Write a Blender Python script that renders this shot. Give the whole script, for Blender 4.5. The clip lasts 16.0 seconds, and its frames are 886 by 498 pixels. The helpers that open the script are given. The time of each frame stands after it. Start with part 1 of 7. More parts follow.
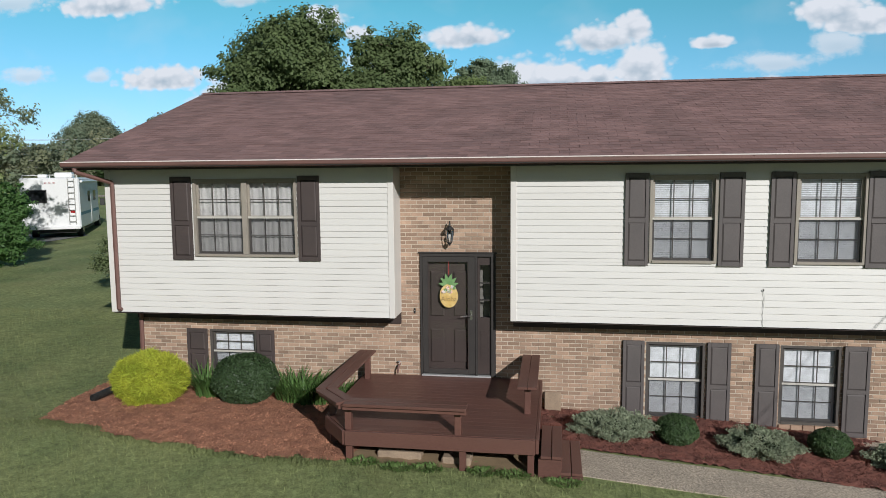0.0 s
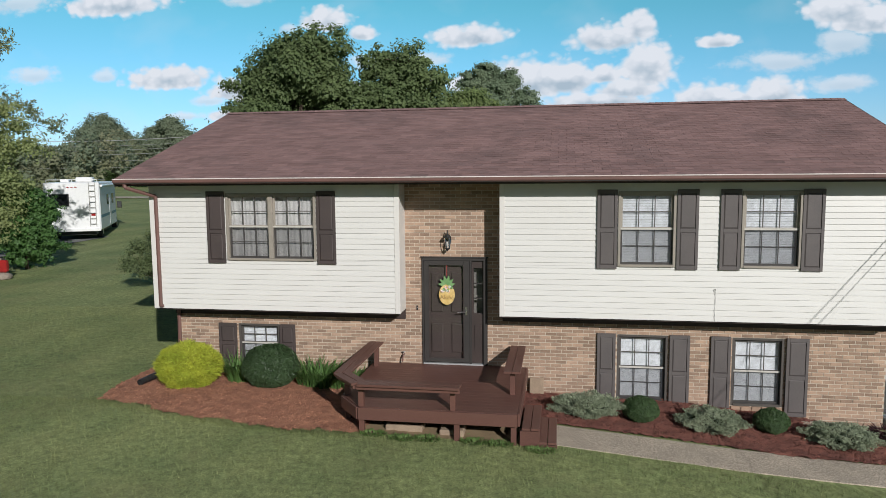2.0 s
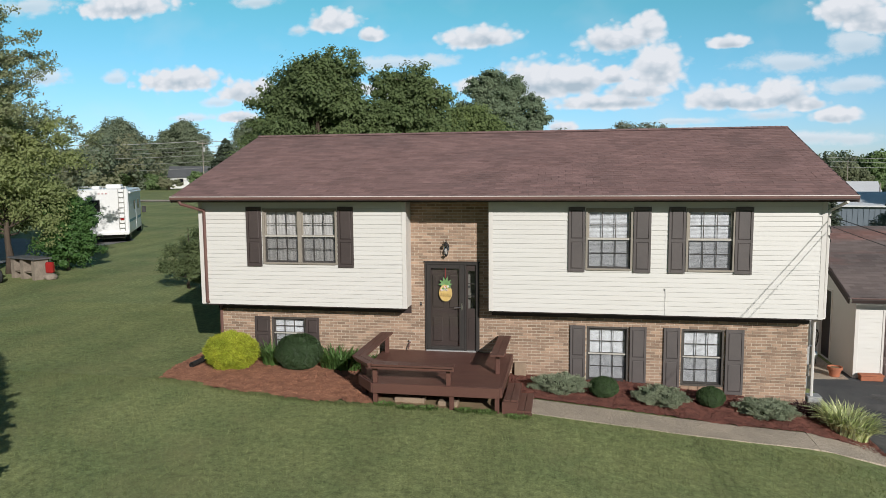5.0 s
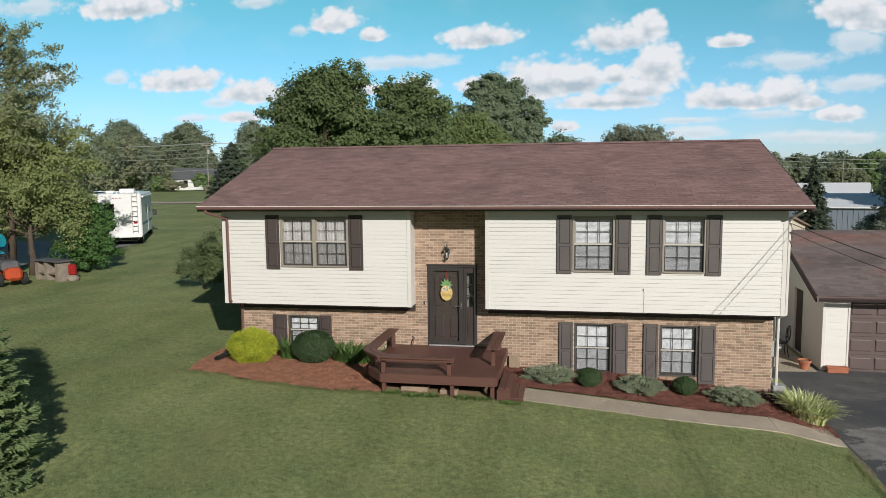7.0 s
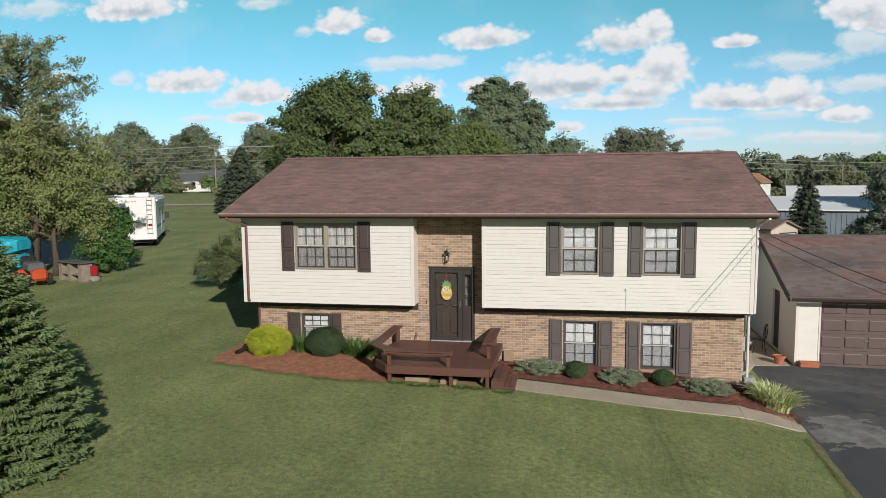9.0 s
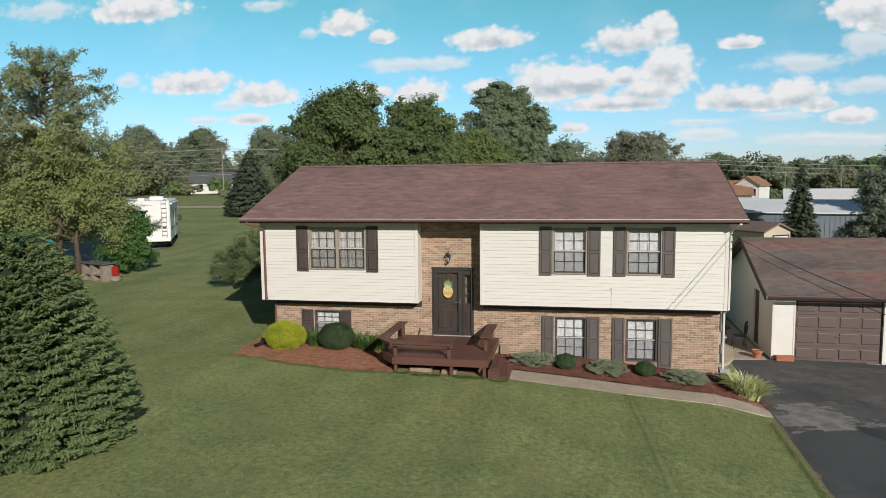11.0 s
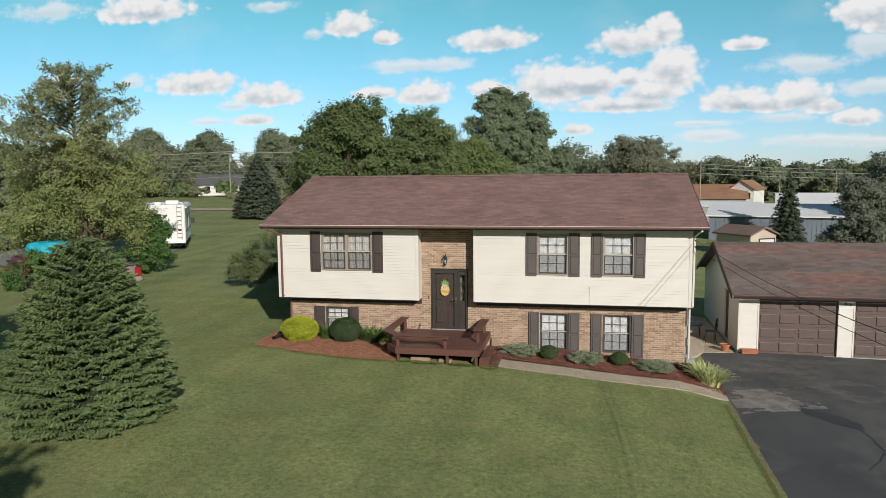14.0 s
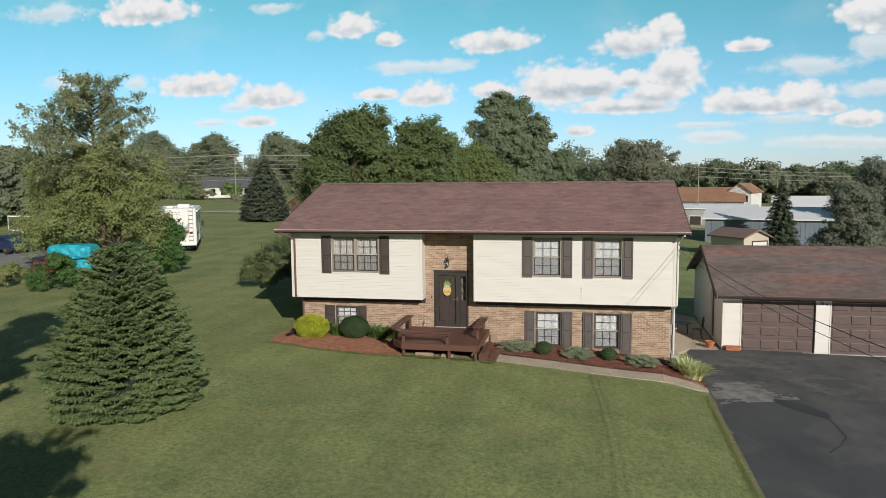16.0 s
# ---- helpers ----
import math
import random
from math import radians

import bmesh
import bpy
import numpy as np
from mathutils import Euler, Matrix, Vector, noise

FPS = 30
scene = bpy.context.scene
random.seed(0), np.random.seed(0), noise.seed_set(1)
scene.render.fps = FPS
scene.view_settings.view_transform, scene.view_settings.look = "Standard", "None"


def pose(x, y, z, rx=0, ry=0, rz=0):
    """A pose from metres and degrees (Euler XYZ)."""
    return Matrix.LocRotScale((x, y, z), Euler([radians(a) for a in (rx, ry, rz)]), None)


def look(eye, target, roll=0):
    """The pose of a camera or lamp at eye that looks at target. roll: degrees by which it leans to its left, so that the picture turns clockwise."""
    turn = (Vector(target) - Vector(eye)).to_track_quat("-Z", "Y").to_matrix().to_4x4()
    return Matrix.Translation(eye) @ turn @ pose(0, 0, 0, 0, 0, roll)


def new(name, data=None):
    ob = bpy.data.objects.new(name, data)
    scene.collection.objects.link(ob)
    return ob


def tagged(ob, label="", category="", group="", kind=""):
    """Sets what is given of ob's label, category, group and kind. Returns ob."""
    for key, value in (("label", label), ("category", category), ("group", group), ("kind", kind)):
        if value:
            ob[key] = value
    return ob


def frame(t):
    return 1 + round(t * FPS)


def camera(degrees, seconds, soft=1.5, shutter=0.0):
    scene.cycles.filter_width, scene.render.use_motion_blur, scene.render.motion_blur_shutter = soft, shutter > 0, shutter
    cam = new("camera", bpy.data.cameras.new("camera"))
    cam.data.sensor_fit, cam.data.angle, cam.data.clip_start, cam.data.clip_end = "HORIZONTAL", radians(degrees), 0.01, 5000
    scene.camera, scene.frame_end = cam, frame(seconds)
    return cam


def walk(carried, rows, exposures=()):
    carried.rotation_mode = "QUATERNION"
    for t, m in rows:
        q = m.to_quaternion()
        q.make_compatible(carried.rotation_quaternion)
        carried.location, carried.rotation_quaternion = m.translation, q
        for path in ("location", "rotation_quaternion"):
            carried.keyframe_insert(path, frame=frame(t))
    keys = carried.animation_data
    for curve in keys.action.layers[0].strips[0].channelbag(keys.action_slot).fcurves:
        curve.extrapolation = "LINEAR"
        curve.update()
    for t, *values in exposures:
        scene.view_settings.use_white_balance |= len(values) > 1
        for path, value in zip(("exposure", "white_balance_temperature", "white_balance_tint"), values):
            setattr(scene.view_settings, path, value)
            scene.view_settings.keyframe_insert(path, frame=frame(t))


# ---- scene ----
cam = camera(64.2, 16.0, soft=0.82)
PATH = [
    (0, (-0.445, -11.63, 4.194), (-0.759, -9.666, 3.98), -0.5),
    (0.5, (-0.379, -12.048, 4.265), (-0.695, -10.084, 4.052), -0.5),
    (1, (-0.252, -12.491, 4.35), (-0.569, -10.528, 4.135), -0.5),
    (1.5, (-0.124, -12.952, 4.438), (-0.447, -10.99, 4.222), -0.5),
    (2, (-0.04, -13.398, 4.494), (-0.368, -11.437, 4.279), -0.5),
    (2.5, (0.077, -13.837, 4.567), (-0.256, -11.877, 4.352), -0.5),
    (3, (0.157, -14.279, 4.612), (-0.178, -12.319, 4.399), -0.5),
    (3.5, (0.292, -14.729, 4.696), (-0.047, -12.77, 4.482), -0.5),
    (4, (0.43, -15.19, 4.769), (0.083, -13.231, 4.557), -0.5),
    (6.5, (0.834, -17.285, 5.118), (0.479, -15.328, 4.907), -0.5),
    (7, (0.928, -17.702, 5.188), (0.572, -15.745, 4.976), -0.6),
    (7.5, (1.043, -18.115, 5.204), (0.684, -16.159, 4.994), -0.5),
    (8, (1.152, -18.52, 5.279), (0.791, -16.564, 5.068), -0.6),
    (8.5, (1.244, -18.922, 5.362), (0.88, -16.967, 5.151), -0.6),
    (9, (1.344, -19.33, 5.449), (0.975, -17.375, 5.239), -0.6),
    (11.5, (1.867, -21.466, 5.714), (1.483, -19.514, 5.509), -0.6),
    (12, (1.975, -21.869, 5.774), (1.589, -19.917, 5.57), -0.6),
    (12.5, (2.088, -22.31, 5.818), (1.703, -20.358, 5.615), -0.6),
    (13, (2.204, -22.721, 5.894), (1.817, -20.769, 5.689), -0.6),
    (13.5, (2.302, -23.139, 5.938), (1.916, -21.187, 5.735), -0.5),
    (14, (2.451, -23.572, 6.003), (2.06, -21.621, 5.8), -0.5),
    (14.5, (2.546, -24.022, 6.074), (2.152, -22.072, 5.872), -0.5),
    (15, (2.649, -24.455, 6.136), (2.253, -22.505, 5.934), -0.5),
    (15.5, (2.722, -24.896, 6.211), (2.325, -22.946, 6.01), -0.5),
    (16, (2.806, -25.296, 6.244), (2.408, -23.346, 6.045), -0.5),
]
walk(cam, [(t, look(eye, target, roll)) for t, eye, target, roll in PATH], [(0, -0.08, 6040, 10), (6, 0.0, 6320, 10), (16, 0.03, 6640, 10)])

# ---- light ----
SUN = Vector((0.62, -1.0, 0.51)).normalized()
sun_lamp = bpy.data.lights.new("sun", "SUN")
sun_lamp.energy, sun_lamp.angle, sun_lamp.color = 4.1, radians(0.6), (1.0, 0.945, 0.87)
sun = new("sun", sun_lamp)
sun.matrix_world = look((20, -40, 30), Vector((20, -40, 30)) - SUN)

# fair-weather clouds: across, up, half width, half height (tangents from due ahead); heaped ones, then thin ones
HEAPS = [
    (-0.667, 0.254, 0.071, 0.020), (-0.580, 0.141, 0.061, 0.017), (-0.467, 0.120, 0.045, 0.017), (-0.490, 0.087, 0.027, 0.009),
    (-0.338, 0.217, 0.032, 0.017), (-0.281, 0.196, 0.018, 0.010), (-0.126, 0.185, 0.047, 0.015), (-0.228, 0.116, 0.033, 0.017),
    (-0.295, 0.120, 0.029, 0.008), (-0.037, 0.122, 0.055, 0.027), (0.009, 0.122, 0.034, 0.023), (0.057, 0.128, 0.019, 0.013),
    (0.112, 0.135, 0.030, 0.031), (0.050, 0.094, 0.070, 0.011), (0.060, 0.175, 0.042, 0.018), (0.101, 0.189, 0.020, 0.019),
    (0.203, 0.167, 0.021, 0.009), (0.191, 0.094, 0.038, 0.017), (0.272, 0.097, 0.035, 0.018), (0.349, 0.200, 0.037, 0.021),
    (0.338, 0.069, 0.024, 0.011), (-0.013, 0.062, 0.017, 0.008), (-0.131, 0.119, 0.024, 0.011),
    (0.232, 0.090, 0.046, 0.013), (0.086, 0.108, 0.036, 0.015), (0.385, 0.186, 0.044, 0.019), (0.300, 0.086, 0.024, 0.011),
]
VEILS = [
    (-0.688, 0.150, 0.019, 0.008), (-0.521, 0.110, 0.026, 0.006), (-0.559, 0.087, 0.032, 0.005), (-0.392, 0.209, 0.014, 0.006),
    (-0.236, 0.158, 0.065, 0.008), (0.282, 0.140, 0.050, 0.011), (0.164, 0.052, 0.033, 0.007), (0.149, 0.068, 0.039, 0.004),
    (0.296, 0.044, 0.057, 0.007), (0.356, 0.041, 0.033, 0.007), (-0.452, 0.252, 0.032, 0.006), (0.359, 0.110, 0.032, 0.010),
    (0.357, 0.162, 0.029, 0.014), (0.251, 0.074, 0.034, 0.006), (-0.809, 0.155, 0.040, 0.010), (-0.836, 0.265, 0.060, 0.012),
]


def make_sky():
    world = bpy.data.worlds.new("sky")
    scene.world = world
    world.use_nodes = True
    nt = world.node_tree
    nt.nodes.clear()
    N, L = nt.nodes.new, nt.links.new

    def val(op, a, b=None, c=None, clamp=False):
        n = N("ShaderNodeMath")
        n.operation, n.use_clamp = op, clamp
        for i, v in enumerate((a, b, c)):
            if v is None:
                continue
            if isinstance(v, (int, float)):
                n.inputs[i].default_value = v
            else:
                L(v, n.inputs[i])
        return n.outputs[0]

    sky = N("ShaderNodeTexSky")
    sky.sky_type, sky.sun_disc = "NISHITA", False
    sky.sun_elevation, sky.sun_rotation = math.asin(SUN.z), math.atan2(SUN.x, SUN.y)
    sky.air_density, sky.dust_density, sky.ozone_density, sky.altitude = 1.0, 0.25, 1.0, 200
    tc = N("ShaderNodeTexCoord")
    sep = N("ShaderNodeSeparateXYZ")
    L(tc.outputs["Generated"], sep.inputs[0])
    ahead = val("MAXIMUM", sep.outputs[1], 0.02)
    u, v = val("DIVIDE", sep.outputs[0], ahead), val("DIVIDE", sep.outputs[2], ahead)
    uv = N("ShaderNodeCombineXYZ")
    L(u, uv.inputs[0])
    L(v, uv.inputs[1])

    def puff(scale, detail, rough, shift):
        m = N("ShaderNodeMapping")
        m.inputs["Location"].default_value = shift
        m.inputs["Scale"].default_value = (scale, scale * 1.5, 1)
        L(uv.outputs[0], m.inputs[0])
        n = N("ShaderNodeTexNoise")
        n.inputs["Scale"].default_value, n.inputs["Detail"].default_value, n.inputs["Roughness"].default_value = 1, detail, rough
        L(m.outputs[0], n.inputs["Vector"])
        return n.outputs["Fac"]

    def cells(scale, shift):
        m = N("ShaderNodeMapping")
        m.inputs["Location"].default_value = shift
        m.inputs["Scale"].default_value = (scale, scale * 1.25, 1)
        L(bent.outputs[0], m.inputs[0])
        n = N("ShaderNodeTexVoronoi")
        n.voronoi_dimensions, n.feature = "2D", "SMOOTH_F1"
        n.inputs["Scale"].default_value, n.inputs["Smoothness"].default_value = 1, 0.35
        L(m.outputs[0], n.inputs["Vector"])
        return val("SUBTRACT", 0.42, n.outputs["Distance"])

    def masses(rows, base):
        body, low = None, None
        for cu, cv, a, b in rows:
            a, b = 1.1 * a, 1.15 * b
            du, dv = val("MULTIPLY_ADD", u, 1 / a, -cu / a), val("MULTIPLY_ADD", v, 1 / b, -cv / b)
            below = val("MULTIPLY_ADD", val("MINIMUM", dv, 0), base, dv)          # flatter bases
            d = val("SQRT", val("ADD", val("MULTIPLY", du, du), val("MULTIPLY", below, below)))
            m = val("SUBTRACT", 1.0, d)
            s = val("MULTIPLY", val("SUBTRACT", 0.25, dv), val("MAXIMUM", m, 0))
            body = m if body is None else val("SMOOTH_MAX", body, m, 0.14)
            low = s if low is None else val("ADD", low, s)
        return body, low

    def eased(x, lo, hi):
        n = N("ShaderNodeMapRange")
        n.interpolation_type = "SMOOTHSTEP"
        L(x, n.inputs[0])
        n.inputs[1].default_value, n.inputs[2].default_value = lo, hi
        return n.outputs[0]

    wob, big, fine = puff(24, 5, 0.55, (3.1, 7.7, 0)), puff(9, 3, 0.5, (1.1, 0.4, 0)), puff(70, 4, 0.6, (0.3, 2.2, 0))
    bend = N("ShaderNodeCombineXYZ")
    L(val("MULTIPLY_ADD", wob, 0.02, u), bend.inputs[0])
    L(val("MULTIPLY_ADD", fine, 0.008, v), bend.inputs[1])
    bent = bend
    lobes, knobs = cells(42, (0.3, 0.7, 0)), cells(95, (1.3, 0.2, 0))
    billow = val("ADD", val("MULTIPLY", lobes, 1.0), val("MULTIPLY_ADD", knobs, 0.5, val("MULTIPLY_ADD", wob, 0.9, -0.45)))
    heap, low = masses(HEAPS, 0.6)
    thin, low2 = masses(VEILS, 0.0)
    thick = val("ADD", val("MULTIPLY_ADD", billow, 0.62, 0.30), heap)
    wisp = val("ADD", thin, val("MULTIPLY_ADD", wob, 2.2, val("MULTIPLY_ADD", fine, 0.9, -1.25)))
    # thin veils between the clouds
    veil = val("MULTIPLY", val("SUBTRACT", big, 0.5, clamp=True), 0.5)
    cov = val("MAXIMUM", val("MAXIMUM", eased(thick, -0.06, 0.52), val("MULTIPLY", eased(wisp, -0.1, 0.9), 0.72)), veil, clamp=True)
    crease = val("MULTIPLY", val("SUBTRACT", 0.12, billow), eased(thick, 0.1, 0.7))
    shade = val("ADD", val("MULTIPLY_ADD", low, 1.9, val("MULTIPLY_ADD", low2, 0.8, 0.04)), val("MULTIPLY", crease, 0.85), clamp=True)
    cc = N("ShaderNodeMix")
    cc.data_type = "RGBA"
    L(shade, cc.inputs["Factor"])
    cc.inputs["A"].default_value, cc.inputs["B"].default_value = (8.3, 8.4, 8.6, 1), (4.5, 5.4, 6.1, 1)
    tint = N("ShaderNodeMix")
    tint.data_type, tint.blend_type = "RGBA", "MULTIPLY"
    tint.inputs["Factor"].default_value = 1
    grade = N("ShaderNodeMapRange")
    L(sep.outputs[2], grade.inputs[0])
    grade.inputs[1].default_value, grade.inputs[2].default_value = 0.0, 0.22
    hue = N("ShaderNodeMix")
    hue.data_type = "RGBA"
    L(grade.outputs[0], hue.inputs["Factor"])
    hue.inputs["A"].default_value, hue.inputs["B"].default_value = (0.70, 0.87, 1.42, 1), (0.53, 1.14, 1.06, 1)
    # the blue deepens towards the zenith
    deep = N("ShaderNodeMapRange")
    L(sep.outputs[2], deep.inputs[0])
    for k, d in enumerate((0.3, 0.95, 1.0, 0.42)):
        deep.inputs[k + 1].default_value = d
    top = N("ShaderNodeMix")
    top.data_type, top.blend_type = "RGBA", "MULTIPLY"
    top.inputs["Factor"].default_value = 1
    high = N("ShaderNodeMapRange")
    L(sep.outputs[2], high.inputs[0])
    high.inputs[1].default_value, high.inputs[2].default_value = 0.28, 0.6
    upper = N("ShaderNodeMix")
    upper.data_type = "RGBA"
    # the unseen southern sky is dimmed on purpose, to weaken the fill light
    south = N("ShaderNodeMapRange")
    L(sep.outputs[1], south.inputs[0])
    south.inputs[1].default_value, south.inputs[2].default_value = 0.35, -0.6
    L(val("MAXIMUM", high.outputs[0], south.outputs[0]), upper.inputs["Factor"])
    fade = val("MULTIPLY", deep.outputs[0], val("MULTIPLY_ADD", south.outputs[0], -0.6, 1.0))
    L(fade, top.inputs["B"])
    L(hue.outputs["Result"], upper.inputs["A"])
    upper.inputs["B"].default_value = (0.82, 0.92, 0.90, 1)
    L(upper.outputs["Result"], top.inputs["A"])
    L(top.outputs["Result"], tint.inputs["B"])
    L(sky.outputs[0], tint.inputs["A"])
    mix = N("ShaderNodeMix")
    mix.data_type = "RGBA"
    L(cov, mix.inputs["Factor"])
    L(tint.outputs["Result"], mix.inputs["A"])
    L(cc.outputs["Result"], mix.inputs["B"])
    bg = N("ShaderNodeBackground")
    bg.inputs["Strength"].default_value = 0.097
    L(mix.outputs["Result"], bg.inputs["Color"])
    out = N("ShaderNodeOutputWorld")
    L(bg.outputs[0], out.inputs["Surface"])


make_sky()


# ---- materials ----
def surface(name, col, col2=None, scale=3.0, rough=0.8, fine=60.0, bump=0.0, bscale=None, metal=0.0, island=0.0, per_object=0.0,
            stain=None, stain_scale=0.6, stain_amount=0.4, stretch=(1, 1, 1), translucent=0.0, spec=0.4, coat=0.0, dist=0.01, mottle=None, streak=None, grain=1.0):
    """A weathered surface: two colours mixed by broad noise, fine grain, stains, relief, all at real size."""
    m = bpy.data.materials.new(name)
    m.use_nodes = True
    nt = m.node_tree
    N, L = nt.nodes.new, nt.links.new
    b = nt.nodes["Principled BSDF"]
    b.inputs["Metallic"].default_value, b.inputs["Specular IOR Level"].default_value, b.inputs["Coat Weight"].default_value = metal, spec, coat
    geo = N("ShaderNodeNewGeometry")
    mp = N("ShaderNodeMapping")
    mp.inputs["Scale"].default_value = stretch
    L(geo.outputs["Position"], mp.inputs[0])
    pos = mp.outputs[0]
    if per_object:
        info = N("ShaderNodeObjectInfo")
        add = N("ShaderNodeVectorMath")
        add.operation = "MULTIPLY_ADD"
        L(info.outputs["Random"], add.inputs[0])
        add.inputs[1].default_value = (17, 31, 23)
        L(pos, add.inputs[2])
        pos = add.outputs[0]

    def noise_at(s, detail=4, r=0.55):
        n = N("ShaderNodeTexNoise")
        n.inputs["Scale"].default_value, n.inputs["Detail"].default_value, n.inputs["Roughness"].default_value = s, detail, r
        L(pos, n.inputs["Vector"])
        return n.outputs["Fac"]

    def ramp(fac, lo, hi, a=0.0, c=1.0):
        n = N("ShaderNodeMapRange")
        L(fac, n.inputs[0])
        for i, v in enumerate((lo, hi, a, c)):
            n.inputs[i + 1].default_value = v
        return n.outputs[0]

    def mixed(fac, a, c, blend="MIX"):
        n = N("ShaderNodeMix")
        n.data_type, n.blend_type = "RGBA", blend
        for sock, v in ((n.inputs["Factor"], fac), (n.inputs["A"], a), (n.inputs["B"], c)):
            if isinstance(v, tuple):
                sock.default_value = (*v, 1)
            elif isinstance(v, (int, float)):
                sock.default_value = v
            else:
                L(v, sock)
        return n.outputs["Result"]

    c = mixed(ramp(noise_at(scale), 0.35, 0.65), col, col2 or tuple(0.8 * k for k in col))
    g = noise_at(fine, 3, 0.6)
    c = mixed(1.0, c, ramp(g, 0.3, 0.7, 1 - 0.14 * grain, 1 + 0.12 * grain), "MULTIPLY")
    if streak:
        turn = N("ShaderNodeMapping")
        turn.vector_type = "POINT"
        turn.inputs["Rotation"].default_value = (0, 0, radians(streak[0]))
        turn.inputs["Scale"].default_value = (streak[1], streak[1] * 0.045, 1)
        L(geo.outputs["Position"], turn.inputs[0])
        sn = N("ShaderNodeTexNoise")
        sn.inputs["Scale"].default_value, sn.inputs["Detail"].default_value = 1.0, 3
        L(turn.outputs[0], sn.inputs["Vector"])
        c = mixed(1.0, c, ramp(sn.outputs["Fac"], 0.35, 0.65, 1 - streak[2], 1 + streak[2]), "MULTIPLY")
    if mottle:
        c = mixed(1.0, c, ramp(noise_at(mottle[0], 5, 0.7), 0.32, 0.68, 1 - mottle[1], 1 + mottle[1]), "MULTIPLY")
    if stain:
        c = mixed(ramp(noise_at(stain_scale, 6, 0.6), 0.48, 0.7, 0, stain_amount), c, stain)
    if island:
        c = mixed(1.0, c, ramp(geo.outputs["Random Per Island"], 0, 1, 1 - island, 1 + island), "MULTIPLY")
    if per_object:
        c = mixed(1.0, c, ramp(info.outputs["Random"], 0, 1, 1 - per_object, 1 + per_object), "MULTIPLY")
    L(c, b.inputs["Base Color"])
    L(ramp(g, 0.3, 0.7, max(0.02, rough - 0.08), min(1, rough + 0.08)), b.inputs["Roughness"])
    if bump:
        bn = N("ShaderNodeBump")
        bn.inputs["Strength"].default_value, bn.inputs["Distance"].default_value = bump, dist
        L(noise_at(bscale or fine, 4, 0.6), bn.inputs["Height"])
        L(bn.outputs[0], b.inputs["Normal"])
    if translucent:
        tr = N("ShaderNodeBsdfTranslucent")
        L(c, tr.inputs["Color"])
        ms = N("ShaderNodeMixShader")
        ms.inputs[0].default_value = translucent
        L(b.outputs[0], ms.inputs[1])
        L(tr.outputs[0], ms.inputs[2])
        L(ms.outputs[0], nt.nodes["Material Output"].inputs["Surface"])
    return m


def glass(name, tint=(1, 1, 1), through_amount=1.0, rough=0.0):
    """A thin pane: clear straight through, with a Fresnel reflection."""
    m = bpy.data.materials.new(name)
    m.use_nodes = True
    nt = m.node_tree
    N, L = nt.nodes.new, nt.links.new
    nt.nodes.remove(nt.nodes["Principled BSDF"])
    tr, gl, ms, fr = N("ShaderNodeBsdfTransparent"), N("ShaderNodeBsdfGlossy"), N("ShaderNodeMixShader"), N("ShaderNodeFresnel")
    tr.inputs["Color"].default_value = (*[k * through_amount for k in tint], 1)
    gl.inputs["Roughness"].default_value = rough
    fr.inputs["IOR"].default_value = 1.42
    L(fr.outputs[0], ms.inputs[0])
    L(tr.outputs[0], ms.inputs[1])
    L(gl.outputs[0], ms.inputs[2])
    L(ms.outputs[0], nt.nodes["Material Output"].inputs["Surface"])
    return m


def mesh_screen(name, amount):
    """Insect screen: fine dark mesh that lets part of the light through."""
    m = bpy.data.materials.new(name)
    m.use_nodes = True
    nt = m.node_tree
    b = nt.nodes["Principled BSDF"]
    b.inputs["Base Color"].default_value, b.inputs["Roughness"].default_value = (0.05, 0.05, 0.055, 1), 0.7
    tr, ms = nt.nodes.new("ShaderNodeBsdfTransparent"), nt.nodes.new("ShaderNodeMixShader")
    ms.inputs[0].default_value = amount
    nt.links.new(tr.outputs[0], ms.inputs[1])
    nt.links.new(b.outputs[0], ms.inputs[2])
    nt.links.new(ms.outputs[0], nt.nodes["Material Output"].inputs["Surface"])
    return m


M_LAWN = surface("lawn", (0.262, 0.292, 0.124), (0.180, 0.226, 0.094), 0.42, 0.9, 30, 0.35, 60, stain=(0.315, 0.295, 0.14), stain_scale=0.45, stain_amount=0.45, spec=0.15, dist=0.03, mottle=(8.0, 0.36), streak=(-16, 1.1, 0.09), grain=1.7)
M_BLADE = surface("grass blade", (0.262, 0.290, 0.124), (0.185, 0.226, 0.095), 0.42, 0.8, 20, island=0.22, translucent=0.18, spec=0.12, stain=(0.29, 0.285, 0.14), stain_scale=0.55, stain_amount=0.35)
M_SIDING = surface("cream vinyl siding", (0.71, 0.692, 0.655), (0.69, 0.672, 0.635), 0.8, 0.42, 90, 0.0, 60, grain=0.2, per_object=0.012, stain=(0.66, 0.63, 0.58), stain_scale=0.9, stain_amount=0.3)
M_WHITE = surface("white aluminium trim", (0.74, 0.71, 0.665), (0.70, 0.67, 0.63), 1.5, 0.4, 60, grain=0.25)
M_MORTAR = surface("mortar", (0.57, 0.485, 0.385), (0.49, 0.42, 0.335), 2, 0.95, 70, 0.5, 80)
M_BRICK = surface("tan brick", (0.395, 0.272, 0.192), (0.315, 0.213, 0.153), 5, 0.9, 80, 0.25, 90, island=0.3, stain=(0.43, 0.30, 0.22), stain_scale=1.2, stain_amount=0.4)
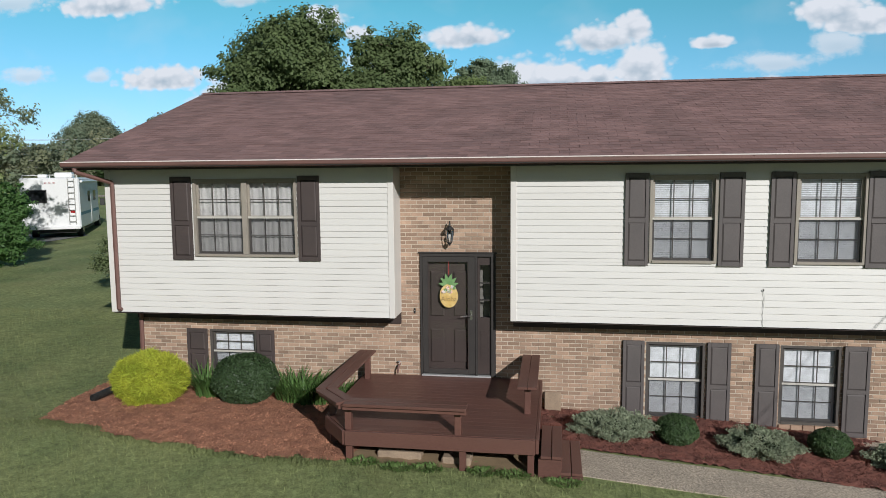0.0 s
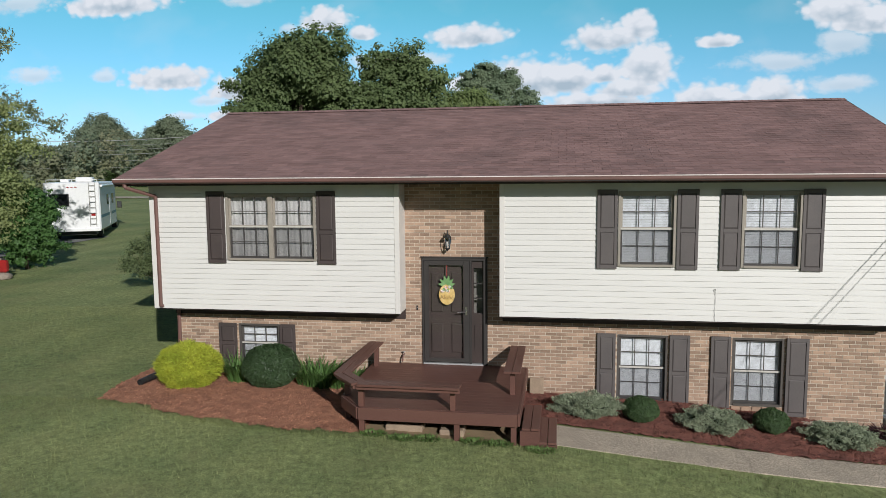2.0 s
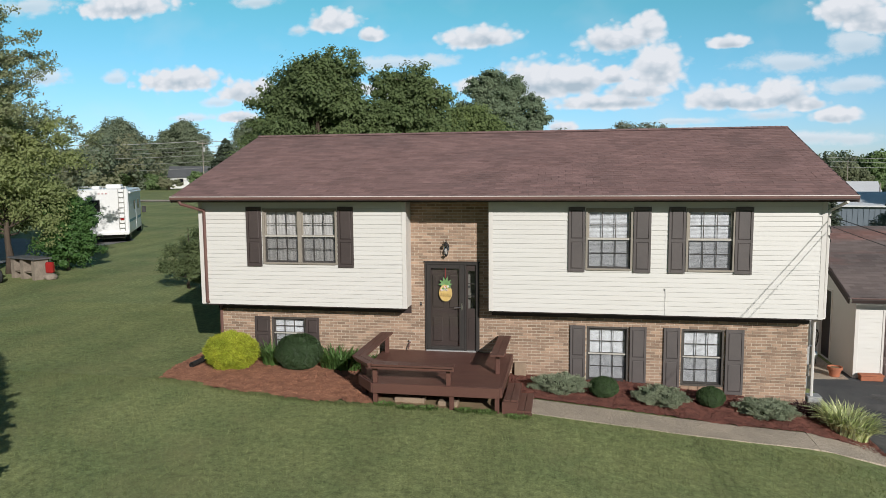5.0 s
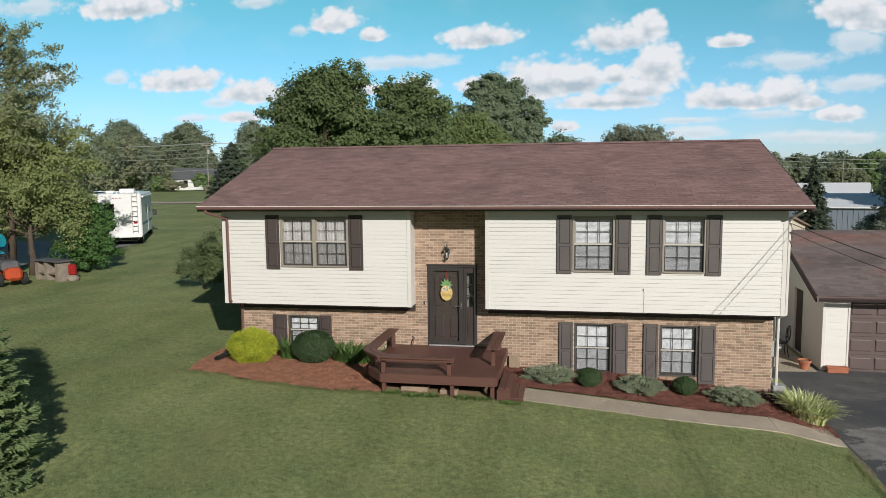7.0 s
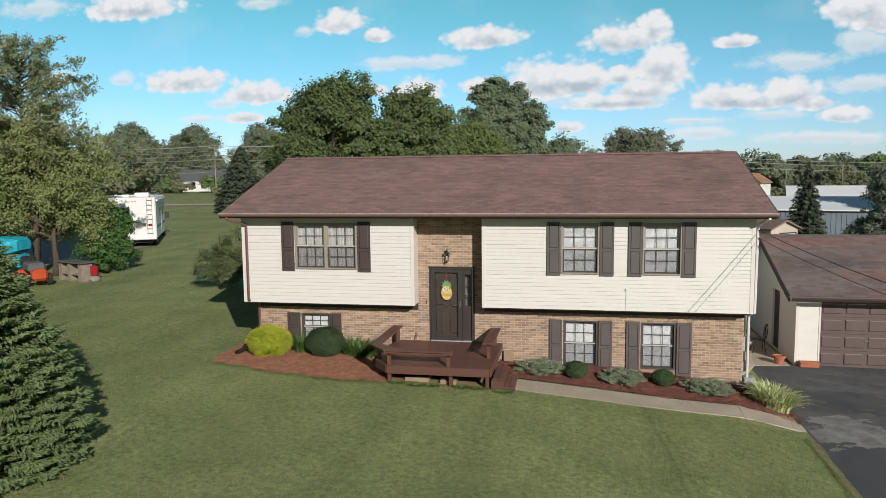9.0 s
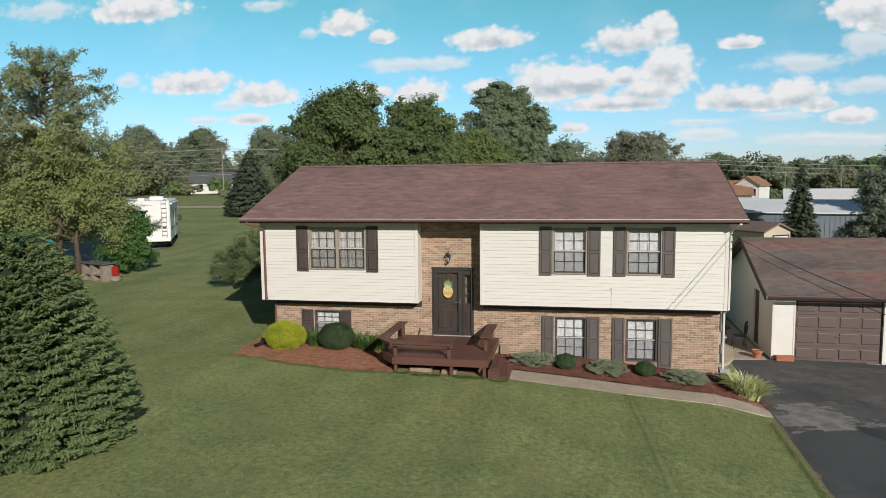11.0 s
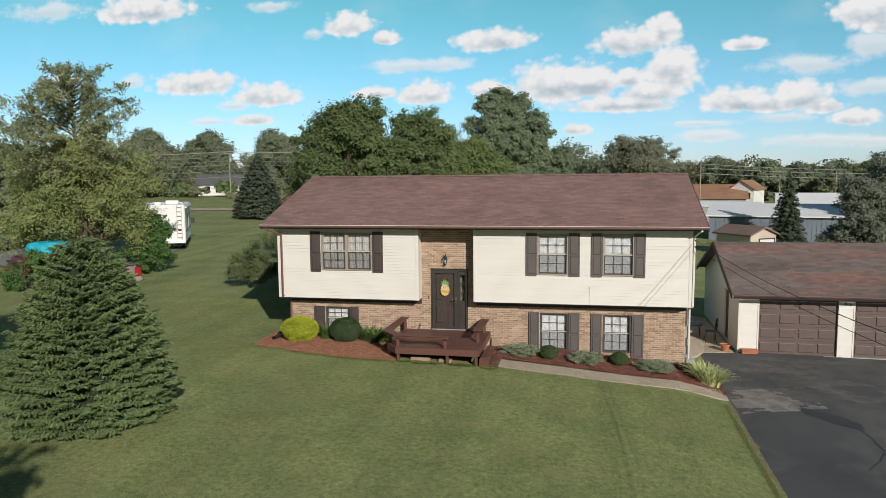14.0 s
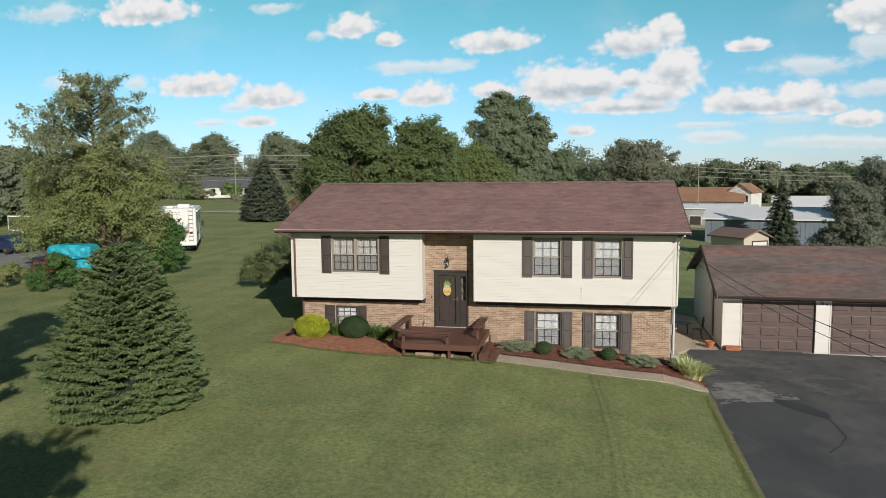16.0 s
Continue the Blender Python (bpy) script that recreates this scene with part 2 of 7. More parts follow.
M_BRICK1 = surface("tan brick single", (0.395, 0.272, 0.192), (0.315, 0.213, 0.153), 5, 0.9, 80, 0.25, 90, per_object=0.3, stain=(0.43, 0.30, 0.22), stain_scale=1.2, stain_amount=0.4)
M_SHINGLE = surface("brown asphalt shingle", (0.30, 0.189, 0.174), (0.265, 0.168, 0.156), 0.9, 0.95, 110, 0.7, 130, island=0.12, stain=(0.15, 0.11, 0.104), stain_scale=0.45, stain_amount=0.38, mottle=(3.0, 0.12), spec=0.2)
M_SHINGLE1 = surface("brown asphalt shingle single", (0.30, 0.189, 0.174), (0.265, 0.168, 0.156), 0.9, 0.95, 110, 0.7, 130, per_object=0.12, stain=(0.15, 0.11, 0.104), stain_scale=0.45, stain_amount=0.38, mottle=(3.0, 0.12), spec=0.2)
M_GSHINGLE = surface("weathered garage shingle", (0.20, 0.162, 0.152), (0.145, 0.121, 0.116), 0.9, 0.95, 90, 0.7, 120, island=0.16, stain=(0.29, 0.135, 0.11), stain_scale=1.3, stain_amount=0.65, stretch=(0.22, 1, 1), spec=0.2)
M_COPPER = surface("brown gutter metal", (0.19, 0.10, 0.084), (0.155, 0.085, 0.073), 2, 0.45, 60, stain=(0.13, 0.08, 0.07), stain_scale=1.5)
M_BROWN = surface("dark brown fascia", (0.055, 0.038, 0.034), (0.045, 0.032, 0.03), 2, 0.6, 60)
M_SHUTTER = surface("dark brown shutter", (0.078, 0.06, 0.056), (0.066, 0.052, 0.049), 2.5, 0.55, 50)
M_SHUTTER2 = surface("grey brown shutter", (0.122, 0.106, 0.102), (0.106, 0.093, 0.09), 2.5, 0.55, 50)
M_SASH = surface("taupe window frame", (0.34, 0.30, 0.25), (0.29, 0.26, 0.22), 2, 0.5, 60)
# Own dark bronze on grilles and lower casings; on lower sashes it paints shade.
M_SASH_DARK = surface("bronze sash with painted shade", (0.095, 0.085, 0.075), (0.08, 0.07, 0.065), 2, 0.5, 60)
M_BLIND = surface("white blind slat", (0.63, 0.65, 0.675), (0.61, 0.63, 0.66), 1, 0.55, 10, translucent=0.1)
M_CURTAIN = surface("white curtain cloth", (0.72, 0.71, 0.69), (0.64, 0.63, 0.62), 4, 0.9, 40, translucent=0.35)
M_GLASS = glass("window glass")
M_SCREEN = mesh_screen("insect screen", 0.3)
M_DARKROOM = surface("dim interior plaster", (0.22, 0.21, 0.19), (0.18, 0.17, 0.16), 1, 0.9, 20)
M_DOOR = surface("dark brown door paint", (0.062, 0.046, 0.042), (0.052, 0.040, 0.037), 2, 0.45, 50)
M_GDOOR = surface("brown garage door paint", (0.135, 0.098, 0.091), (0.118, 0.086, 0.08), 2, 0.5, 50, grain=0.4)
M_STORM = surface("charcoal storm door metal", (0.052, 0.047, 0.044), (0.044, 0.040, 0.038), 2, 0.55, 50, spec=0.25)
M_METAL = surface("brushed nickel", (0.62, 0.60, 0.57), (0.5, 0.49, 0.47), 8, 0.3, 60, metal=1.0)
M_IRON = surface("dark cast iron", (0.03, 0.03, 0.03), (0.045, 0.043, 0.04), 8, 0.5, 60, metal=0.3)
M_GREYMETAL = surface("grey galvanised metal", (0.50, 0.50, 0.49), (0.42, 0.42, 0.42), 4, 0.45, 60, metal=0.3)
M_DECK = surface("red brown deck stain", (0.138, 0.064, 0.049), (0.116, 0.055, 0.043), 2.2, 0.5, 70, 0.15, 40, per_object=0.04, stretch=(0.3, 1, 1), stain=(0.16, 0.085, 0.068), stain_scale=0.9, stain_amount=0.35)
M_DECK_Y = surface("red brown deck stain lengthwise", (0.138, 0.064, 0.049), (0.116, 0.055, 0.043), 2.2, 0.5, 70, 0.15, 40, per_object=0.04, stretch=(1, 0.3, 1), stain=(0.16, 0.085, 0.068), stain_scale=0.9, stain_amount=0.35)
M_CONCRETE = surface("exposed aggregate concrete", (0.50, 0.42, 0.33), (0.42, 0.355, 0.28), 1.2, 0.92, 90, 0.8, 90, stain=(0.28, 0.24, 0.19), stain_scale=1.6, mottle=(42, 0.75))
M_ASPHALT = surface("sealed asphalt", (0.076, 0.080, 0.085), (0.099, 0.102, 0.106), 0.5, 0.9, 130, 0.35, 150, stain=(0.20, 0.192, 0.182), stain_scale=0.4, stain_amount=0.55, stretch=(1, 0.7, 1), spec=0.12)
M_MULCH_L = surface("weathered wood chip mulch", (0.52, 0.25, 0.15), (0.35, 0.16, 0.10), 5, 0.95, 60, 0.9, 50, island=0.3, dist=0.03)
M_MULCH_R = surface("dark red lava mulch", (0.265, 0.105, 0.077), (0.17, 0.07, 0.053), 5, 0.95, 60, 0.9, 50, island=0.5, dist=0.03)
M_SOIL = surface("bare soil", (0.31, 0.225, 0.13), (0.23, 0.165, 0.095), 2, 0.95, 40, 0.8, 40)
M_BARK = surface("bark", (0.115, 0.085, 0.062), (0.075, 0.056, 0.042), 6, 0.95, 40, 0.9, 25, stretch=(1, 1, 0.25), dist=0.04)


def leaves(name, col, col2, scale=0.8, trans=0.42, rough=0.65, isl=0.2, spec=0.3):
    return surface(name, col, col2, scale, rough, 12, island=isl, translucent=trans, spec=spec)


L_MAPLE = leaves("maple leaf", (0.175, 0.228, 0.092), (0.13, 0.18, 0.072), 0.5)
L_ASH = leaves("tall tree leaf", (0.245, 0.30, 0.19), (0.19, 0.25, 0.155), 0.4)
L_YOUNG = leaves("young maple leaf", (0.215, 0.27, 0.10), (0.16, 0.215, 0.078), 0.5)
L_OLIVE = leaves("yellowing leaf", (0.375, 0.41, 0.175), (0.29, 0.34, 0.14), 0.35, 0.5)
L_HAZEL = leaves("grey green leaf", (0.38, 0.405, 0.225), (0.29, 0.33, 0.18), 0.4, 0.5)
L_DUSK = leaves("dusky grey leaf", (0.24, 0.265, 0.20), (0.185, 0.21, 0.16), 0.5)
L_LIME = leaves("bright green leaf", (0.22, 0.31, 0.13), (0.17, 0.25, 0.10), 0.4)
L_PLUM = leaves("dull bronze leaf", (0.27, 0.285, 0.20), (0.21, 0.225, 0.155), 0.4)
# Far foliage is lightened: distance haze is put into these leaf colours.
L_FAR = leaves("far woodland leaf with painted haze", (0.285, 0.325, 0.215), (0.22, 0.268, 0.175), 0.035, 0.5, isl=0.15)
L_FAR2 = leaves("far autumn leaf with painted haze", (0.32, 0.315, 0.19), (0.245, 0.275, 0.165), 0.03, 0.5, isl=0.15)
L_PRIVET = leaves("dull olive privet leaf", (0.16, 0.20, 0.085), (0.115, 0.15, 0.064), 1.2, 0.34, 0.6)
L_SPRUCE = leaves("spruce needle", (0.265, 0.35, 0.155), (0.2, 0.275, 0.12), 0.8, 0.38, 0.7, 0.14)
L_DARKFIR = leaves("dark fir needle", (0.095, 0.12, 0.078), (0.072, 0.094, 0.062), 0.8, 0.12, 0.7)
L_SHRUB = leaves("privet leaf", (0.099, 0.195, 0.053), (0.07, 0.144, 0.04), 1.2, 0.3, 0.5)
L_GOLD = leaves("golden cypress thread", (0.58, 0.60, 0.07), (0.40, 0.46, 0.05), 3, 0.35, 0.65, 0.35)
L_BOX = leaves("boxwood leaf", (0.055, 0.092, 0.038), (0.04, 0.07, 0.028), 4, 0.15, 0.45)
L_BOX2 = leaves("bright boxwood leaf", (0.078, 0.128, 0.048), (0.056, 0.097, 0.037), 4, 0.2, 0.5)
L_SILVER = leaves("silvery sage leaf", (0.36, 0.40, 0.275), (0.25, 0.295, 0.19), 4, 0.25, 0.8)
L_LILY = leaves("daylily blade", (0.14, 0.25, 0.07), (0.095, 0.185, 0.052), 3, 0.35, 0.5)
L_RIBBON = leaves("variegated grass blade", (0.78, 0.78, 0.48), (0.48, 0.56, 0.24), 8, 0.35, 0.55, 0.5)
L_WEED = leaves("weed leaf", (0.19, 0.28, 0.09), (0.13, 0.21, 0.06), 4, 0.3, 0.6)
# Solid dark cores: the shade inside the foliage is put into their colour.
L_CORE = surface("inner mass with painted shade", (0.022, 0.030, 0.014), (0.016, 0.022, 0.011), 4, 0.95, 30)
L_GOLDCORE = surface("golden inner mass with painted shade", (0.075, 0.085, 0.012), (0.05, 0.06, 0.01), 4, 0.95, 30)


# ---- mesh helpers ----
def thing(name, label, category, group="", at=(0, 0, 0), kind=""):
    e = new(name)
    e.empty_display_size = 0.2
    e.location = at
    return tagged(e, label, category, group, kind)


def link_mesh(name, me, material, parent=None, label=""):
    if material is not None and not me.materials:
        me.materials.append(material)
    ob = new(name, me)
    if parent is not None:
        ob.parent = parent
    if label:
        ob["label"] = label
    return ob


def part(name, bm, material, parent=None, label="", smooth=False):
    """Links a bmesh, in world metres, as one mesh under a thing or part that stands at the origin."""
    me = bpy.data.meshes.new(name)
    bm.normal_update()
    bm.to_mesh(me)
    bm.free()
    if smooth:
        me.shade_smooth()
    return link_mesh(name, me, material, parent, label)


def bx(bm, x0, x1, y0, y1, z0, z1):
    vs = [bm.verts.new(p) for p in ((x0, y0, z0), (x1, y0, z0), (x1, y1, z0), (x0, y1, z0), (x0, y0, z1), (x1, y0, z1), (x1, y1, z1), (x0, y1, z1))]
    for f in ((0, 3, 2, 1), (4, 5, 6, 7), (0, 1, 5, 4), (1, 2, 6, 5), (2, 3, 7, 6), (3, 0, 4, 7)):
        bm.faces.new([vs[i] for i in f])
    return vs


def boxes(*spans, bevel=0.0):
    bm = bmesh.new()
    for s in spans:
        bx(bm, *s)
    if bevel:
        bmesh.ops.bevel(bm, geom=list(bm.edges), offset=bevel, segments=1, affect="EDGES")
    return bm


def prism(points, lo, hi, axis="z"):
    """A polygon in two axes, drawn out along the third."""
    bm = bmesh.new()

    def p(a, b, c):
        return (a, b, c) if axis == "z" else (c, a, b) if axis == "x" else (a, c, b)
    bot, top = [bm.verts.new(p(a, b, lo)) for a, b in points], [bm.verts.new(p(a, b, hi)) for a, b in points]
    bm.faces.new(bot[::-1])
    bm.faces.new(top)
    n = len(points)
    for i in range(n):
        bm.faces.new((bot[i], bot[(i + 1) % n], top[(i + 1) % n], top[i]))
    bmesh.ops.recalc_face_normals(bm, faces=list(bm.faces))
    return bm


def tube(bm, pts, radii, seg=8, cap=True):
    """A round bar through pts."""
    rings = []
    pts = [Vector(p) for p in pts]
    side = None
    for i, p in enumerate(pts):
        d = (pts[min(i + 1, len(pts) - 1)] - pts[max(i - 1, 0)]).normalized()
        side = d.orthogonal().normalized() if side is None else (side - d * side.dot(d)).normalized()
        up = d.cross(side)
        r = radii[i] if isinstance(radii, (list, tuple)) else radii
        rings.append([bm.verts.new(p + r * (math.cos(a) * side + math.sin(a) * up)) for a in (2 * math.pi * k / seg for k in range(seg))])
    for a, b in zip(rings, rings[1:]):
        for k in range(seg):
            bm.faces.new((a[k], a[(k + 1) % seg], b[(k + 1) % seg], b[k]))
    if cap:
        bm.faces.new(rings[0][::-1])
        bm.faces.new(rings[-1])
    return bm


def lathe(bm, profile, at=(0, 0, 0), seg=16):
    """Turns (radius, height) pairs about the upright axis through at."""
    rings = [[bm.verts.new((at[0] + r * math.cos(2 * math.pi * k / seg), at[1] + r * math.sin(2 * math.pi * k / seg), at[2] + h)) for k in range(seg)] for r, h in profile]
    for a, b in zip(rings, rings[1:]):
        for k in range(seg):
            bm.faces.new((a[k], a[(k + 1) % seg], b[(k + 1) % seg], b[k]))
    bm.faces.new(rings[0][::-1])
    bm.faces.new(rings[-1])
    return bm


def quads_mesh(name, V, quads, flat=False):
    me = bpy.data.meshes.new(name)
    n = len(quads)
    me.vertices.add(len(V))
    me.vertices.foreach_set("co", np.ascontiguousarray(V, dtype=np.float32).ravel())
    me.loops.add(4 * n)
    me.loops.foreach_set("vertex_index", np.ascontiguousarray(quads, dtype=np.int32).ravel())
    me.polygons.add(n)
    me.polygons.foreach_set("loop_start", np.arange(0, 4 * n, 4, dtype=np.int32))
    me.update(calc_edges=True)
    me.validate()
    if flat:
        me.shade_flat()
    return me


BOX_QUADS = np.array([(0, 3, 2, 1), (4, 5, 6, 7), (0, 1, 5, 4), (1, 2, 6, 5), (2, 3, 7, 6), (3, 0, 4, 7)])


def boxes_mesh(name, corners):
    """corners: n x 8 x 3, each box in the order of bx()."""
    C = np.asarray(corners, dtype=np.float32)
    return quads_mesh(name, C.reshape(-1, 3), (np.arange(len(C))[:, None, None] * 8 + BOX_QUADS[None]).reshape(-1, 4), True)


def unit(a):
    return a / np.maximum(np.linalg.norm(a, axis=-1, keepdims=True), 1e-6)


def leaf_mesh(name, P, length, width, normal=None, along=None, seed=1, droop=0.0):
    """Pointed leaves, one diamond of four corners each, at the places P."""
    r = np.random.default_rng(seed)
    n = len(P)
    nrm = unit(r.normal(size=(n, 3)) if normal is None else normal)
    t = r.normal(size=(n, 3)) if along is None else along
    t = unit(t - nrm * (t * nrm).sum(1, keepdims=True))
    b = np.cross(nrm, t)
    le = (length * r.uniform(0.65, 1.3, (n, 1)))
    wi = (width * r.uniform(0.65, 1.3, (n, 1)))
    V = np.stack([P - 0.5 * le * t, P + 0.5 * wi * b - 0.08 * le * nrm, P + 0.5 * le * t - droop * le * np.array([[0, 0, 1]]), P - 0.5 * wi * b - 0.08 * le * nrm], 1)
    return quads_mesh(name, V.reshape(-1, 3), np.arange(4 * n).reshape(-1, 4))


def cut(rect, holes):
    """The rectangles that are left of rect (x0, x1, z0, z1) outside the holes."""
    todo = [rect]
    for hx0, hx1, hz0, hz1 in holes:
        left = []
        for x0, x1, z0, z1 in todo:
            if hx0 >= x1 or hx1 <= x0 or hz0 >= z1 or hz1 <= z0:
                left.append((x0, x1, z0, z1))
                continue
            if z0 < hz0:
                left.append((x0, x1, z0, hz0))
            if hz1 < z1:
                left.append((x0, x1, hz1, z1))
            a, b = max(z0, hz0), min(z1, hz1)
            if x0 < hx0:
                left.append((x0, hx0, a, b))
            if hx1 < x1:
                left.append((hx1, x1, a, b))
        todo = left
    return [q for q in todo if q[1] - q[0] > 0.004 and q[3] - q[2] > 0.004]


# ---- ground ----
def smooth01(t):
    t = np.clip(t, 0, 1)
    return t * t * (3 - 2 * t)


def land(x, y):
    """The height of the lawn: it falls to the drive on the east side and rises gently behind the house."""
    x, y = np.asarray(x, float), np.asarray(y, float)
    z = np.interp(x, [-60, -15, -8, -3.3, 0, 2, 5.35, 6.6, 9, 30, 60], [0.5, 0.48, 0.44, 0.30, 0.21, 0.05, -0.30, -0.64, -0.68, -1.0, -1.5])
    z = z - 0.02 * np.clip(-y - 2.5, 0, 10)
    z = z + np.interp(y, [8, 24, 68, 130, 260], [0, 0.2, 1.2, 1.95, 2.6]) * smooth01((-6 - x) / 9)
    z = z + np.interp(y, [20, 60, 150, 300], [0, 0.55, 1.6, 3.0]) * smooth01((x + 15) / 9)
    z = z + 0.13 * smooth01((y + 1.5) / 1.5) * smooth01((x - 0.5) / 2) * smooth01((6.6 - x) / 0.8)
    far = np.hypot(x, y)
    return z + 14 * smooth01((far - 260) / 900)


def sheet(name, xs, ys, lift, material, parent=None, rough_amp=0.0, inside=None, seed=3):
    """A patch of ground laid on the land."""
    X, Y = np.meshgrid(xs, ys)
    Z = land(X, Y) + lift
    if rough_amp:
        Z = Z + np.random.default_rng(seed).normal(0, rough_amp, X.shape)
    V = np.stack([X, Y, Z], -1).reshape(-1, 3)
    w = len(xs)
    q = np.array([(j * w + i, j * w + i + 1, (j + 1) * w + i + 1, (j + 1) * w + i) for j in range(len(ys) - 1) for i in range(w - 1)
                  if inside is None or inside(0.5 * (xs[i] + xs[i + 1]), 0.5 * (ys[j] + ys[j + 1]))])
    me = quads_mesh(name, V, q)
    me.shade_smooth()
    return link_mesh(name, me, material, parent)


def graded(mid, fine, reach):
    a = [0.0]
    step = fine
    while a[-1] < reach:
        a.append(a[-1] + step)
        if a[-1] > 14:
            step *= 1.35
    a = np.array(a)
    return np.concatenate([mid - a[:0:-1], mid + a])


def build_ground():
    g = sheet("ground", graded(-2, 0.5, 2500), graded(0, 0.5, 2500), 0.0, M_LAWN)
    tagged(g, "mown green lawn, patchy and yellowing, running out to the fields", "lawn", kind="structure")


build_ground()


# ---- the house ----
S, BRICK = -0.53, 0.0                       # faces of the siding and of the brick
WX0, WX1, BAY_L, BAY_R = -8.07, 5.78, -3.03, -1.13
BX0, BX1, BACK = -7.92, 5.70, 8.24
SID_Z, SOFFIT = 1.84, 4.33
EAVE_Y, EAVE_Z, RIDGE_Y, RIDGE_Z, RX0, RX1 = -1.01, 4.44, 3.86, 6.05, -8.48, 6.18
# openings: x0, x1, z0, z1
UP_L, UP_M, UP_R = (-6.46, -4.65, 2.83, 4.13), (0.97, 1.95, 2.80, 4.14), (3.05, 4.02, 2.80, 4.14)
LO_L, LO_M, LO_R = (-6.56, -5.68, 0.62, 1.45), (1.03, 1.95, 0.16, 1.44), (3.09, 3.99, 0.16, 1.44)
DOOR = (-2.70, -1.42, 0.76, 2.86)

house = thing("house", "bi-level house, cream siding over tan brick, brown shingle roof", "house")


def walled(x0, x1, z0, z1, y0, y1, holes):
    bm = bmesh.new()
    for a, b, c, d in cut((x0, x1, z0, z1), holes):
        bx(bm, a, b, y0, y1, c, d)
    return bm


brick_wall = part("brick_wall", walled(BX0, BX1, -0.9, SOFFIT, BRICK + 0.006, 0.2, [LO_L, LO_M, LO_R, DOOR, (BX0 - 1, BAY_L - 0.04, SID_Z, 9), (BAY_R + 0.04, BX1 + 1, SID_Z, 9)]), M_MORTAR, house, "tan brick wall with pale mortar")
siding_w = part("siding_wall", walled(WX0, BAY_L, SID_Z, SOFFIT, S + 0.016, S + 0.16, [UP_L]), M_SIDING, house, "cream horizontal vinyl siding")
siding_e = part("siding_wall", walled(BAY_R, WX1, SID_Z, SOFFIT, S + 0.016, S + 0.16, [UP_M, UP_R]), M_SIDING, house, "cream horizontal vinyl siding")
part("side_wall", boxes((WX0, WX0 + 0.16, S + 0.162, BACK, SID_Z, SOFFIT + 0.02)), M_SIDING, house)
part("side_wall", boxes((WX1 - 0.16, WX1, S + 0.162, BACK, SID_Z, SOFFIT + 0.02)), M_SIDING, house)
part("side_wall", boxes((BX0, BX0 + 0.2, 0.202, BACK - 0.2, -0.9, SID_Z - 0.004)), M_BRICK, house)
part("side_wall", boxes((BX1 - 0.2, BX1, 0.202, BACK - 0.2, -0.9, SID_Z - 0.004)), M_BRICK, house)
part("back_wall", boxes((BX0, BX1, BACK - 0.2, BACK, -0.9, SID_Z - 0.004), (WX0 + 0.162, WX1 - 0.162, BACK - 0.15, BACK, SID_Z, SOFFIT)), M_SIDING, house)
for x0, x1 in ((BAY_L - 0.15, BAY_L), (BAY_R, BAY_R + 0.15)):
    part("bay_return", boxes((x0, x1, S + 0.162, BRICK + 0.01, SID_Z, SOFFIT)), M_SIDING, house)
for x0, x1 in ((WX0 + 0.004, BAY_L - 0.004), (BAY_R + 0.004, WX1 - 0.004)):
    part("bay_floor", boxes((x0, x1, S + 0.03, 0.19, SID_Z - 0.03, SID_Z - 0.002)), M_BROWN, house, "dark brown underside of the overhang")
    part("beam", boxes((max(x0, BX0), min(x1, BX1), BRICK - 0.035, BRICK + 0.011, SID_Z - 0.20, SID_Z - 0.031)), M_BROWN, house)
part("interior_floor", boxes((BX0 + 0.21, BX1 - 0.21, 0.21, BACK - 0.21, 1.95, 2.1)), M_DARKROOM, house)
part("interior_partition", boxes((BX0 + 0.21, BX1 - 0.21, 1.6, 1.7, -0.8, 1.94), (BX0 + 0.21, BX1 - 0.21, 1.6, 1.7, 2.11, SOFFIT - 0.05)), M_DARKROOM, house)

# gables
for x0, x1 in ((WX0, WX0 + 0.15), (WX1 - 0.15, WX1)):
    part("gable", prism([(S, SOFFIT + 0.022), (BACK, SOFFIT + 0.022), (RIDGE_Y, RIDGE_Z - 0.16)], x0, x1, "x"), M_SIDING, house)
# corner boards and bay edges
for x0, x1 in ((WX0 - 0.012, WX0 + 0.085), (BAY_L - 0.085, BAY_L + 0.012), (BAY_R - 0.012, BAY_R + 0.085), (WX1 - 0.085, WX1 + 0.012)):
    part("corner_board", boxes((x0, x1, S - 0.016, S + 0.09, SID_Z - 0.004, SOFFIT - 0.002), bevel=0.004), M_WHITE, house, "white corner trim")

# roof
SLOPE = math.atan2(RIDGE_Z - EAVE_Z, RIDGE_Y - EAVE_Y)
RUN = math.hypot(RIDGE_Z - EAVE_Z, RIDGE_Y - EAVE_Y)
roof = part("roof", prism([(EAVE_Y, EAVE_Z - 0.06), (EAVE_Y, EAVE_Z - 0.02), (RIDGE_Y, RIDGE_Z - 0.02), (2 * RIDGE_Y - EAVE_Y, EAVE_Z - 0.02), (2 * RIDGE_Y - EAVE_Y, EAVE_Z - 0.06), (RIDGE_Y, RIDGE_Z - 0.10)], RX0, RX1, "x"), M_SHINGLE, house, "reddish brown three-tab shingle roof with dark stains")
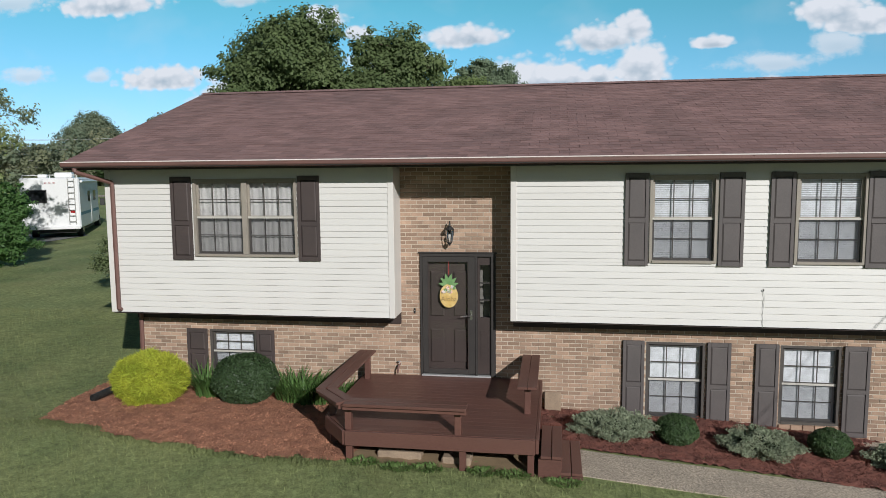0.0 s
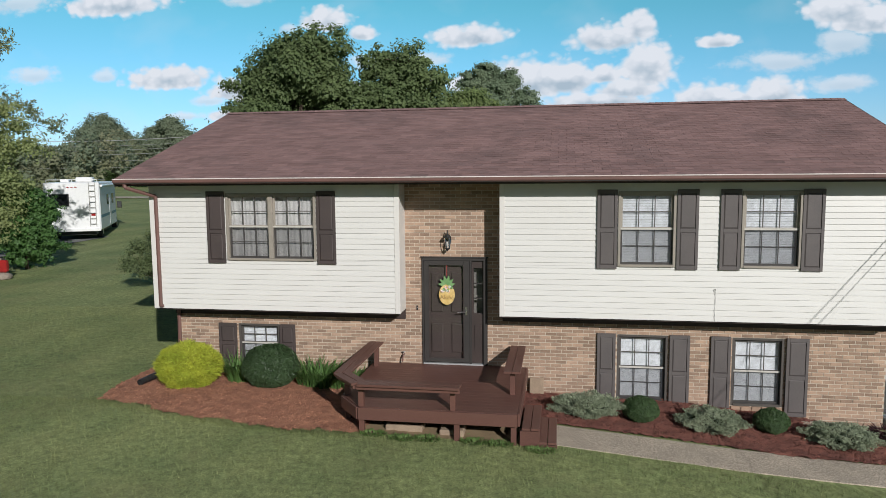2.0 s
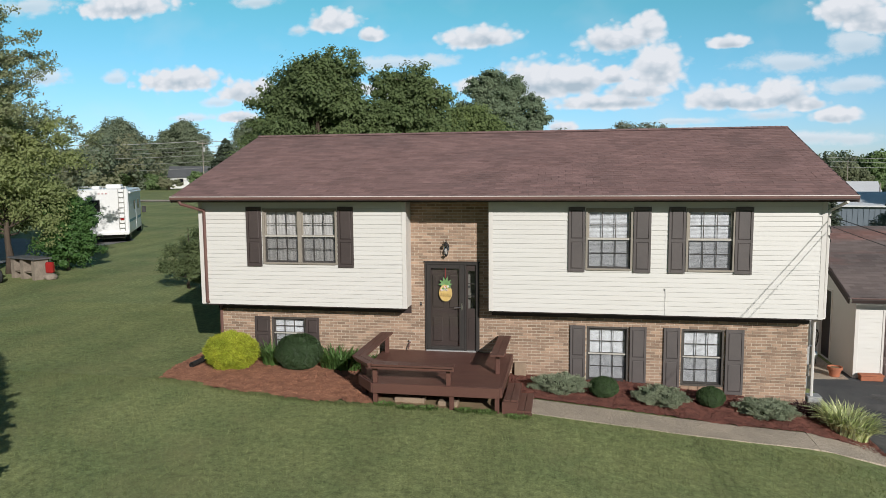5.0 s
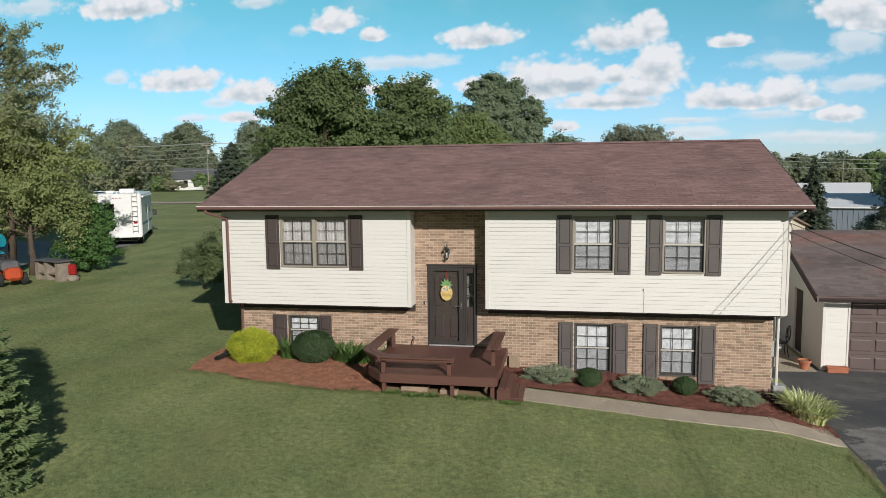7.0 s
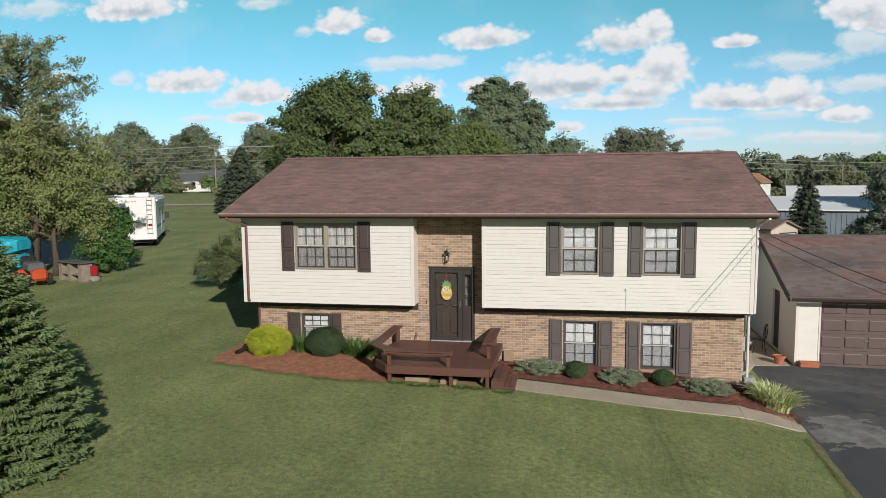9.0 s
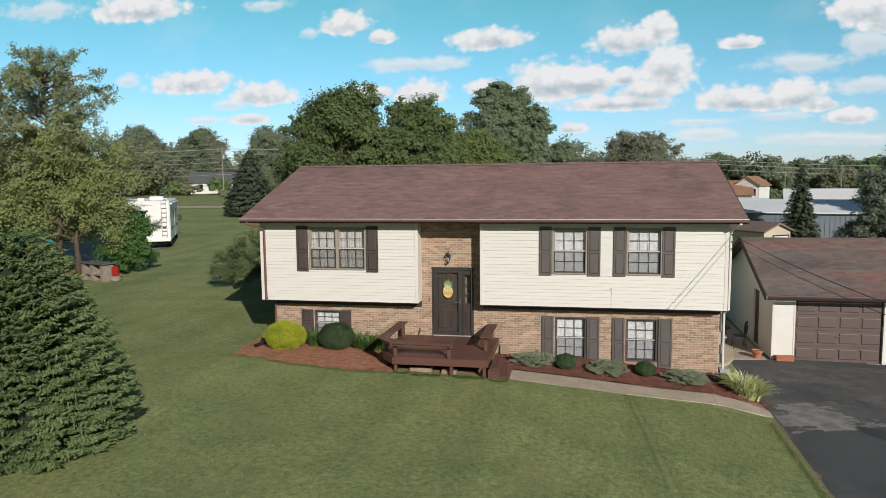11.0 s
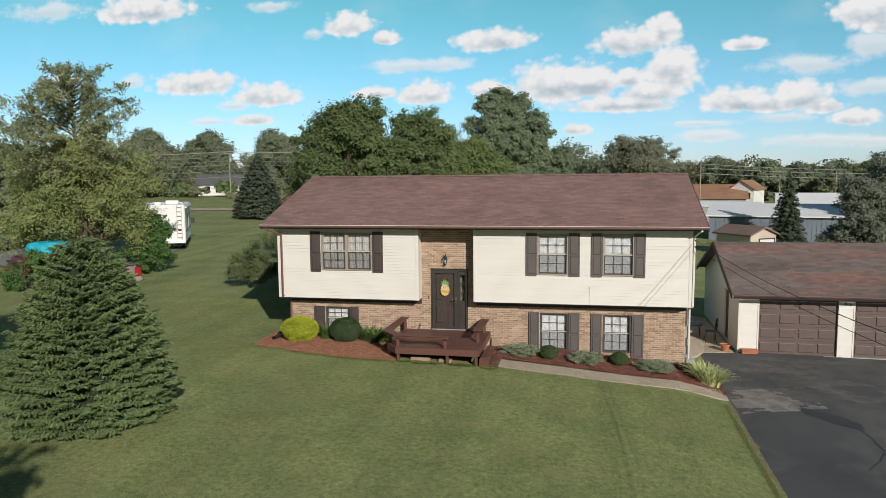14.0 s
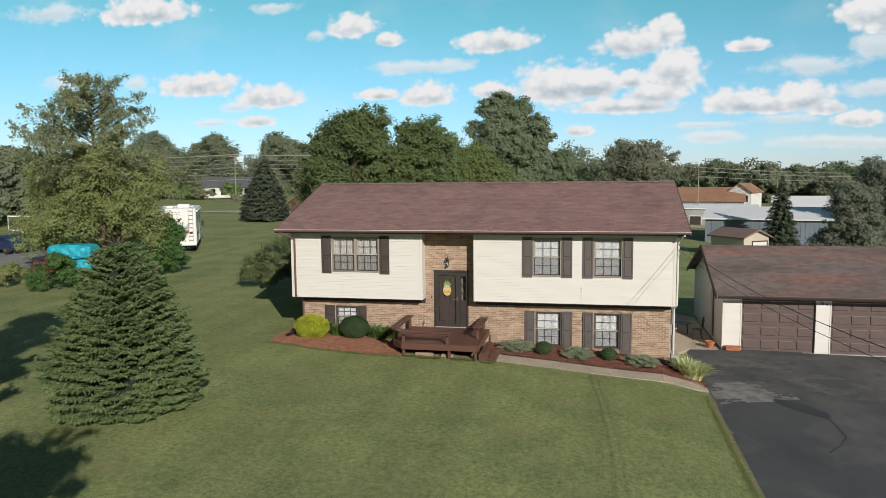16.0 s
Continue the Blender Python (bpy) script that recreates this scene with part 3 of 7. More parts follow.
for x0, x1 in ((RX0 - 0.02, RX0 + 0.015), (RX1 - 0.015, RX1 + 0.02)):
    part("rake_board", prism([(EAVE_Y, EAVE_Z - 0.16), (EAVE_Y, EAVE_Z - 0.018), (RIDGE_Y, RIDGE_Z - 0.012), (2 * RIDGE_Y - EAVE_Y, EAVE_Z - 0.018), (2 * RIDGE_Y - EAVE_Y, EAVE_Z - 0.16), (RIDGE_Y, RIDGE_Z - 0.16)], x0, x1, "x"), M_BROWN, house)
part("fascia", boxes((RX0, RX1, EAVE_Y + 0.002, EAVE_Y + 0.03, EAVE_Z - 0.15, EAVE_Z - 0.065)), M_BROWN, house)
part("soffit", boxes((RX0 + 0.02, RX1 - 0.02, EAVE_Y + 0.032, BRICK + 0.19, SOFFIT + 0.002, SOFFIT + 0.02)), M_BROWN, house, "dark brown soffit")
part("soffit", boxes((RX0 + 0.02, RX1 - 0.02, BACK - 0.1, 2 * RIDGE_Y - EAVE_Y - 0.03, SOFFIT + 0.022, SOFFIT + 0.04)), M_BROWN, house)
# eave gutter: a hollow trough with a rolled lip and spikes
gut = part("gutter", prism([(EAVE_Y, EAVE_Z - 0.115), (EAVE_Y - 0.075, EAVE_Z - 0.115), (EAVE_Y - 0.105, EAVE_Z - 0.075), (EAVE_Y - 0.105, EAVE_Z - 0.03), (EAVE_Y - 0.098, EAVE_Z - 0.03),
                            (EAVE_Y - 0.098, EAVE_Z - 0.072), (EAVE_Y - 0.07, EAVE_Z - 0.107), (EAVE_Y, EAVE_Z - 0.107)], RX0 + 0.01, RX1 - 0.01, "x"), M_COPPER, house, "brown metal rain gutter with a highlight painted on its lip")
# Pale lip colour paints the bright highlight line along the gutter edge.
M_LIP = surface("gutter lip with painted highlight", (0.84, 0.79, 0.75), (0.66, 0.56, 0.51), 1.2, 0.45, 40, stretch=(1, 1, 1))
part("lip", boxes((RX0 + 0.01, RX1 - 0.01, EAVE_Y - 0.112, EAVE_Y - 0.092, EAVE_Z - 0.029, EAVE_Z - 0.012), bevel=0.004), M_LIP, gut, "gutter lip with its highlight put into the colour")
# Dark fill stands for the shade inside the trough; no litter lies there.
part("leaf_litter", boxes((RX0 + 0.02, RX1 - 0.02, EAVE_Y - 0.09, EAVE_Y - 0.014, EAVE_Z - 0.106, EAVE_Z - 0.062)), M_IRON, gut, "dark fill painting the shade in the gutter trough")
for i in range(17):
    x = RX0 + 0.45 + i * 0.86
    part("spike", boxes((x, x + 0.012, EAVE_Y - 0.12, EAVE_Y + 0.01, EAVE_Z - 0.040, EAVE_Z - 0.030)), M_COPPER, gut)
part("drip_edge", boxes((RX0, RX1, EAVE_Y - 0.012, EAVE_Y - 0.002, EAVE_Z - 0.05, EAVE_Z - 0.004)), M_BROWN, house)


def downspout(name, pts, material, label, size=0.038):
    bm = bmesh.new()
    for a, b in zip(pts, pts[1:]):
        tube(bm, [a, b], size, 6)
    return part(name, bm, material, house, label)


downspout("downspout", [(-8.26, EAVE_Y - 0.04, 4.34), (-8.25, EAVE_Y - 0.04, 4.26), (-7.91, S - 0.06, 4.08), (-7.91, S - 0.06, 1.90), (-7.84, BRICK - 0.05, 1.74), (-7.86, BRICK - 0.05, 0.52), (-7.86, -0.25, 0.46)], M_COPPER, "brown metal downspout")
downspout("downspout", [(5.98, EAVE_Y - 0.04, 4.30), (5.86, S + 0.1, 4.08), (5.85, S + 0.1, 1.86), (5.82, 0.02, 1.70), (5.82, 0.02, -0.1)], M_WHITE, "cream metal downspout", 0.032)


M_RAIL = surface("beige meeting rail", (0.56, 0.53, 0.48), (0.5, 0.48, 0.43), 2, 0.5, 60)


# windows
def window(hole, y, wide=False, cover="blind", screen=True, casing=None, sill=None):
    """Double-hung windows in an opening: casing, sashes, glazing bars, panes and what hangs behind."""
    x0, x1, z0, z1 = hole
    win = part("window", boxes((x0 - 0.004, x0 + 0.04, y - 0.035, y + 0.13, z0, z1), (x1 - 0.04, x1 + 0.004, y - 0.035, y + 0.13, z0, z1), (x0 + 0.04, x1 - 0.04, y - 0.035, y + 0.13, z1 - 0.045, z1),
                               (x0 + 0.04, x1 - 0.04, y - 0.05, y + 0.13, z0, z0 + 0.04), bevel=0.003), casing or M_SASH, house, "double-hung window with grilles")
    mids = [(x0 + 0.04, x1 - 0.04)]
    if wide:
        m = 0.5 * (x0 + x1)
        part("mullion", boxes((m - 0.045, m + 0.045, y - 0.03, y + 0.12, z0 + 0.041, z1 - 0.046), bevel=0.003), M_SASH, win)
        mids = [(x0 + 0.04, m - 0.045), (m + 0.045, x1 - 0.04)]
    zm = 0.5 * (z0 + z1)
    for a, b in mids:
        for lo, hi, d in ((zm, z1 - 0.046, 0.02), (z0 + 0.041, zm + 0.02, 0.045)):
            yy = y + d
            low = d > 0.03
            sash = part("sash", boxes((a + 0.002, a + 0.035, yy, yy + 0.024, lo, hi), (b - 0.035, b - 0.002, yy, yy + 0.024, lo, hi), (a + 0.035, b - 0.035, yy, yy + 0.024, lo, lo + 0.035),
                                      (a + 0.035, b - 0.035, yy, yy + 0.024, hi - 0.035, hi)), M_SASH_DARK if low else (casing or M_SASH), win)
            bars = bmesh.new()
            for k in (1, 2):
                x = a + 0.035 + (b - a - 0.07) * k / 3
                bx(bars, x - 0.0075, x + 0.0075, yy + 0.004, yy + 0.016, lo + 0.036, hi - 0.036)
            z = 0.5 * (lo + hi)
            for k in range(3):
                xa, xb = a + 0.035 + (b - a - 0.07) * k / 3 + 0.0095, a + 0.035 + (b - a - 0.07) * (k + 1) / 3 - 0.0095
                bx(bars, xa, xb, yy + 0.004, yy + 0.016, z - 0.0075, z + 0.0075)
            part("glazing_bar", bars, M_SASH_DARK, win)
            pane = part("pane", boxes((a + 0.036, b - 0.036, yy + 0.018, yy + 0.022, lo + 0.036, hi - 0.036)), M_GLASS, win)
            pane.visible_shadow = False
            if low and screen:
                bm = bmesh.new()
                vs = [bm.verts.new(p) for p in ((a + 0.004, y + 0.012, lo), (b - 0.004, y + 0.012, lo), (b - 0.004, y + 0.012, hi - 0.03), (a + 0.004, y + 0.012, hi - 0.03))]
                bm.faces.new(vs)
                part("insect_screen", bm, M_SCREEN, win)
        part("meeting_rail", boxes((a, b, y + 0.012, y + 0.02, zm - 0.012, zm + 0.022)), M_RAIL, win)
        if cover == "blind":
            bm = bmesh.new()
            k, zz = 0, z0 + 0.05
            while zz < z1 - 0.08:
                vs = [bm.verts.new(p) for p in ((a + 0.02, y + 0.094, zz + 0.0125), (b - 0.02, y + 0.094, zz + 0.0125), (b - 0.02, y + 0.080, zz - 0.0125), (a + 0.02, y + 0.080, zz - 0.0125))]
                bm.faces.new(vs)
                zz += 0.0285
            bx(bm, a + 0.015, b - 0.015, y + 0.08, y + 0.11, z1 - 0.085, z1 - 0.05)
            part("blind", bm, M_BLIND, win, "white slatted blind, closed")
        else:
            bm = bmesh.new()
            rng = random.Random(int(100 * (a + 50)))
            cols, xs = [], np.linspace(a, b, 40)
            for i, x in enumerate(xs):
                yw = y + 0.13 + 0.007 * math.sin(i * 1.15 + 1.5 * math.sin(i * 0.4)) + rng.uniform(-0.002, 0.002)
                cols.append([bm.verts.new((x, yw + 0.006 * math.sin(zz * 7 + i), zz)) for zz in np.linspace(z0, z1 - 0.04, 6)])
            for c1, c2 in zip(cols, cols[1:]):
                for i in range(5):
                    bm.faces.new((c1[i], c2[i], c2[i + 1], c1[i + 1]))
            part("curtain", bm, M_CURTAIN, win, "white gathered curtain", smooth=True)
    return win


window(UP_L, S, wide=True, cover="curtain")
window(UP_M, S)
window(UP_R, S)
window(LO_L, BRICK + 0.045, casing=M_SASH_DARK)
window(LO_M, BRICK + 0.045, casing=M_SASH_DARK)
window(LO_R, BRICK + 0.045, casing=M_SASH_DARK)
for h in (LO_L, LO_M, LO_R):
    for k in range(5):
        w = (h[1] - h[0]) / 5
        part("sill_brick", boxes((h[0] + k * w + 0.006, h[0] + (k + 1) * w - 0.006, BRICK - 0.035, BRICK + 0.1, h[2] - 0.085, h[2] - 0.005), bevel=0.004), M_BRICK1, house)


def shutter(x0, x1, z0, z1, y, material, split=0.5):
    """A raised-panel shutter: stiles, rails and two sunk panels."""
    s = 0.05
    zm = z0 + (z1 - z0) * split
    sh = part("shutter", boxes((x0, x0 + s, y - 0.032, y, z0, z1), (x1 - s, x1, y - 0.032, y, z0, z1), (x0 + s, x1 - s, y - 0.032, y, z0, z0 + 0.07), (x0 + s, x1 - s, y - 0.032, y, z1 - 0.07, z1),
                               (x0 + s, x1 - s, y - 0.032, y, zm - 0.035, zm + 0.035), bevel=0.003), material, house, "dark raised-panel shutter")
    for a, b in ((z0 + 0.07, zm - 0.035), (zm + 0.035, z1 - 0.07)):
        bm = boxes((x0 + s, x1 - s, y - 0.012, y - 0.002, a, b))
        f = [f for f in bm.faces if f.normal.y < -0.5 or f.calc_center_median().y < y - 0.011]
        bmesh.ops.inset_region(bm, faces=f, thickness=0.012, depth=0.0)
        bmesh.ops.inset_region(bm, faces=f, thickness=0.034, depth=0.017)
        part("panel", bm, material, sh)
    return sh


Y1, Y0 = S - 0.017, BRICK - 0.012
shutter(-6.86, -6.49, 2.77, 4.17, Y1, M_SHUTTER, 0.44)
shutter(-4.62, -4.25, 2.77, 4.17, Y1, M_SHUTTER, 0.44)
for a, b in ((0.60, 0.95), (1.97, 2.33), (2.69, 3.03), (4.02, 4.37)):
    shutter(a, b, 2.76, 4.17, Y1, M_SHUTTER2, 0.49)
shutter(-6.98, -6.59, 0.62, 1.46, Y0, M_SHUTTER, 0.5)
shutter(-5.66, -5.33, 0.62, 1.46, Y0, M_SHUTTER, 0.5)
for a, b in ((0.66, 1.00), (1.98, 2.34), (2.71, 3.06), (4.02, 4.40)):
    shutter(a, b, 0.005, 1.46, Y0, M_SHUTTER2, 0.5)

# entrance: frame, storm door with glass over a panelled door, side light
x0, x1, z0, z1 = DOOR
part("door_frame", boxes((x0, x0 + 0.035, -0.03, 0.16, z0, z1), (x1 - 0.075, x1, -0.03, 0.16, z0, z1), (x0 + 0.035, x1 - 0.075, -0.03, 0.16, z1 - 0.055, z1), (-1.76, -1.725, -0.03, 0.16, z0, z1 - 0.055), bevel=0.003), M_STORM, house, "dark door frame")
storm = part("storm_door", boxes((-2.66, -2.56, -0.025, 0.01, z0 + 0.035, z1 - 0.06), (-1.88, -1.765, -0.025, 0.01, z0 + 0.035, z1 - 0.06), (-2.56, -1.88, -0.025, 0.01, 2.71, z1 - 0.06), (-2.56, -1.88, -0.025, 0.01, z0 + 0.035, 0.88), bevel=0.004), M_STORM, house, "charcoal full-view storm door")
pane = part("pane", boxes((-2.56, -1.88, -0.010, -0.005, 0.88, 2.71)), M_GLASS, storm)
pane.visible_shadow = False
part("bead", boxes((-2.563, -2.553, -0.030, -0.0255, 0.87, 2.72), (-1.887, -1.877, -0.030, -0.0255, 0.87, 2.72), (-2.553, -1.887, -0.030, -0.0255, 0.87, 0.88)), M_DOOR, storm)
handle = bmesh.new()
tube(handle, [(-1.83, -0.075, 1.81), (-1.97, -0.08, 1.80), (-2.0, -0.06, 1.79)], 0.011, 8)
tube(handle, [(-1.83, -0.02, 1.81), (-1.83, -0.085, 1.81)], 0.013, 8)
bx(handle, -1.85, -1.81, -0.034, -0.0255, 1.74, 1.90)
part("lever_handle", handle, M_METAL, storm, "nickel lever handle")
leaf = part("door", boxes((-2.66, -1.77, 0.06, 0.105, z0 + 0.03, z1 - 0.06)), M_DOOR, house, "dark brown panelled front door")
for a, b in ((-2.53, -2.30), (-2.13, -1.90)):
    for c, d in ((0.98, 1.55), (1.78, 2.55)):
        bm = boxes((a, b, 0.046, 0.0595, c, d))
        f = [f for f in bm.faces if f.calc_center_median().y < 0.047]
        bmesh.ops.inset_region(bm, faces=f, thickness=0.02, depth=-0.010)
        bmesh.ops.inset_region(bm, faces=f, thickness=0.02, depth=0.008)
        part("panel", bm, M_DOOR, leaf)
side = part("side_light", boxes((-1.724, -1.69, 0.02, 0.07, z0 + 0.03, z1 - 0.056), (-1.52, -1.496, 0.02, 0.07, z0 + 0.03, z1 - 0.056), (-1.69, -1.52, 0.02, 0.07, z0 + 0.03, 1.77), (-1.69, -1.52, 0.02, 0.07, 2.66, z1 - 0.056)), M_DOOR, house, "narrow three-pane side light")
for c in (2.07, 2.36):
    part("glazing_bar", boxes((-1.69, -1.52, 0.012, 0.05, c - 0.012, c + 0.008)), M_STORM, side)
for c, d in ((1.77, 2.058), (2.078, 2.348), (2.368, 2.66)):
    part("pane", boxes((-1.69, -1.52, 0.052, 0.056, c, d)), M_GLASS, side)
bm = boxes((-1.67, -1.54, 0.008, 0.0195, 1.05, 1.54))
f = [f for f in bm.faces if f.calc_center_median().y < 0.009]
bmesh.ops.inset_region(bm, faces=f, thickness=0.015, depth=-0.008)
part("panel", bm, M_DOOR, side)
part("threshold", boxes((x0 + 0.02, x1 - 0.08, -0.06, 0.05, z0 - 0.012, z0 + 0.016), bevel=0.005), M_GREYMETAL, house, "pale metal threshold")
part("drip_cap", boxes((x0 - 0.02, x1 + 0.02, -0.05, 0.011, z1 + 0.001, z1 + 0.02)), M_STORM, house)
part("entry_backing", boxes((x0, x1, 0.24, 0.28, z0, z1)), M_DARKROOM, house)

# ridge caps
x = RX0
while x < RX1 - 0.05:
    bm = bmesh.new()
    w = min(0.30, RX1 - x)
    t = 0.012
    a = math.tan(SLOPE) * 0.14
    for sgn in (-1, 1):
        vs = [bm.verts.new(p) for p in ((x, RIDGE_Y, RIDGE_Z + 0.028), (x + w, RIDGE_Y, RIDGE_Z + 0.018), (x + w, RIDGE_Y + sgn * 0.14, RIDGE_Z - a + 0.012), (x, RIDGE_Y + sgn * 0.14, RIDGE_Z - a + 0.022))]
        bm.faces.new(vs if sgn < 0 else vs[::-1])
    part("ridge_cap", bm, M_SHINGLE1, roof)
    x += 0.145


# ---- paths, drive and beds ----
def build_paths():
    """Drive, garden path and planting beds."""
    drv = sheet("driveway", np.linspace(6.70, 26, 40), np.concatenate([np.linspace(-60, -14, 20), np.linspace(-13, 5.2, 40)]), 0.018, M_ASPHALT)
    tagged(drv, "black sealed asphalt driveway with pale worn patches", "driveway", kind="structure")
    road = sheet("road", np.linspace(-260, 60, 60), np.linspace(66.5, 70.5, 3), 0.05, M_CONCRETE)
    tagged(road, "narrow pale lane beyond the field", "road", kind="structure")
    lot = sheet("parking_area", np.linspace(-60, -27.5, 24), np.linspace(13.5, 26, 12), 0.03, M_LOT, inside=lambda x, y: y > 13.5 + 0.25 * (x + 60) * 0.12)
    tagged(lot, "grey gravel parking area of the neighbouring property", "parking area", kind="structure")
    def worn(x, y):
        n = 0.6 * noise.noise(Vector((x * 1.1, y * 2.0, 0.7))) + 0.3 * noise.noise(Vector((x * 3.5, y * 5.5, 3.1))) + 0.15 * noise.noise(Vector((x * 12, y * 14, 5)))
        return y > -3.25 + 0.4 * (x - 6.87) + 0.03 * math.sin(5 * x) and n > 0.95 * math.hypot((x - 7.7) / 1.5, (y + 2.0) / 1.2) - 0.8
    patch = sheet("worn_patch", np.arange(6.76, 10.2, 0.045), np.arange(-3.4, 0.6, 0.045), 0.022, M_WORN, inside=worn)
    tagged(patch, "pale worn patch on the asphalt driveway", "patch", kind="structure")
    def dusty(x, y):
        n = noise.noise(Vector((x * 0.8, y * 1.6, 9.7))) + 0.4 * noise.noise(Vector((x * 3, y * 5, 2.1)))
        return n > 0.12 + 0.05 * abs(y - 0.6) and not worn(x, y)
    dust = sheet("dusty_patch", np.arange(6.8, 14.0, 0.07), np.arange(-2.2, 3.6, 0.07), 0.022, M_DUSTY, inside=dusty)
    tagged(dust, "faintly dusty patches on the asphalt before the garage", "patch", kind="structure")
    # Darker slanting ellipse with an uneven edge, laid over the asphalt.
    def in_dark_spot(x, y):
        a, b = 0.66 * (x - DARK_SPOT[0]) - 0.75 * (y - DARK_SPOT[1]), 0.75 * (x - DARK_SPOT[0]) + 0.66 * (y - DARK_SPOT[1])
        return np.hypot(a / 0.95, b / 0.36) + 0.2 * noise.noise(Vector((x * 3, y * 3, 0))) < 0.9
    spot = sheet("oil_stain", np.arange(DARK_SPOT[0] - 1.3, DARK_SPOT[0] + 1.4, 0.05), np.arange(DARK_SPOT[1] - 1.2, DARK_SPOT[1] + 1.2, 0.05), 0.026, M_DARKASPHALT, inside=in_dark_spot)
    tagged(spot, "dark elongated spot on the asphalt driveway", "stain", kind="structure")
    tar = bmesh.new()
    rows = []
    pts = [Vector(p) for p in TAR]
    for i in range(len(pts) - 1):
        for k in range(6):
            p = pts[i].lerp(pts[i + 1], k / 6)
            n = (pts[i + 1] - pts[i]).orthogonal().normalized()
            p = p + n * 0.05 * noise.noise(Vector((p.x * 4, p.y * 4, 0)))
            w = 0.010 + 0.014 * (0.5 + noise.noise(Vector((p.x * 6, p.y * 6, 4))))
            rows.append([tar.verts.new((q.x, q.y, float(land(q.x, q.y)) + 0.024)) for q in (p - n * w, p + n * w)])
    for r1, r2 in zip(rows, rows[1:]):
        tar.faces.new((r1[0], r1[1], r2[1], r2[0]))
    seal = part("tar_seam", tar, M_DARKASPHALT)
    tagged(seal, "dark tar-filled crack in the asphalt driveway", "crack", kind="structure")
    strip = sheet("drive_edge", np.arange(6.44, 6.82, 0.03), np.arange(-30, -2.3, 0.06), 0.021, M_DRYEDGE, rough_amp=0.004, inside=lambda x, y: abs(x - 6.65 - 0.05 * noise.noise(Vector((1.7, y * 0.9, 0)))) < 0.045 + 0.09 * noise.noise(Vector((9.3, y * 3.1, x * 4))))
    tagged(strip, "bare brown soil strip along the driveway edge", "soil", kind="structure")
    path = thing("garden_path", "pale exposed-aggregate concrete garden path along the flower bed", "path", kind="structure")
    def front(x):
        return float(np.interp(x, [-0.12, 1.25, 2.6, 3.95, 5.28], [-2.55, -2.6, -2.6, -2.48, -2.31]))
    edges = [-0.12, 1.25, 2.6, 3.95, 5.28]
    for a, b in zip(edges, edges[1:]):
        slab(path, [(a + 0.001, front(a)), (b - 0.001, front(b)), (b - 0.001, front(b) + 0.88), (a + 0.001, front(a) + 0.88)], 0.016)
    slab(path, [(5.29, -2.31), (6.72, -2.1), (6.74, -1.15), (5.29, -1.25)], 0.014)
    patio = thing("patio_slab", "pale concrete slab between the house and the garage", "slab", kind="structure")
    slab(patio, [(5.75, 1.0), (6.9, 3.75), (8.0, 3.95), (8.0, 10.5), (5.75, 10.5)], 0.03)


M_LOT = surface("grey gravel", (0.27, 0.265, 0.26), (0.22, 0.215, 0.21), 0.6, 0.95, 30, 0.6, 40)

M_DRYEDGE = surface("dry grass and soil", (0.25, 0.21, 0.12), (0.18, 0.16, 0.09), 3, 0.95, 40, 0.8, 40, mottle=(14, 0.4))
M_DARKASPHALT = surface("dark asphalt", (0.050, 0.053, 0.058), (0.062, 0.065, 0.07), 2, 0.75, 110, 0.3, 120, spec=0.25)
DARK_SPOT = (9.17, -3.08)
TAR = [(9.6, -3.55), (9.7, -4.4), (9.68, -5.2), (9.35, -5.9), (8.8, -6.6)]
M_DUSTY = surface("dusty asphalt", (0.15, 0.146, 0.142), (0.115, 0.113, 0.111), 1.6, 0.92, 110, 0.4, 120, mottle=(2.2, 0.2), spec=0.12)
M_WORN = surface("worn grey asphalt", (0.275, 0.264, 0.252), (0.195, 0.187, 0.176), 1.6, 0.92, 110, 0.4, 120, mottle=(2.2, 0.3), spec=0.12)


def slab(parent, corners, lift):
    bm = bmesh.new()
    top = [bm.verts.new((x, y, float(land(x, y)) + lift)) for x, y in corners]
    bot = [bm.verts.new((x, y, float(land(x, y)) - 0.08)) for x, y in corners]
    bm.faces.new(top)
    n = len(top)
    for i in range(n):
        bm.faces.new((bot[i], bot[(i + 1) % n], top[(i + 1) % n], top[i]))
    return part("slab", bm, M_CONCRETE, parent)


def in_bed_w(x, y):
    front = np.interp(x, [-8.45, -8.25, -7.2, -6.4, -5.6, -5, -4.1, -3.3, -2.6], [-1.3, -2.2, -2.36, -2.6, -2.72, -2.78, -2.8, -2.78, -2.6]) + 0.05 * np.sin(3.1 * x) + 0.035 * np.sin(7.7 * x + 1) + 0.03 * np.sin(19 * x)
    return (y > front) & (y < 0.05) & (x > -8.45) & (x < -3.2)


def in_bed_e(x, y):
    back = np.interp(x, [-0.7, 4, 5.3, 6.2, 6.6], [-1.70, -1.66, -1.42, -1.4, -1.6])
    return (y > back) & (y < 0.05) & (x > -0.7) & (x < 6.74) & (y < 0.05)


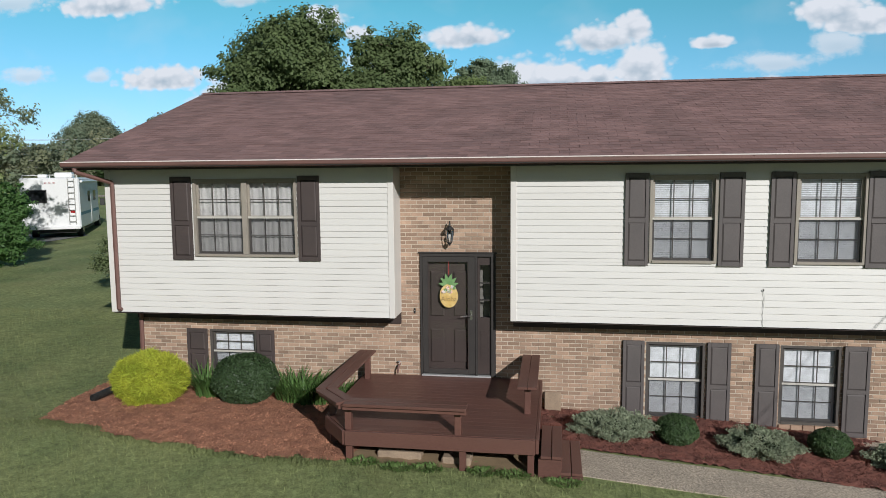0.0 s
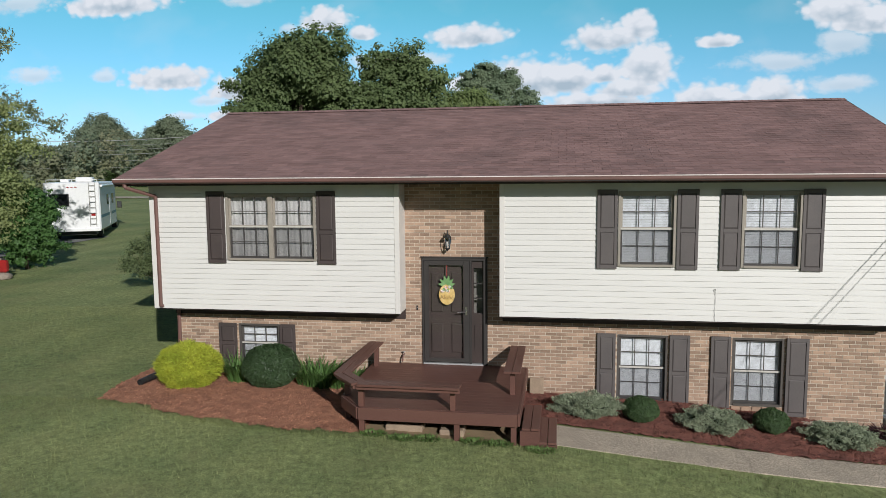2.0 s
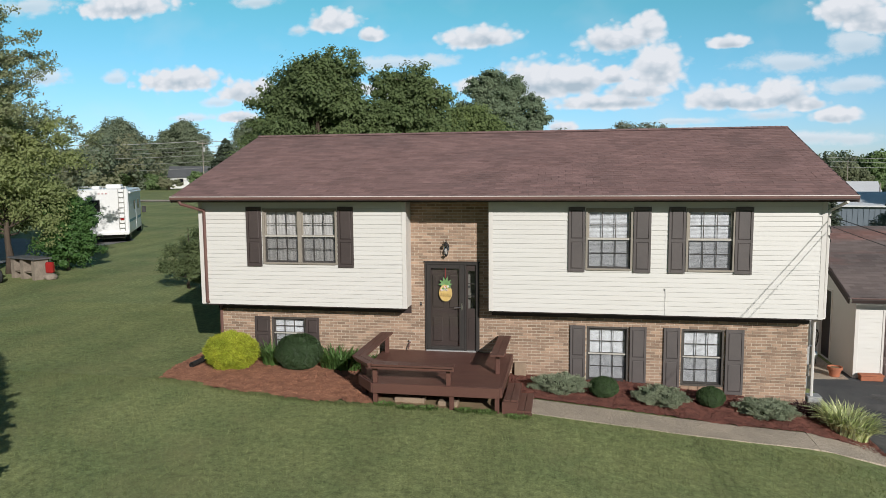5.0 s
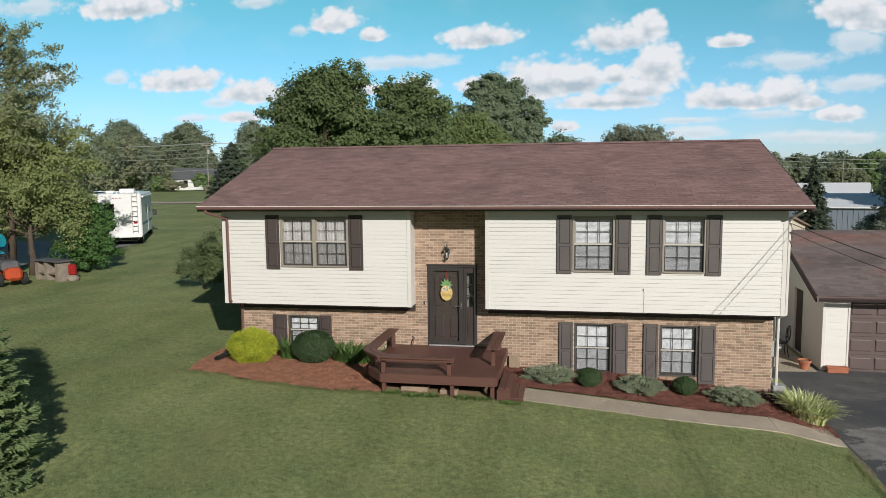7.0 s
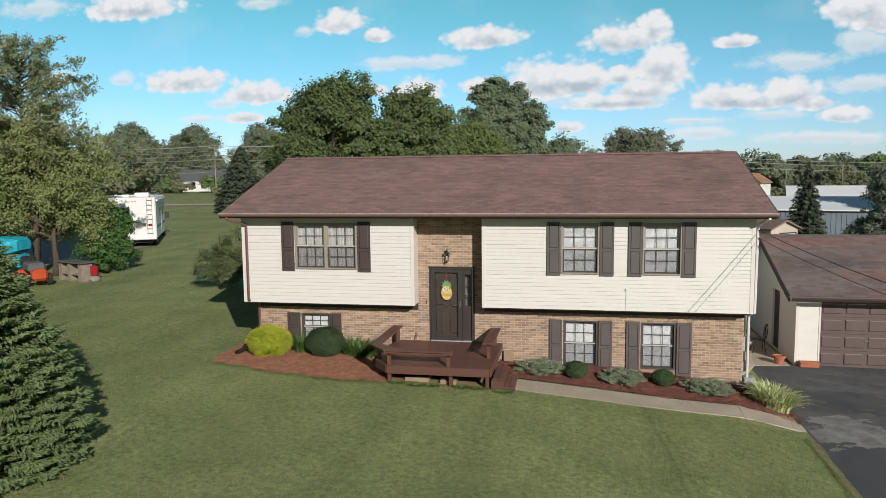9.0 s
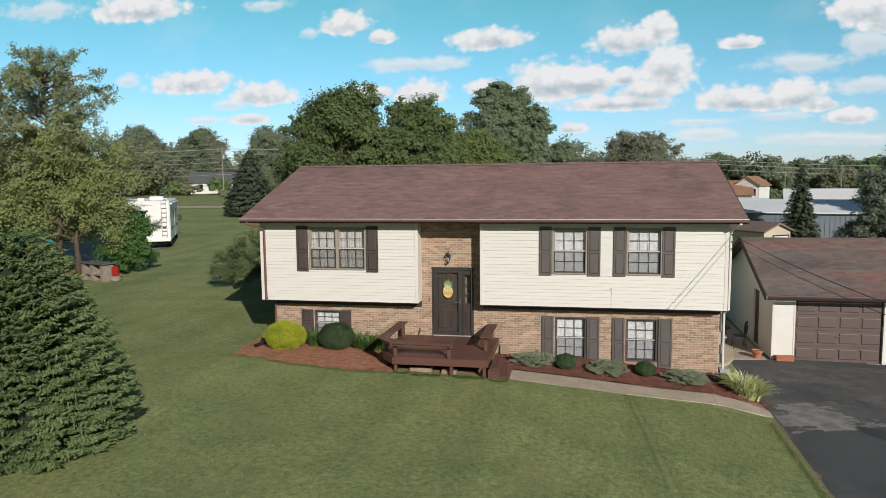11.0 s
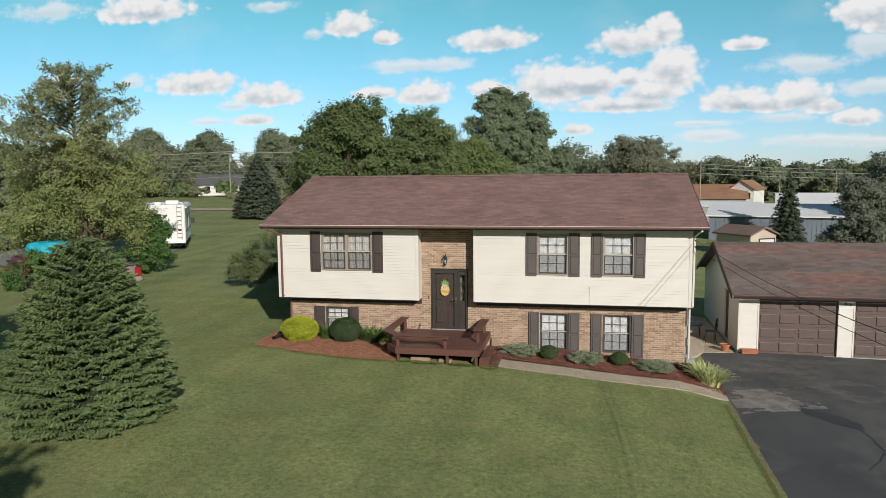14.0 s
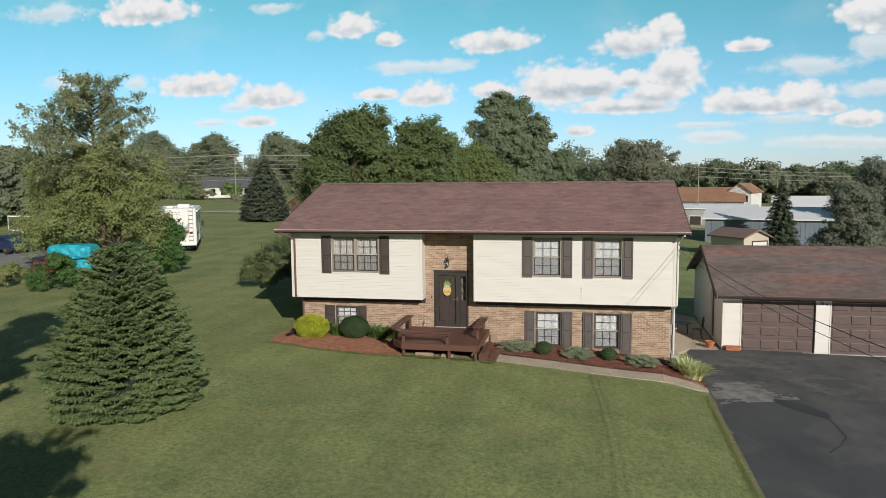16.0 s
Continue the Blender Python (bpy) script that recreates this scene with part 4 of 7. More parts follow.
def chips(name, inside, box, count, size, material, parent, seed):
    r = np.random.default_rng(seed)
    P = np.stack([r.uniform(box[0], box[1], count), r.uniform(box[2], box[3], count)], 1)
    P = P[[bool(inside(a, b)) for a, b in P]]
    z = land(P[:, 0], P[:, 1]) + 0.035 + r.uniform(0, 0.02, len(P))
    Q = np.stack([P[:, 0], P[:, 1], z], 1)
    n = np.stack([r.normal(0, 0.45, len(Q)), r.normal(0, 0.45, len(Q)), np.ones(len(Q))], 1)
    me = leaf_mesh(name, Q, size, size * 0.45, n, seed=seed)
    ob = link_mesh(name, me, material, parent)
    ob["kind"] = "stuff"
    return ob


def build_beds():
    a = sheet("mulch_bed", np.arange(-8.52, -3.0, 0.06), np.arange(-3.0, 0.08, 0.06), 0.035, M_MULCH_L, rough_amp=0.010, inside=in_bed_w)
    tagged(a, "weathered reddish wood-chip mulch bed in front of the brick wall", "flower bed", kind="structure")
    chips("wood_chip", in_bed_w, (-8.45, -3.2, -2.95, 0), 12500, 0.045, M_MULCH_L, a, 5)
    b = sheet("mulch_bed", np.arange(-0.75, 6.8, 0.06), np.arange(-1.8, 0.08, 0.06), 0.035, M_MULCH_R, rough_amp=0.012, inside=in_bed_e)
    tagged(b, "dark red lava-rock mulch bed between path and brick wall", "flower bed", kind="structure")
    chips("lava_chip", in_bed_e, (-0.7, 6.74, -1.7, 0), 15000, 0.04, M_MULCH_R, b, 6)
    s = sheet("bare_ground", np.arange(-3.5, -0.3, 0.1), np.arange(-2.65, 0.0, 0.1), 0.012, M_SOIL, rough_amp=0.008)
    tagged(s, "bare trodden soil under the deck", "soil", kind="structure")


build_paths()
build_beds()

# ---- deck ----
DZ = 0.745
deck = thing("deck", "red-brown stained wooden deck with low flat rails", "deck")
OUT = [(-3.66, -0.015), (-3.66, -2.16), (-3.24, -2.70), (-0.68, -2.70), (-0.68, -0.015)]


def deck_board(i, y0, y1):
    def left(y):
        return -3.66 if y > -2.16 else -3.66 + (-2.16 - y) * 0.42 / 0.52
    bm = bmesh.new()
    pts = [(left(y1), y1), (left(y0), y0), (-0.68, y0), (-0.68, y1)]
    top, bot = [bm.verts.new((x, y, DZ)) for x, y in pts], [bm.verts.new((x, y, DZ - 0.035)) for x, y in pts]
    bm.faces.new(top)
    for k in range(4):
        bm.faces.new((bot[k], bot[(k + 1) % 4], top[(k + 1) % 4], top[k]))
    bmesh.ops.recalc_face_normals(bm, faces=list(bm.faces))
    part("deck_board", bm, M_DECK, deck)


y = -0.02
i = 0
while y - 0.14 > -2.70:
    deck_board(i, y - 0.14, y)
    y -= 0.143
    i += 1
deck_board(i, -2.70, y)


def plank(parent, a, b, width, z0, z1, name="plank", material=None):
    """A board lying from a to b."""
    d = Vector((b[0] - a[0], b[1] - a[1], 0)).normalized()
    n = Vector((-d.y, d.x, 0)) * width / 2
    a, b = Vector((*a, 0)), Vector((*b, 0))
    pts = [a - n, b - n, b + n, a + n]
    bm = prism([(p.x, p.y) for p in pts], z0, z1)
    bmesh.ops.bevel(bm, geom=list(bm.edges), offset=0.005, segments=1, affect="EDGES")
    return part(name, bm, material or (M_DECK if abs(d.x) > abs(d.y) else M_DECK_Y), parent)


def wpost(parent, x, y, z0, z1, s=0.088):
    return part("post", boxes((x - s / 2, x + s / 2, y - s / 2, y + s / 2, z0, z1), bevel=0.005), M_DECK_Y, parent)


# rim boards
for a, b in zip(OUT[:-1], OUT[1:]):
    d = Vector((b[0] - a[0], b[1] - a[1])).normalized()
    o = Vector((d.y, -d.x)) * -0.022
    o = -o if (Vector((-2, -1)) - Vector(a)).dot(o) > 0 else o
    plank(deck, (a[0] + o.x, a[1] + o.y), (b[0] + o.x, b[1] + o.y), 0.042, DZ - 0.205, DZ - 0.005, "rim_board")
for x, yy in ((-3.20, -2.64), (-1.64, -2.64), (-0.74, -2.64), (-3.58, -2.12), (-0.74, -1.3)):
    wpost(deck, x, yy, float(land(x, yy)) - 0.3, DZ - 0.04)
# low flat rails on short posts, two planks wide with a face board below
RZ = 1.185
for x, yy in ((-3.56, -0.32), (-3.60, -2.10), (-3.20, -2.65), (-1.70, -2.65), (-0.82, -1.72), (-0.82, -0.25)):
    wpost(deck, x, yy, DZ - 0.001, RZ - 0.04)
for off in (-0.072, 0.072):
    plank(deck, (-3.61 + off, -0.10), (-3.63 + off, -2.30 + off * 0.35), 0.138, RZ - 0.04, RZ, "rail_plank")
    plank(deck, (-3.63 + off * 0.92, -2.31 + off * 0.5), (-3.20 + off * 0.5, -2.79 + off), 0.135, RZ - 0.038, RZ + 0.002, "rail_plank")
    plank(deck, (-3.22 - off * 0.3, -2.79 + off), (-1.56, -2.79 + off), 0.138, RZ - 0.04, RZ, "rail_plank")
    plank(deck, (-0.82 + off, -0.08), (-0.82 + off, -1.90), 0.138, RZ - 0.04, RZ, "rail_plank")
plank(deck, (-3.22, -2.855), (-1.56, -2.855), 0.035, RZ - 0.105, RZ - 0.042, "face_board")
plank(deck, (-3.72, -2.30), (-3.26, -2.85), 0.035, RZ - 0.105, RZ - 0.042, "face_board")
# two steps down to the path
steps = thing("deck_steps", "red-brown wooden steps from the deck to the path", "steps")
for sx, sz in ((-0.62, 0.51), (-0.36, 0.30)):
    for k in range(2):
        plank(steps, (sx + 0.075 + k * 0.145, -1.52), (sx + 0.075 + k * 0.145, -2.68), 0.137, sz - 0.038, sz, "tread")
    part("riser", boxes((sx + 0.255, sx + 0.285, -2.66, -1.54, sz - 0.18, sz - 0.04)), M_DECK_Y, steps)
for yy in (-1.56, -2.66):
    part("stringer", prism([(-0.64, 0.02), (-0.06, 0.02), (-0.06, 0.255), (-0.345, 0.255), (-0.345, 0.465), (-0.64, 0.465)], yy - 0.019, yy + 0.019, "y"), M_DECK, steps)

# ---- garage ----
GX0, GX1, GY0, GY1, GZ, GE = 8.16, 18.6, 4.12, 11.6, -0.66, 1.60
garage = thing("garage", "detached two-door garage, cream siding and brown roof", "garage")
G1, G2, GS = (8.88, 11.58, -0.70, 1.44), (12.14, 14.84, -0.70, 1.44), (5.9, 6.75, -0.64, 1.40)
part("front_wall", walled(GX0, GX1, GZ - 0.3, GE, GY0 + 0.012, GY0 + 0.15, [G1, G2]), M_SIDING, garage)
bm = bmesh.new()
for a, b, c, d in cut((GY0 + 0.152, GY1, GZ - 0.3, GE), [GS]):
    bx(bm, GX0, GX0 + 0.14, a, b, c, d)
part("side_wall", bm, M_SIDING, garage)
part("side_wall", boxes((GX1 - 0.14, GX1, GY0 + 0.152, GY1, GZ - 0.3, GE)), M_SIDING, garage)
part("back_wall", boxes((GX0, GX1, GY1 + 0.002, GY1 + 0.14, GZ - 0.3, GE)), M_SIDING, garage)
GRY, GRZ = 0.5 * (GY0 + GY1), 3.18
for x0, x1 in ((GX0, GX0 + 0.13), (GX1 - 0.13, GX1)):
    part("gable", prism([(GY0 + 0.02, GE + 0.002), (GY1 + 0.1, GE + 0.002), (GRY, GRZ - 0.14)], x0, x1, "x"), M_SIDING, garage)
GEY, GEZ = GY0 - 0.42, 1.62
groof = part("roof", prism([(GEY, GEZ - 0.05), (GEY, GEZ), (GRY, GRZ), (2 * GRY - GEY, GEZ), (2 * GRY - GEY, GEZ - 0.05), (GRY, GRZ - 0.06)], GX0 - 0.32, GX1 + 0.3, "x"), M_GSHINGLE, garage, "weathered brown shingle roof")
part("rake_board", prism([(GEY, GEZ - 0.17), (GEY, GEZ + 0.006), (GRY, GRZ + 0.006), (2 * GRY - GEY, GEZ + 0.006), (2 * GRY - GEY, GEZ - 0.17), (GRY, GRZ - 0.16)], GX0 - 0.36, GX0 - 0.323, "x"), M_BROWN, garage)
part("soffit", boxes((GX0 - 0.31, GX1 + 0.3, GEY + 0.03, GY0 + 0.01, GE - 0.02, GE - 0.005)), M_BROWN, garage)
ggut = part("gutter", prism([(GEY, GEZ - 0.15), (GEY - 0.07, GEZ - 0.15), (GEY - 0.10, GEZ - 0.07), (GEY - 0.10, GEZ - 0.03), (GEY - 0.093, GEZ - 0.03), (GEY - 0.093, GEZ - 0.07), (GEY - 0.065, GEZ - 0.142), (GEY, GEZ - 0.142)], GX0 - 0.3, GX1 + 0.28, "x"), M_BROWN, garage, "dark brown metal gutter")
part("lip", boxes((GX0 - 0.3, GX1 + 0.28, GEY - 0.108, GEY - 0.088, GEZ - 0.029, GEZ - 0.014)), M_COPPER, ggut)
for x0, x1 in ((GX0 - 0.012, GX0 + 0.085),):
    part("corner_board", boxes((x0, x1, GY0 - 0.014, GY0 + 0.09, GZ - 0.05, GE - 0.022), bevel=0.004), M_WHITE, garage)
part("side_door", boxes((GX0 + 0.05, GX0 + 0.09, GS[0], GS[1], GS[2], GS[3])), M_DOOR, garage, "dark side door")
part("door_casing", boxes((GX0 - 0.02, GX0 + 0.1, GS[0] - 0.07, GS[0] - 0.002, GS[2], GS[3] + 0.07), (GX0 - 0.02, GX0 + 0.1, GS[1] + 0.002, GS[1] + 0.07, GS[2], GS[3] + 0.07), (GX0 - 0.02, GX0 + 0.1, GS[0], GS[1], GS[3] + 0.002, GS[3] + 0.07)), M_WHITE, garage)


def garage_door(hole):
    x0, x1, z0, z1 = hole
    d = part("garage_door", boxes((x0 + 0.01, x1 - 0.01, GY0 + 0.10, GY0 + 0.13, z0, z1)), M_GDOOR, garage, "brown panelled overhead garage door")
    w, h = (x1 - x0 - 0.02) / 4, (z1 - z0) / 4
    for j in range(4):
        sec = boxes((x0 + 0.012, x1 - 0.012, GY0 + 0.085, GY0 + 0.099, z0 + j * h + 0.006, z0 + (j + 1) * h - 0.006))
        part("section", sec, M_GDOOR, d)
        for k in range(4):
            a = x0 + 0.01 + k * w
            bm = boxes((a + 0.06, a + w - 0.06, GY0 + 0.068, GY0 + 0.084, z0 + j * h + 0.11, z0 + (j + 1) * h - 0.09))
            f = [f for f in bm.faces if f.calc_center_median().y < GY0 + 0.069]
            bmesh.ops.inset_region(bm, faces=f, thickness=0.025, depth=-0.012)
            bmesh.ops.inset_region(bm, faces=f, thickness=0.03, depth=0.010)
            part("panel", bm, M_GDOOR, d)
    part("jamb", boxes((x0 - 0.05, x0 - 0.002, GY0 - 0.01, GY0 + 0.14, z0, z1 + 0.05), (x1 + 0.002, x1 + 0.05, GY0 - 0.01, GY0 + 0.14, z0, z1 + 0.05), (x0 - 0.001, x1 + 0.001, GY0 - 0.01, GY0 + 0.14, z1 + 0.002, z1 + 0.05)), M_WHITE, garage, "white jamb")
    part("grip", boxes((0.5 * (x0 + x1) - 0.06, 0.5 * (x0 + x1) + 0.06, GY0 + 0.04, GY0 + 0.067, z0 + 0.86, z0 + 0.89)), M_METAL, d)
    part("sill_strip", boxes((x0, x1, GY0 - 0.02, GY0 + 0.14, z0 - 0.03, z0 + 0.005)), M_GREYMETAL, garage)


garage_door(G1)
garage_door(G2)


# ---- plants ----
def blob_points(rng, centre, radii, n, shell=0.55, lump=0.12, flat=0.0):
    """Places on and near the surface of an uneven round mass, and the outward directions."""
    d = unit(rng.normal(size=(n, 3)))
    if flat:
        d[:, 2] = np.where(d[:, 2] < 0, d[:, 2] * (1 - flat), d[:, 2])
    ph = rng.uniform(0, 6.28, 6)
    bumpy = 1 + lump * (np.sin(5 * d[:, 0] + ph[0]) * np.sin(6 * d[:, 1] + ph[1]) + np.sin(7 * d[:, 2] + ph[2]) * np.sin(8 * d[:, 0] + ph[3])) + lump * 0.5 * np.sin(17 * d[:, 0] + ph[4]) * np.sin(15 * d[:, 1] + ph[5])
    r = (shell + (1 - shell) * rng.uniform(0, 1, n) ** 0.5) * bumpy
    return np.asarray(centre) + d * np.asarray(radii) * r[:, None], d


def core_mesh(name, centre, radii, material, parent, scale=0.8):
    bm = bmesh.new()
    bmesh.ops.create_icosphere(bm, subdivisions=3, radius=1)
    for v in bm.verts:
        k = scale * (1 + 0.08 * noise.noise(v.co * 3 + Vector(centre)))
        v.co = Vector((v.co.x * radii[0] * k + centre[0], v.co.y * radii[1] * k + centre[1], v.co.z * radii[2] * k + centre[2]))
    return part(name, bm, material, parent, smooth=True)


def bush(name, label, at, radii, material, count, size, seed, core=L_CORE, lump=0.06, aspect=0.5, group="", along_out=0.0, shell=0.8):
    x, y = at
    z = float(land(x, y)) + 0.03
    b = thing(name, label, "bush", group)
    c = (x, y, z + radii[2] * 0.86)
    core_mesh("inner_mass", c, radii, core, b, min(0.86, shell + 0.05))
    rng = np.random.default_rng(seed)
    P, d = blob_points(rng, c, radii, count, shell, lump)
    keep = P[:, 2] > z
    P, d = P[keep], d[keep]
    nrm = d * 0.9 + rng.normal(size=P.shape) * 0.55 + np.array([0, 0, 0.3])
    al = d * along_out + rng.normal(size=P.shape) if along_out else None
    if along_out:
        nrm = rng.normal(size=P.shape) + np.array([0, -0.3, 0.7])
    link_mesh("foliage", leaf_mesh("foliage", P, size, size * aspect, nrm, al, seed), material, b)
    bm = bmesh.new()
    tube(bm, [(x, y, z - 0.08), (x, y, z + radii[2] * 0.5)], [0.05, 0.03], 6)
    part("stem", bm, M_BARK, b)
    return b


def blades(name, label, at, spread, count, length, width, material, seed, category="plant", lean=0.5, group=""):
    """A clump of arching strap leaves, each of four joints."""
    r = np.random.default_rng(seed)
    b = thing(name, label, category, group)
    ang = r.uniform(0, 2 * math.pi, count)
    rad = spread * np.sqrt(r.uniform(0, 1, count)) * 0.6
    x = at[0] + rad * np.cos(ang) * (at[2] if len(at) > 2 else 1)
    y = at[1] + rad * np.sin(ang)
    z = land(x, y) + 0.02
    a2 = ang + r.normal(0, 0.7, count)
    le = length * r.uniform(0.6, 1.15, count)
    ln = lean * r.uniform(0.5, 1.5, count)
    n = 5
    V = np.zeros((count, n, 2, 3))
    for k in range(n):
        t = k / (n - 1)
        out = le * (ln * t ** 1.6)
        up = le * (t * 0.95 - 0.55 * ln * t ** 2.4)
        px, py, pz = x + out * np.cos(a2), y + out * np.sin(a2), z + up
        w = width * (1 - t ** 2) * 0.5 + 0.001
        V[:, k, 0] = np.stack([px - w * np.sin(a2), py + w * np.cos(a2), pz], 1)
        V[:, k, 1] = np.stack([px + w * np.sin(a2), py - w * np.cos(a2), pz], 1)
    idx = np.arange(count)[:, None, None] * (2 * n)
    q = np.array([(2 * k, 2 * k + 1, 2 * k + 3, 2 * k + 2) for k in range(n - 1)])
    link_mesh("leaf_clump", quads_mesh("leaf_clump", V.reshape(-1, 3), (idx + q[None]).reshape(-1, 4)), material, b)
    return b


bush("golden_cypress", "bright yellow-green rounded golden thread cypress in the mulch bed", (-7.14, -0.98), (0.60, 0.56, 0.43), L_GOLD, 30000, 0.15, 11, L_GOLDCORE, 0.05, 0.075, along_out=1.5, shell=0.66)
bush("clipped_boxwood", "dark green clipped rounded boxwood in the mulch bed", (-5.60, -0.66), (0.57, 0.52, 0.43), L_BOX, 26000, 0.036, 12, L_CORE, 0.03, 0.6, shell=0.86)
bush("small_boxwood", "small round clipped green boxwood in red mulch", (1.38, -0.97), (0.32, 0.31, 0.225), L_BOX2, 9000, 0.03, 13, L_CORE, 0.03, 0.6, "small boxwoods", shell=0.82)
bush("small_boxwood", "small round clipped green boxwood in red mulch", (3.60, -0.76), (0.30, 0.29, 0.215), L_BOX2, 9000, 0.03, 14, L_CORE, 0.03, 0.6, "small boxwoods", shell=0.82)
for k, (x, y, rx) in enumerate(((0.45, -0.98, 0.6), (2.55, -1.05, 0.52), (4.68, -0.92, 0.54))):
    bush("silver_sage", "low silvery grey-green spreading perennial in red mulch", (x, y), (rx, 0.36, 0.195), L_SILVER, 17000, 0.036, 21 + k, L_CORE, 0.22, 0.45, "silvery perennials", along_out=0.8, shell=0.6)
blades("daylily", "green strappy daylily clump beside the boxwood", (-6.30, -0.55, 1.2), 0.34, 240, 0.72, 0.024, L_LILY, 31, lean=0.55, group="daylilies")
blades("daylily", "green strappy daylily clump beside the deck", (-4.62, -0.52, 2.2), 0.36, 460, 0.70, 0.024, L_LILY, 32, lean=0.6, group="daylilies")
blades("daylily", "green strappy daylily clump behind the deck rail", (-3.95, -0.55, 1.2), 0.3, 160, 0.55, 0.024, L_LILY, 33, lean=0.6, group="daylilies")
blades("ribbon_grass", "tall variegated yellow-green ornamental grass at the path end", (6.30, -0.78, 1.2), 0.5, 850, 0.76, 0.042, L_RIBBON, 34, lean=0.6)


# ---- trees ----
def tree(name, label, at, height, trunk_r, blobs, material, n_sub, n_leaf, size, seed, spread=0.23, aspect=0.6, group="", base=None, fork=0.35, limb_step=1, ragged=0.1):
    """A tapered trunk with limbs to each mass of the crown; the leaves hang in domed tufts with gaps and stray sprigs between them."""
    x, y = at
    z = float(land(x, y)) if base is None else base
    tr = thing(name, label, "tree", group)
    rng = np.random.default_rng(seed)
    bm = bmesh.new()
    tube(bm, [(x, y, z - 0.2), (x + 0.02 * height * rng.normal(), y, z + fork * height * 0.6), (x, y, z + fork * height), (x + 0.01 * height, y, z + height * 0.8)], [trunk_r * 1.25, trunk_r, trunk_r * 0.8, trunk_r * 0.2], 9)
    part("trunk", bm, M_BARK, tr, smooth=True)
    P, D = [], []
    limbs = bmesh.new()
    for i, (bxx, by, bz, rx, ry, rz) in enumerate(blobs):
        c = np.array((x + bxx, y + by, z + bz))
        s = Vector((x, y, z + min(fork * height + 0.3 * max(0, bz - fork * height), bz * 0.8)))
        e = Vector(c)
        mid = s.lerp(e, 0.5) + Vector((0, 0, -0.05 * height * rng.uniform(-0.2, 1)))
        if i % limb_step == 0:
            tube(limbs, [s, mid, e], [trunk_r * 0.34, trunk_r * 0.2, trunk_r * 0.07], 6)
        m = max(4, int(n_sub * (rx * ry * rz) ** 0.6))
        d = rng.normal(size=(m, 3))
        d[:, 2] += 0.3
        d = unit(d)
        out = 0.4 + 0.62 * rng.uniform(0, 1, (m, 1))
        stray = rng.uniform(0, 1, m) < ragged
        out[stray] = rng.uniform(1.0, 1.22, (int(stray.sum()), 1))
        sub = c + d * np.array((rx, ry, rz)) * out
        for q in sub[: max(3, m // 4)] if i % limb_step == 0 else ():
            tube(limbs, [e, Vector(q)], [trunk_r * 0.10, trunk_r * 0.03], 4, cap=False)
        R = spread * (rx * ry * rz) ** (1 / 3)
        k = rng.integers(int(n_leaf * 0.6), int(n_leaf * 1.4), m)
        for q, dd, kk, lone in zip(sub, d, k, stray):
            kk = max(4, kk // 3) if lone else kk
            w = np.clip(rng.normal(size=(kk, 3)), -2.2, 2.2)
            P.append(q + w * R * (0.5 if lone else rng.uniform(0.6, 1.2)) * np.array((1, 1, 0.7)))
            D.append(w * 0.36 + dd * 0.45)
    P, D = np.concatenate(P), np.concatenate(D)
    part("branchwork", limbs, M_BARK, tr)
    nrm = D + rng.normal(size=P.shape) * 0.42 + np.array([0.12, -0.3, 0.4])
    link_mesh("crown", leaf_mesh("crown", P, size, size * aspect, nrm, seed=seed), material, tr)
    return tr


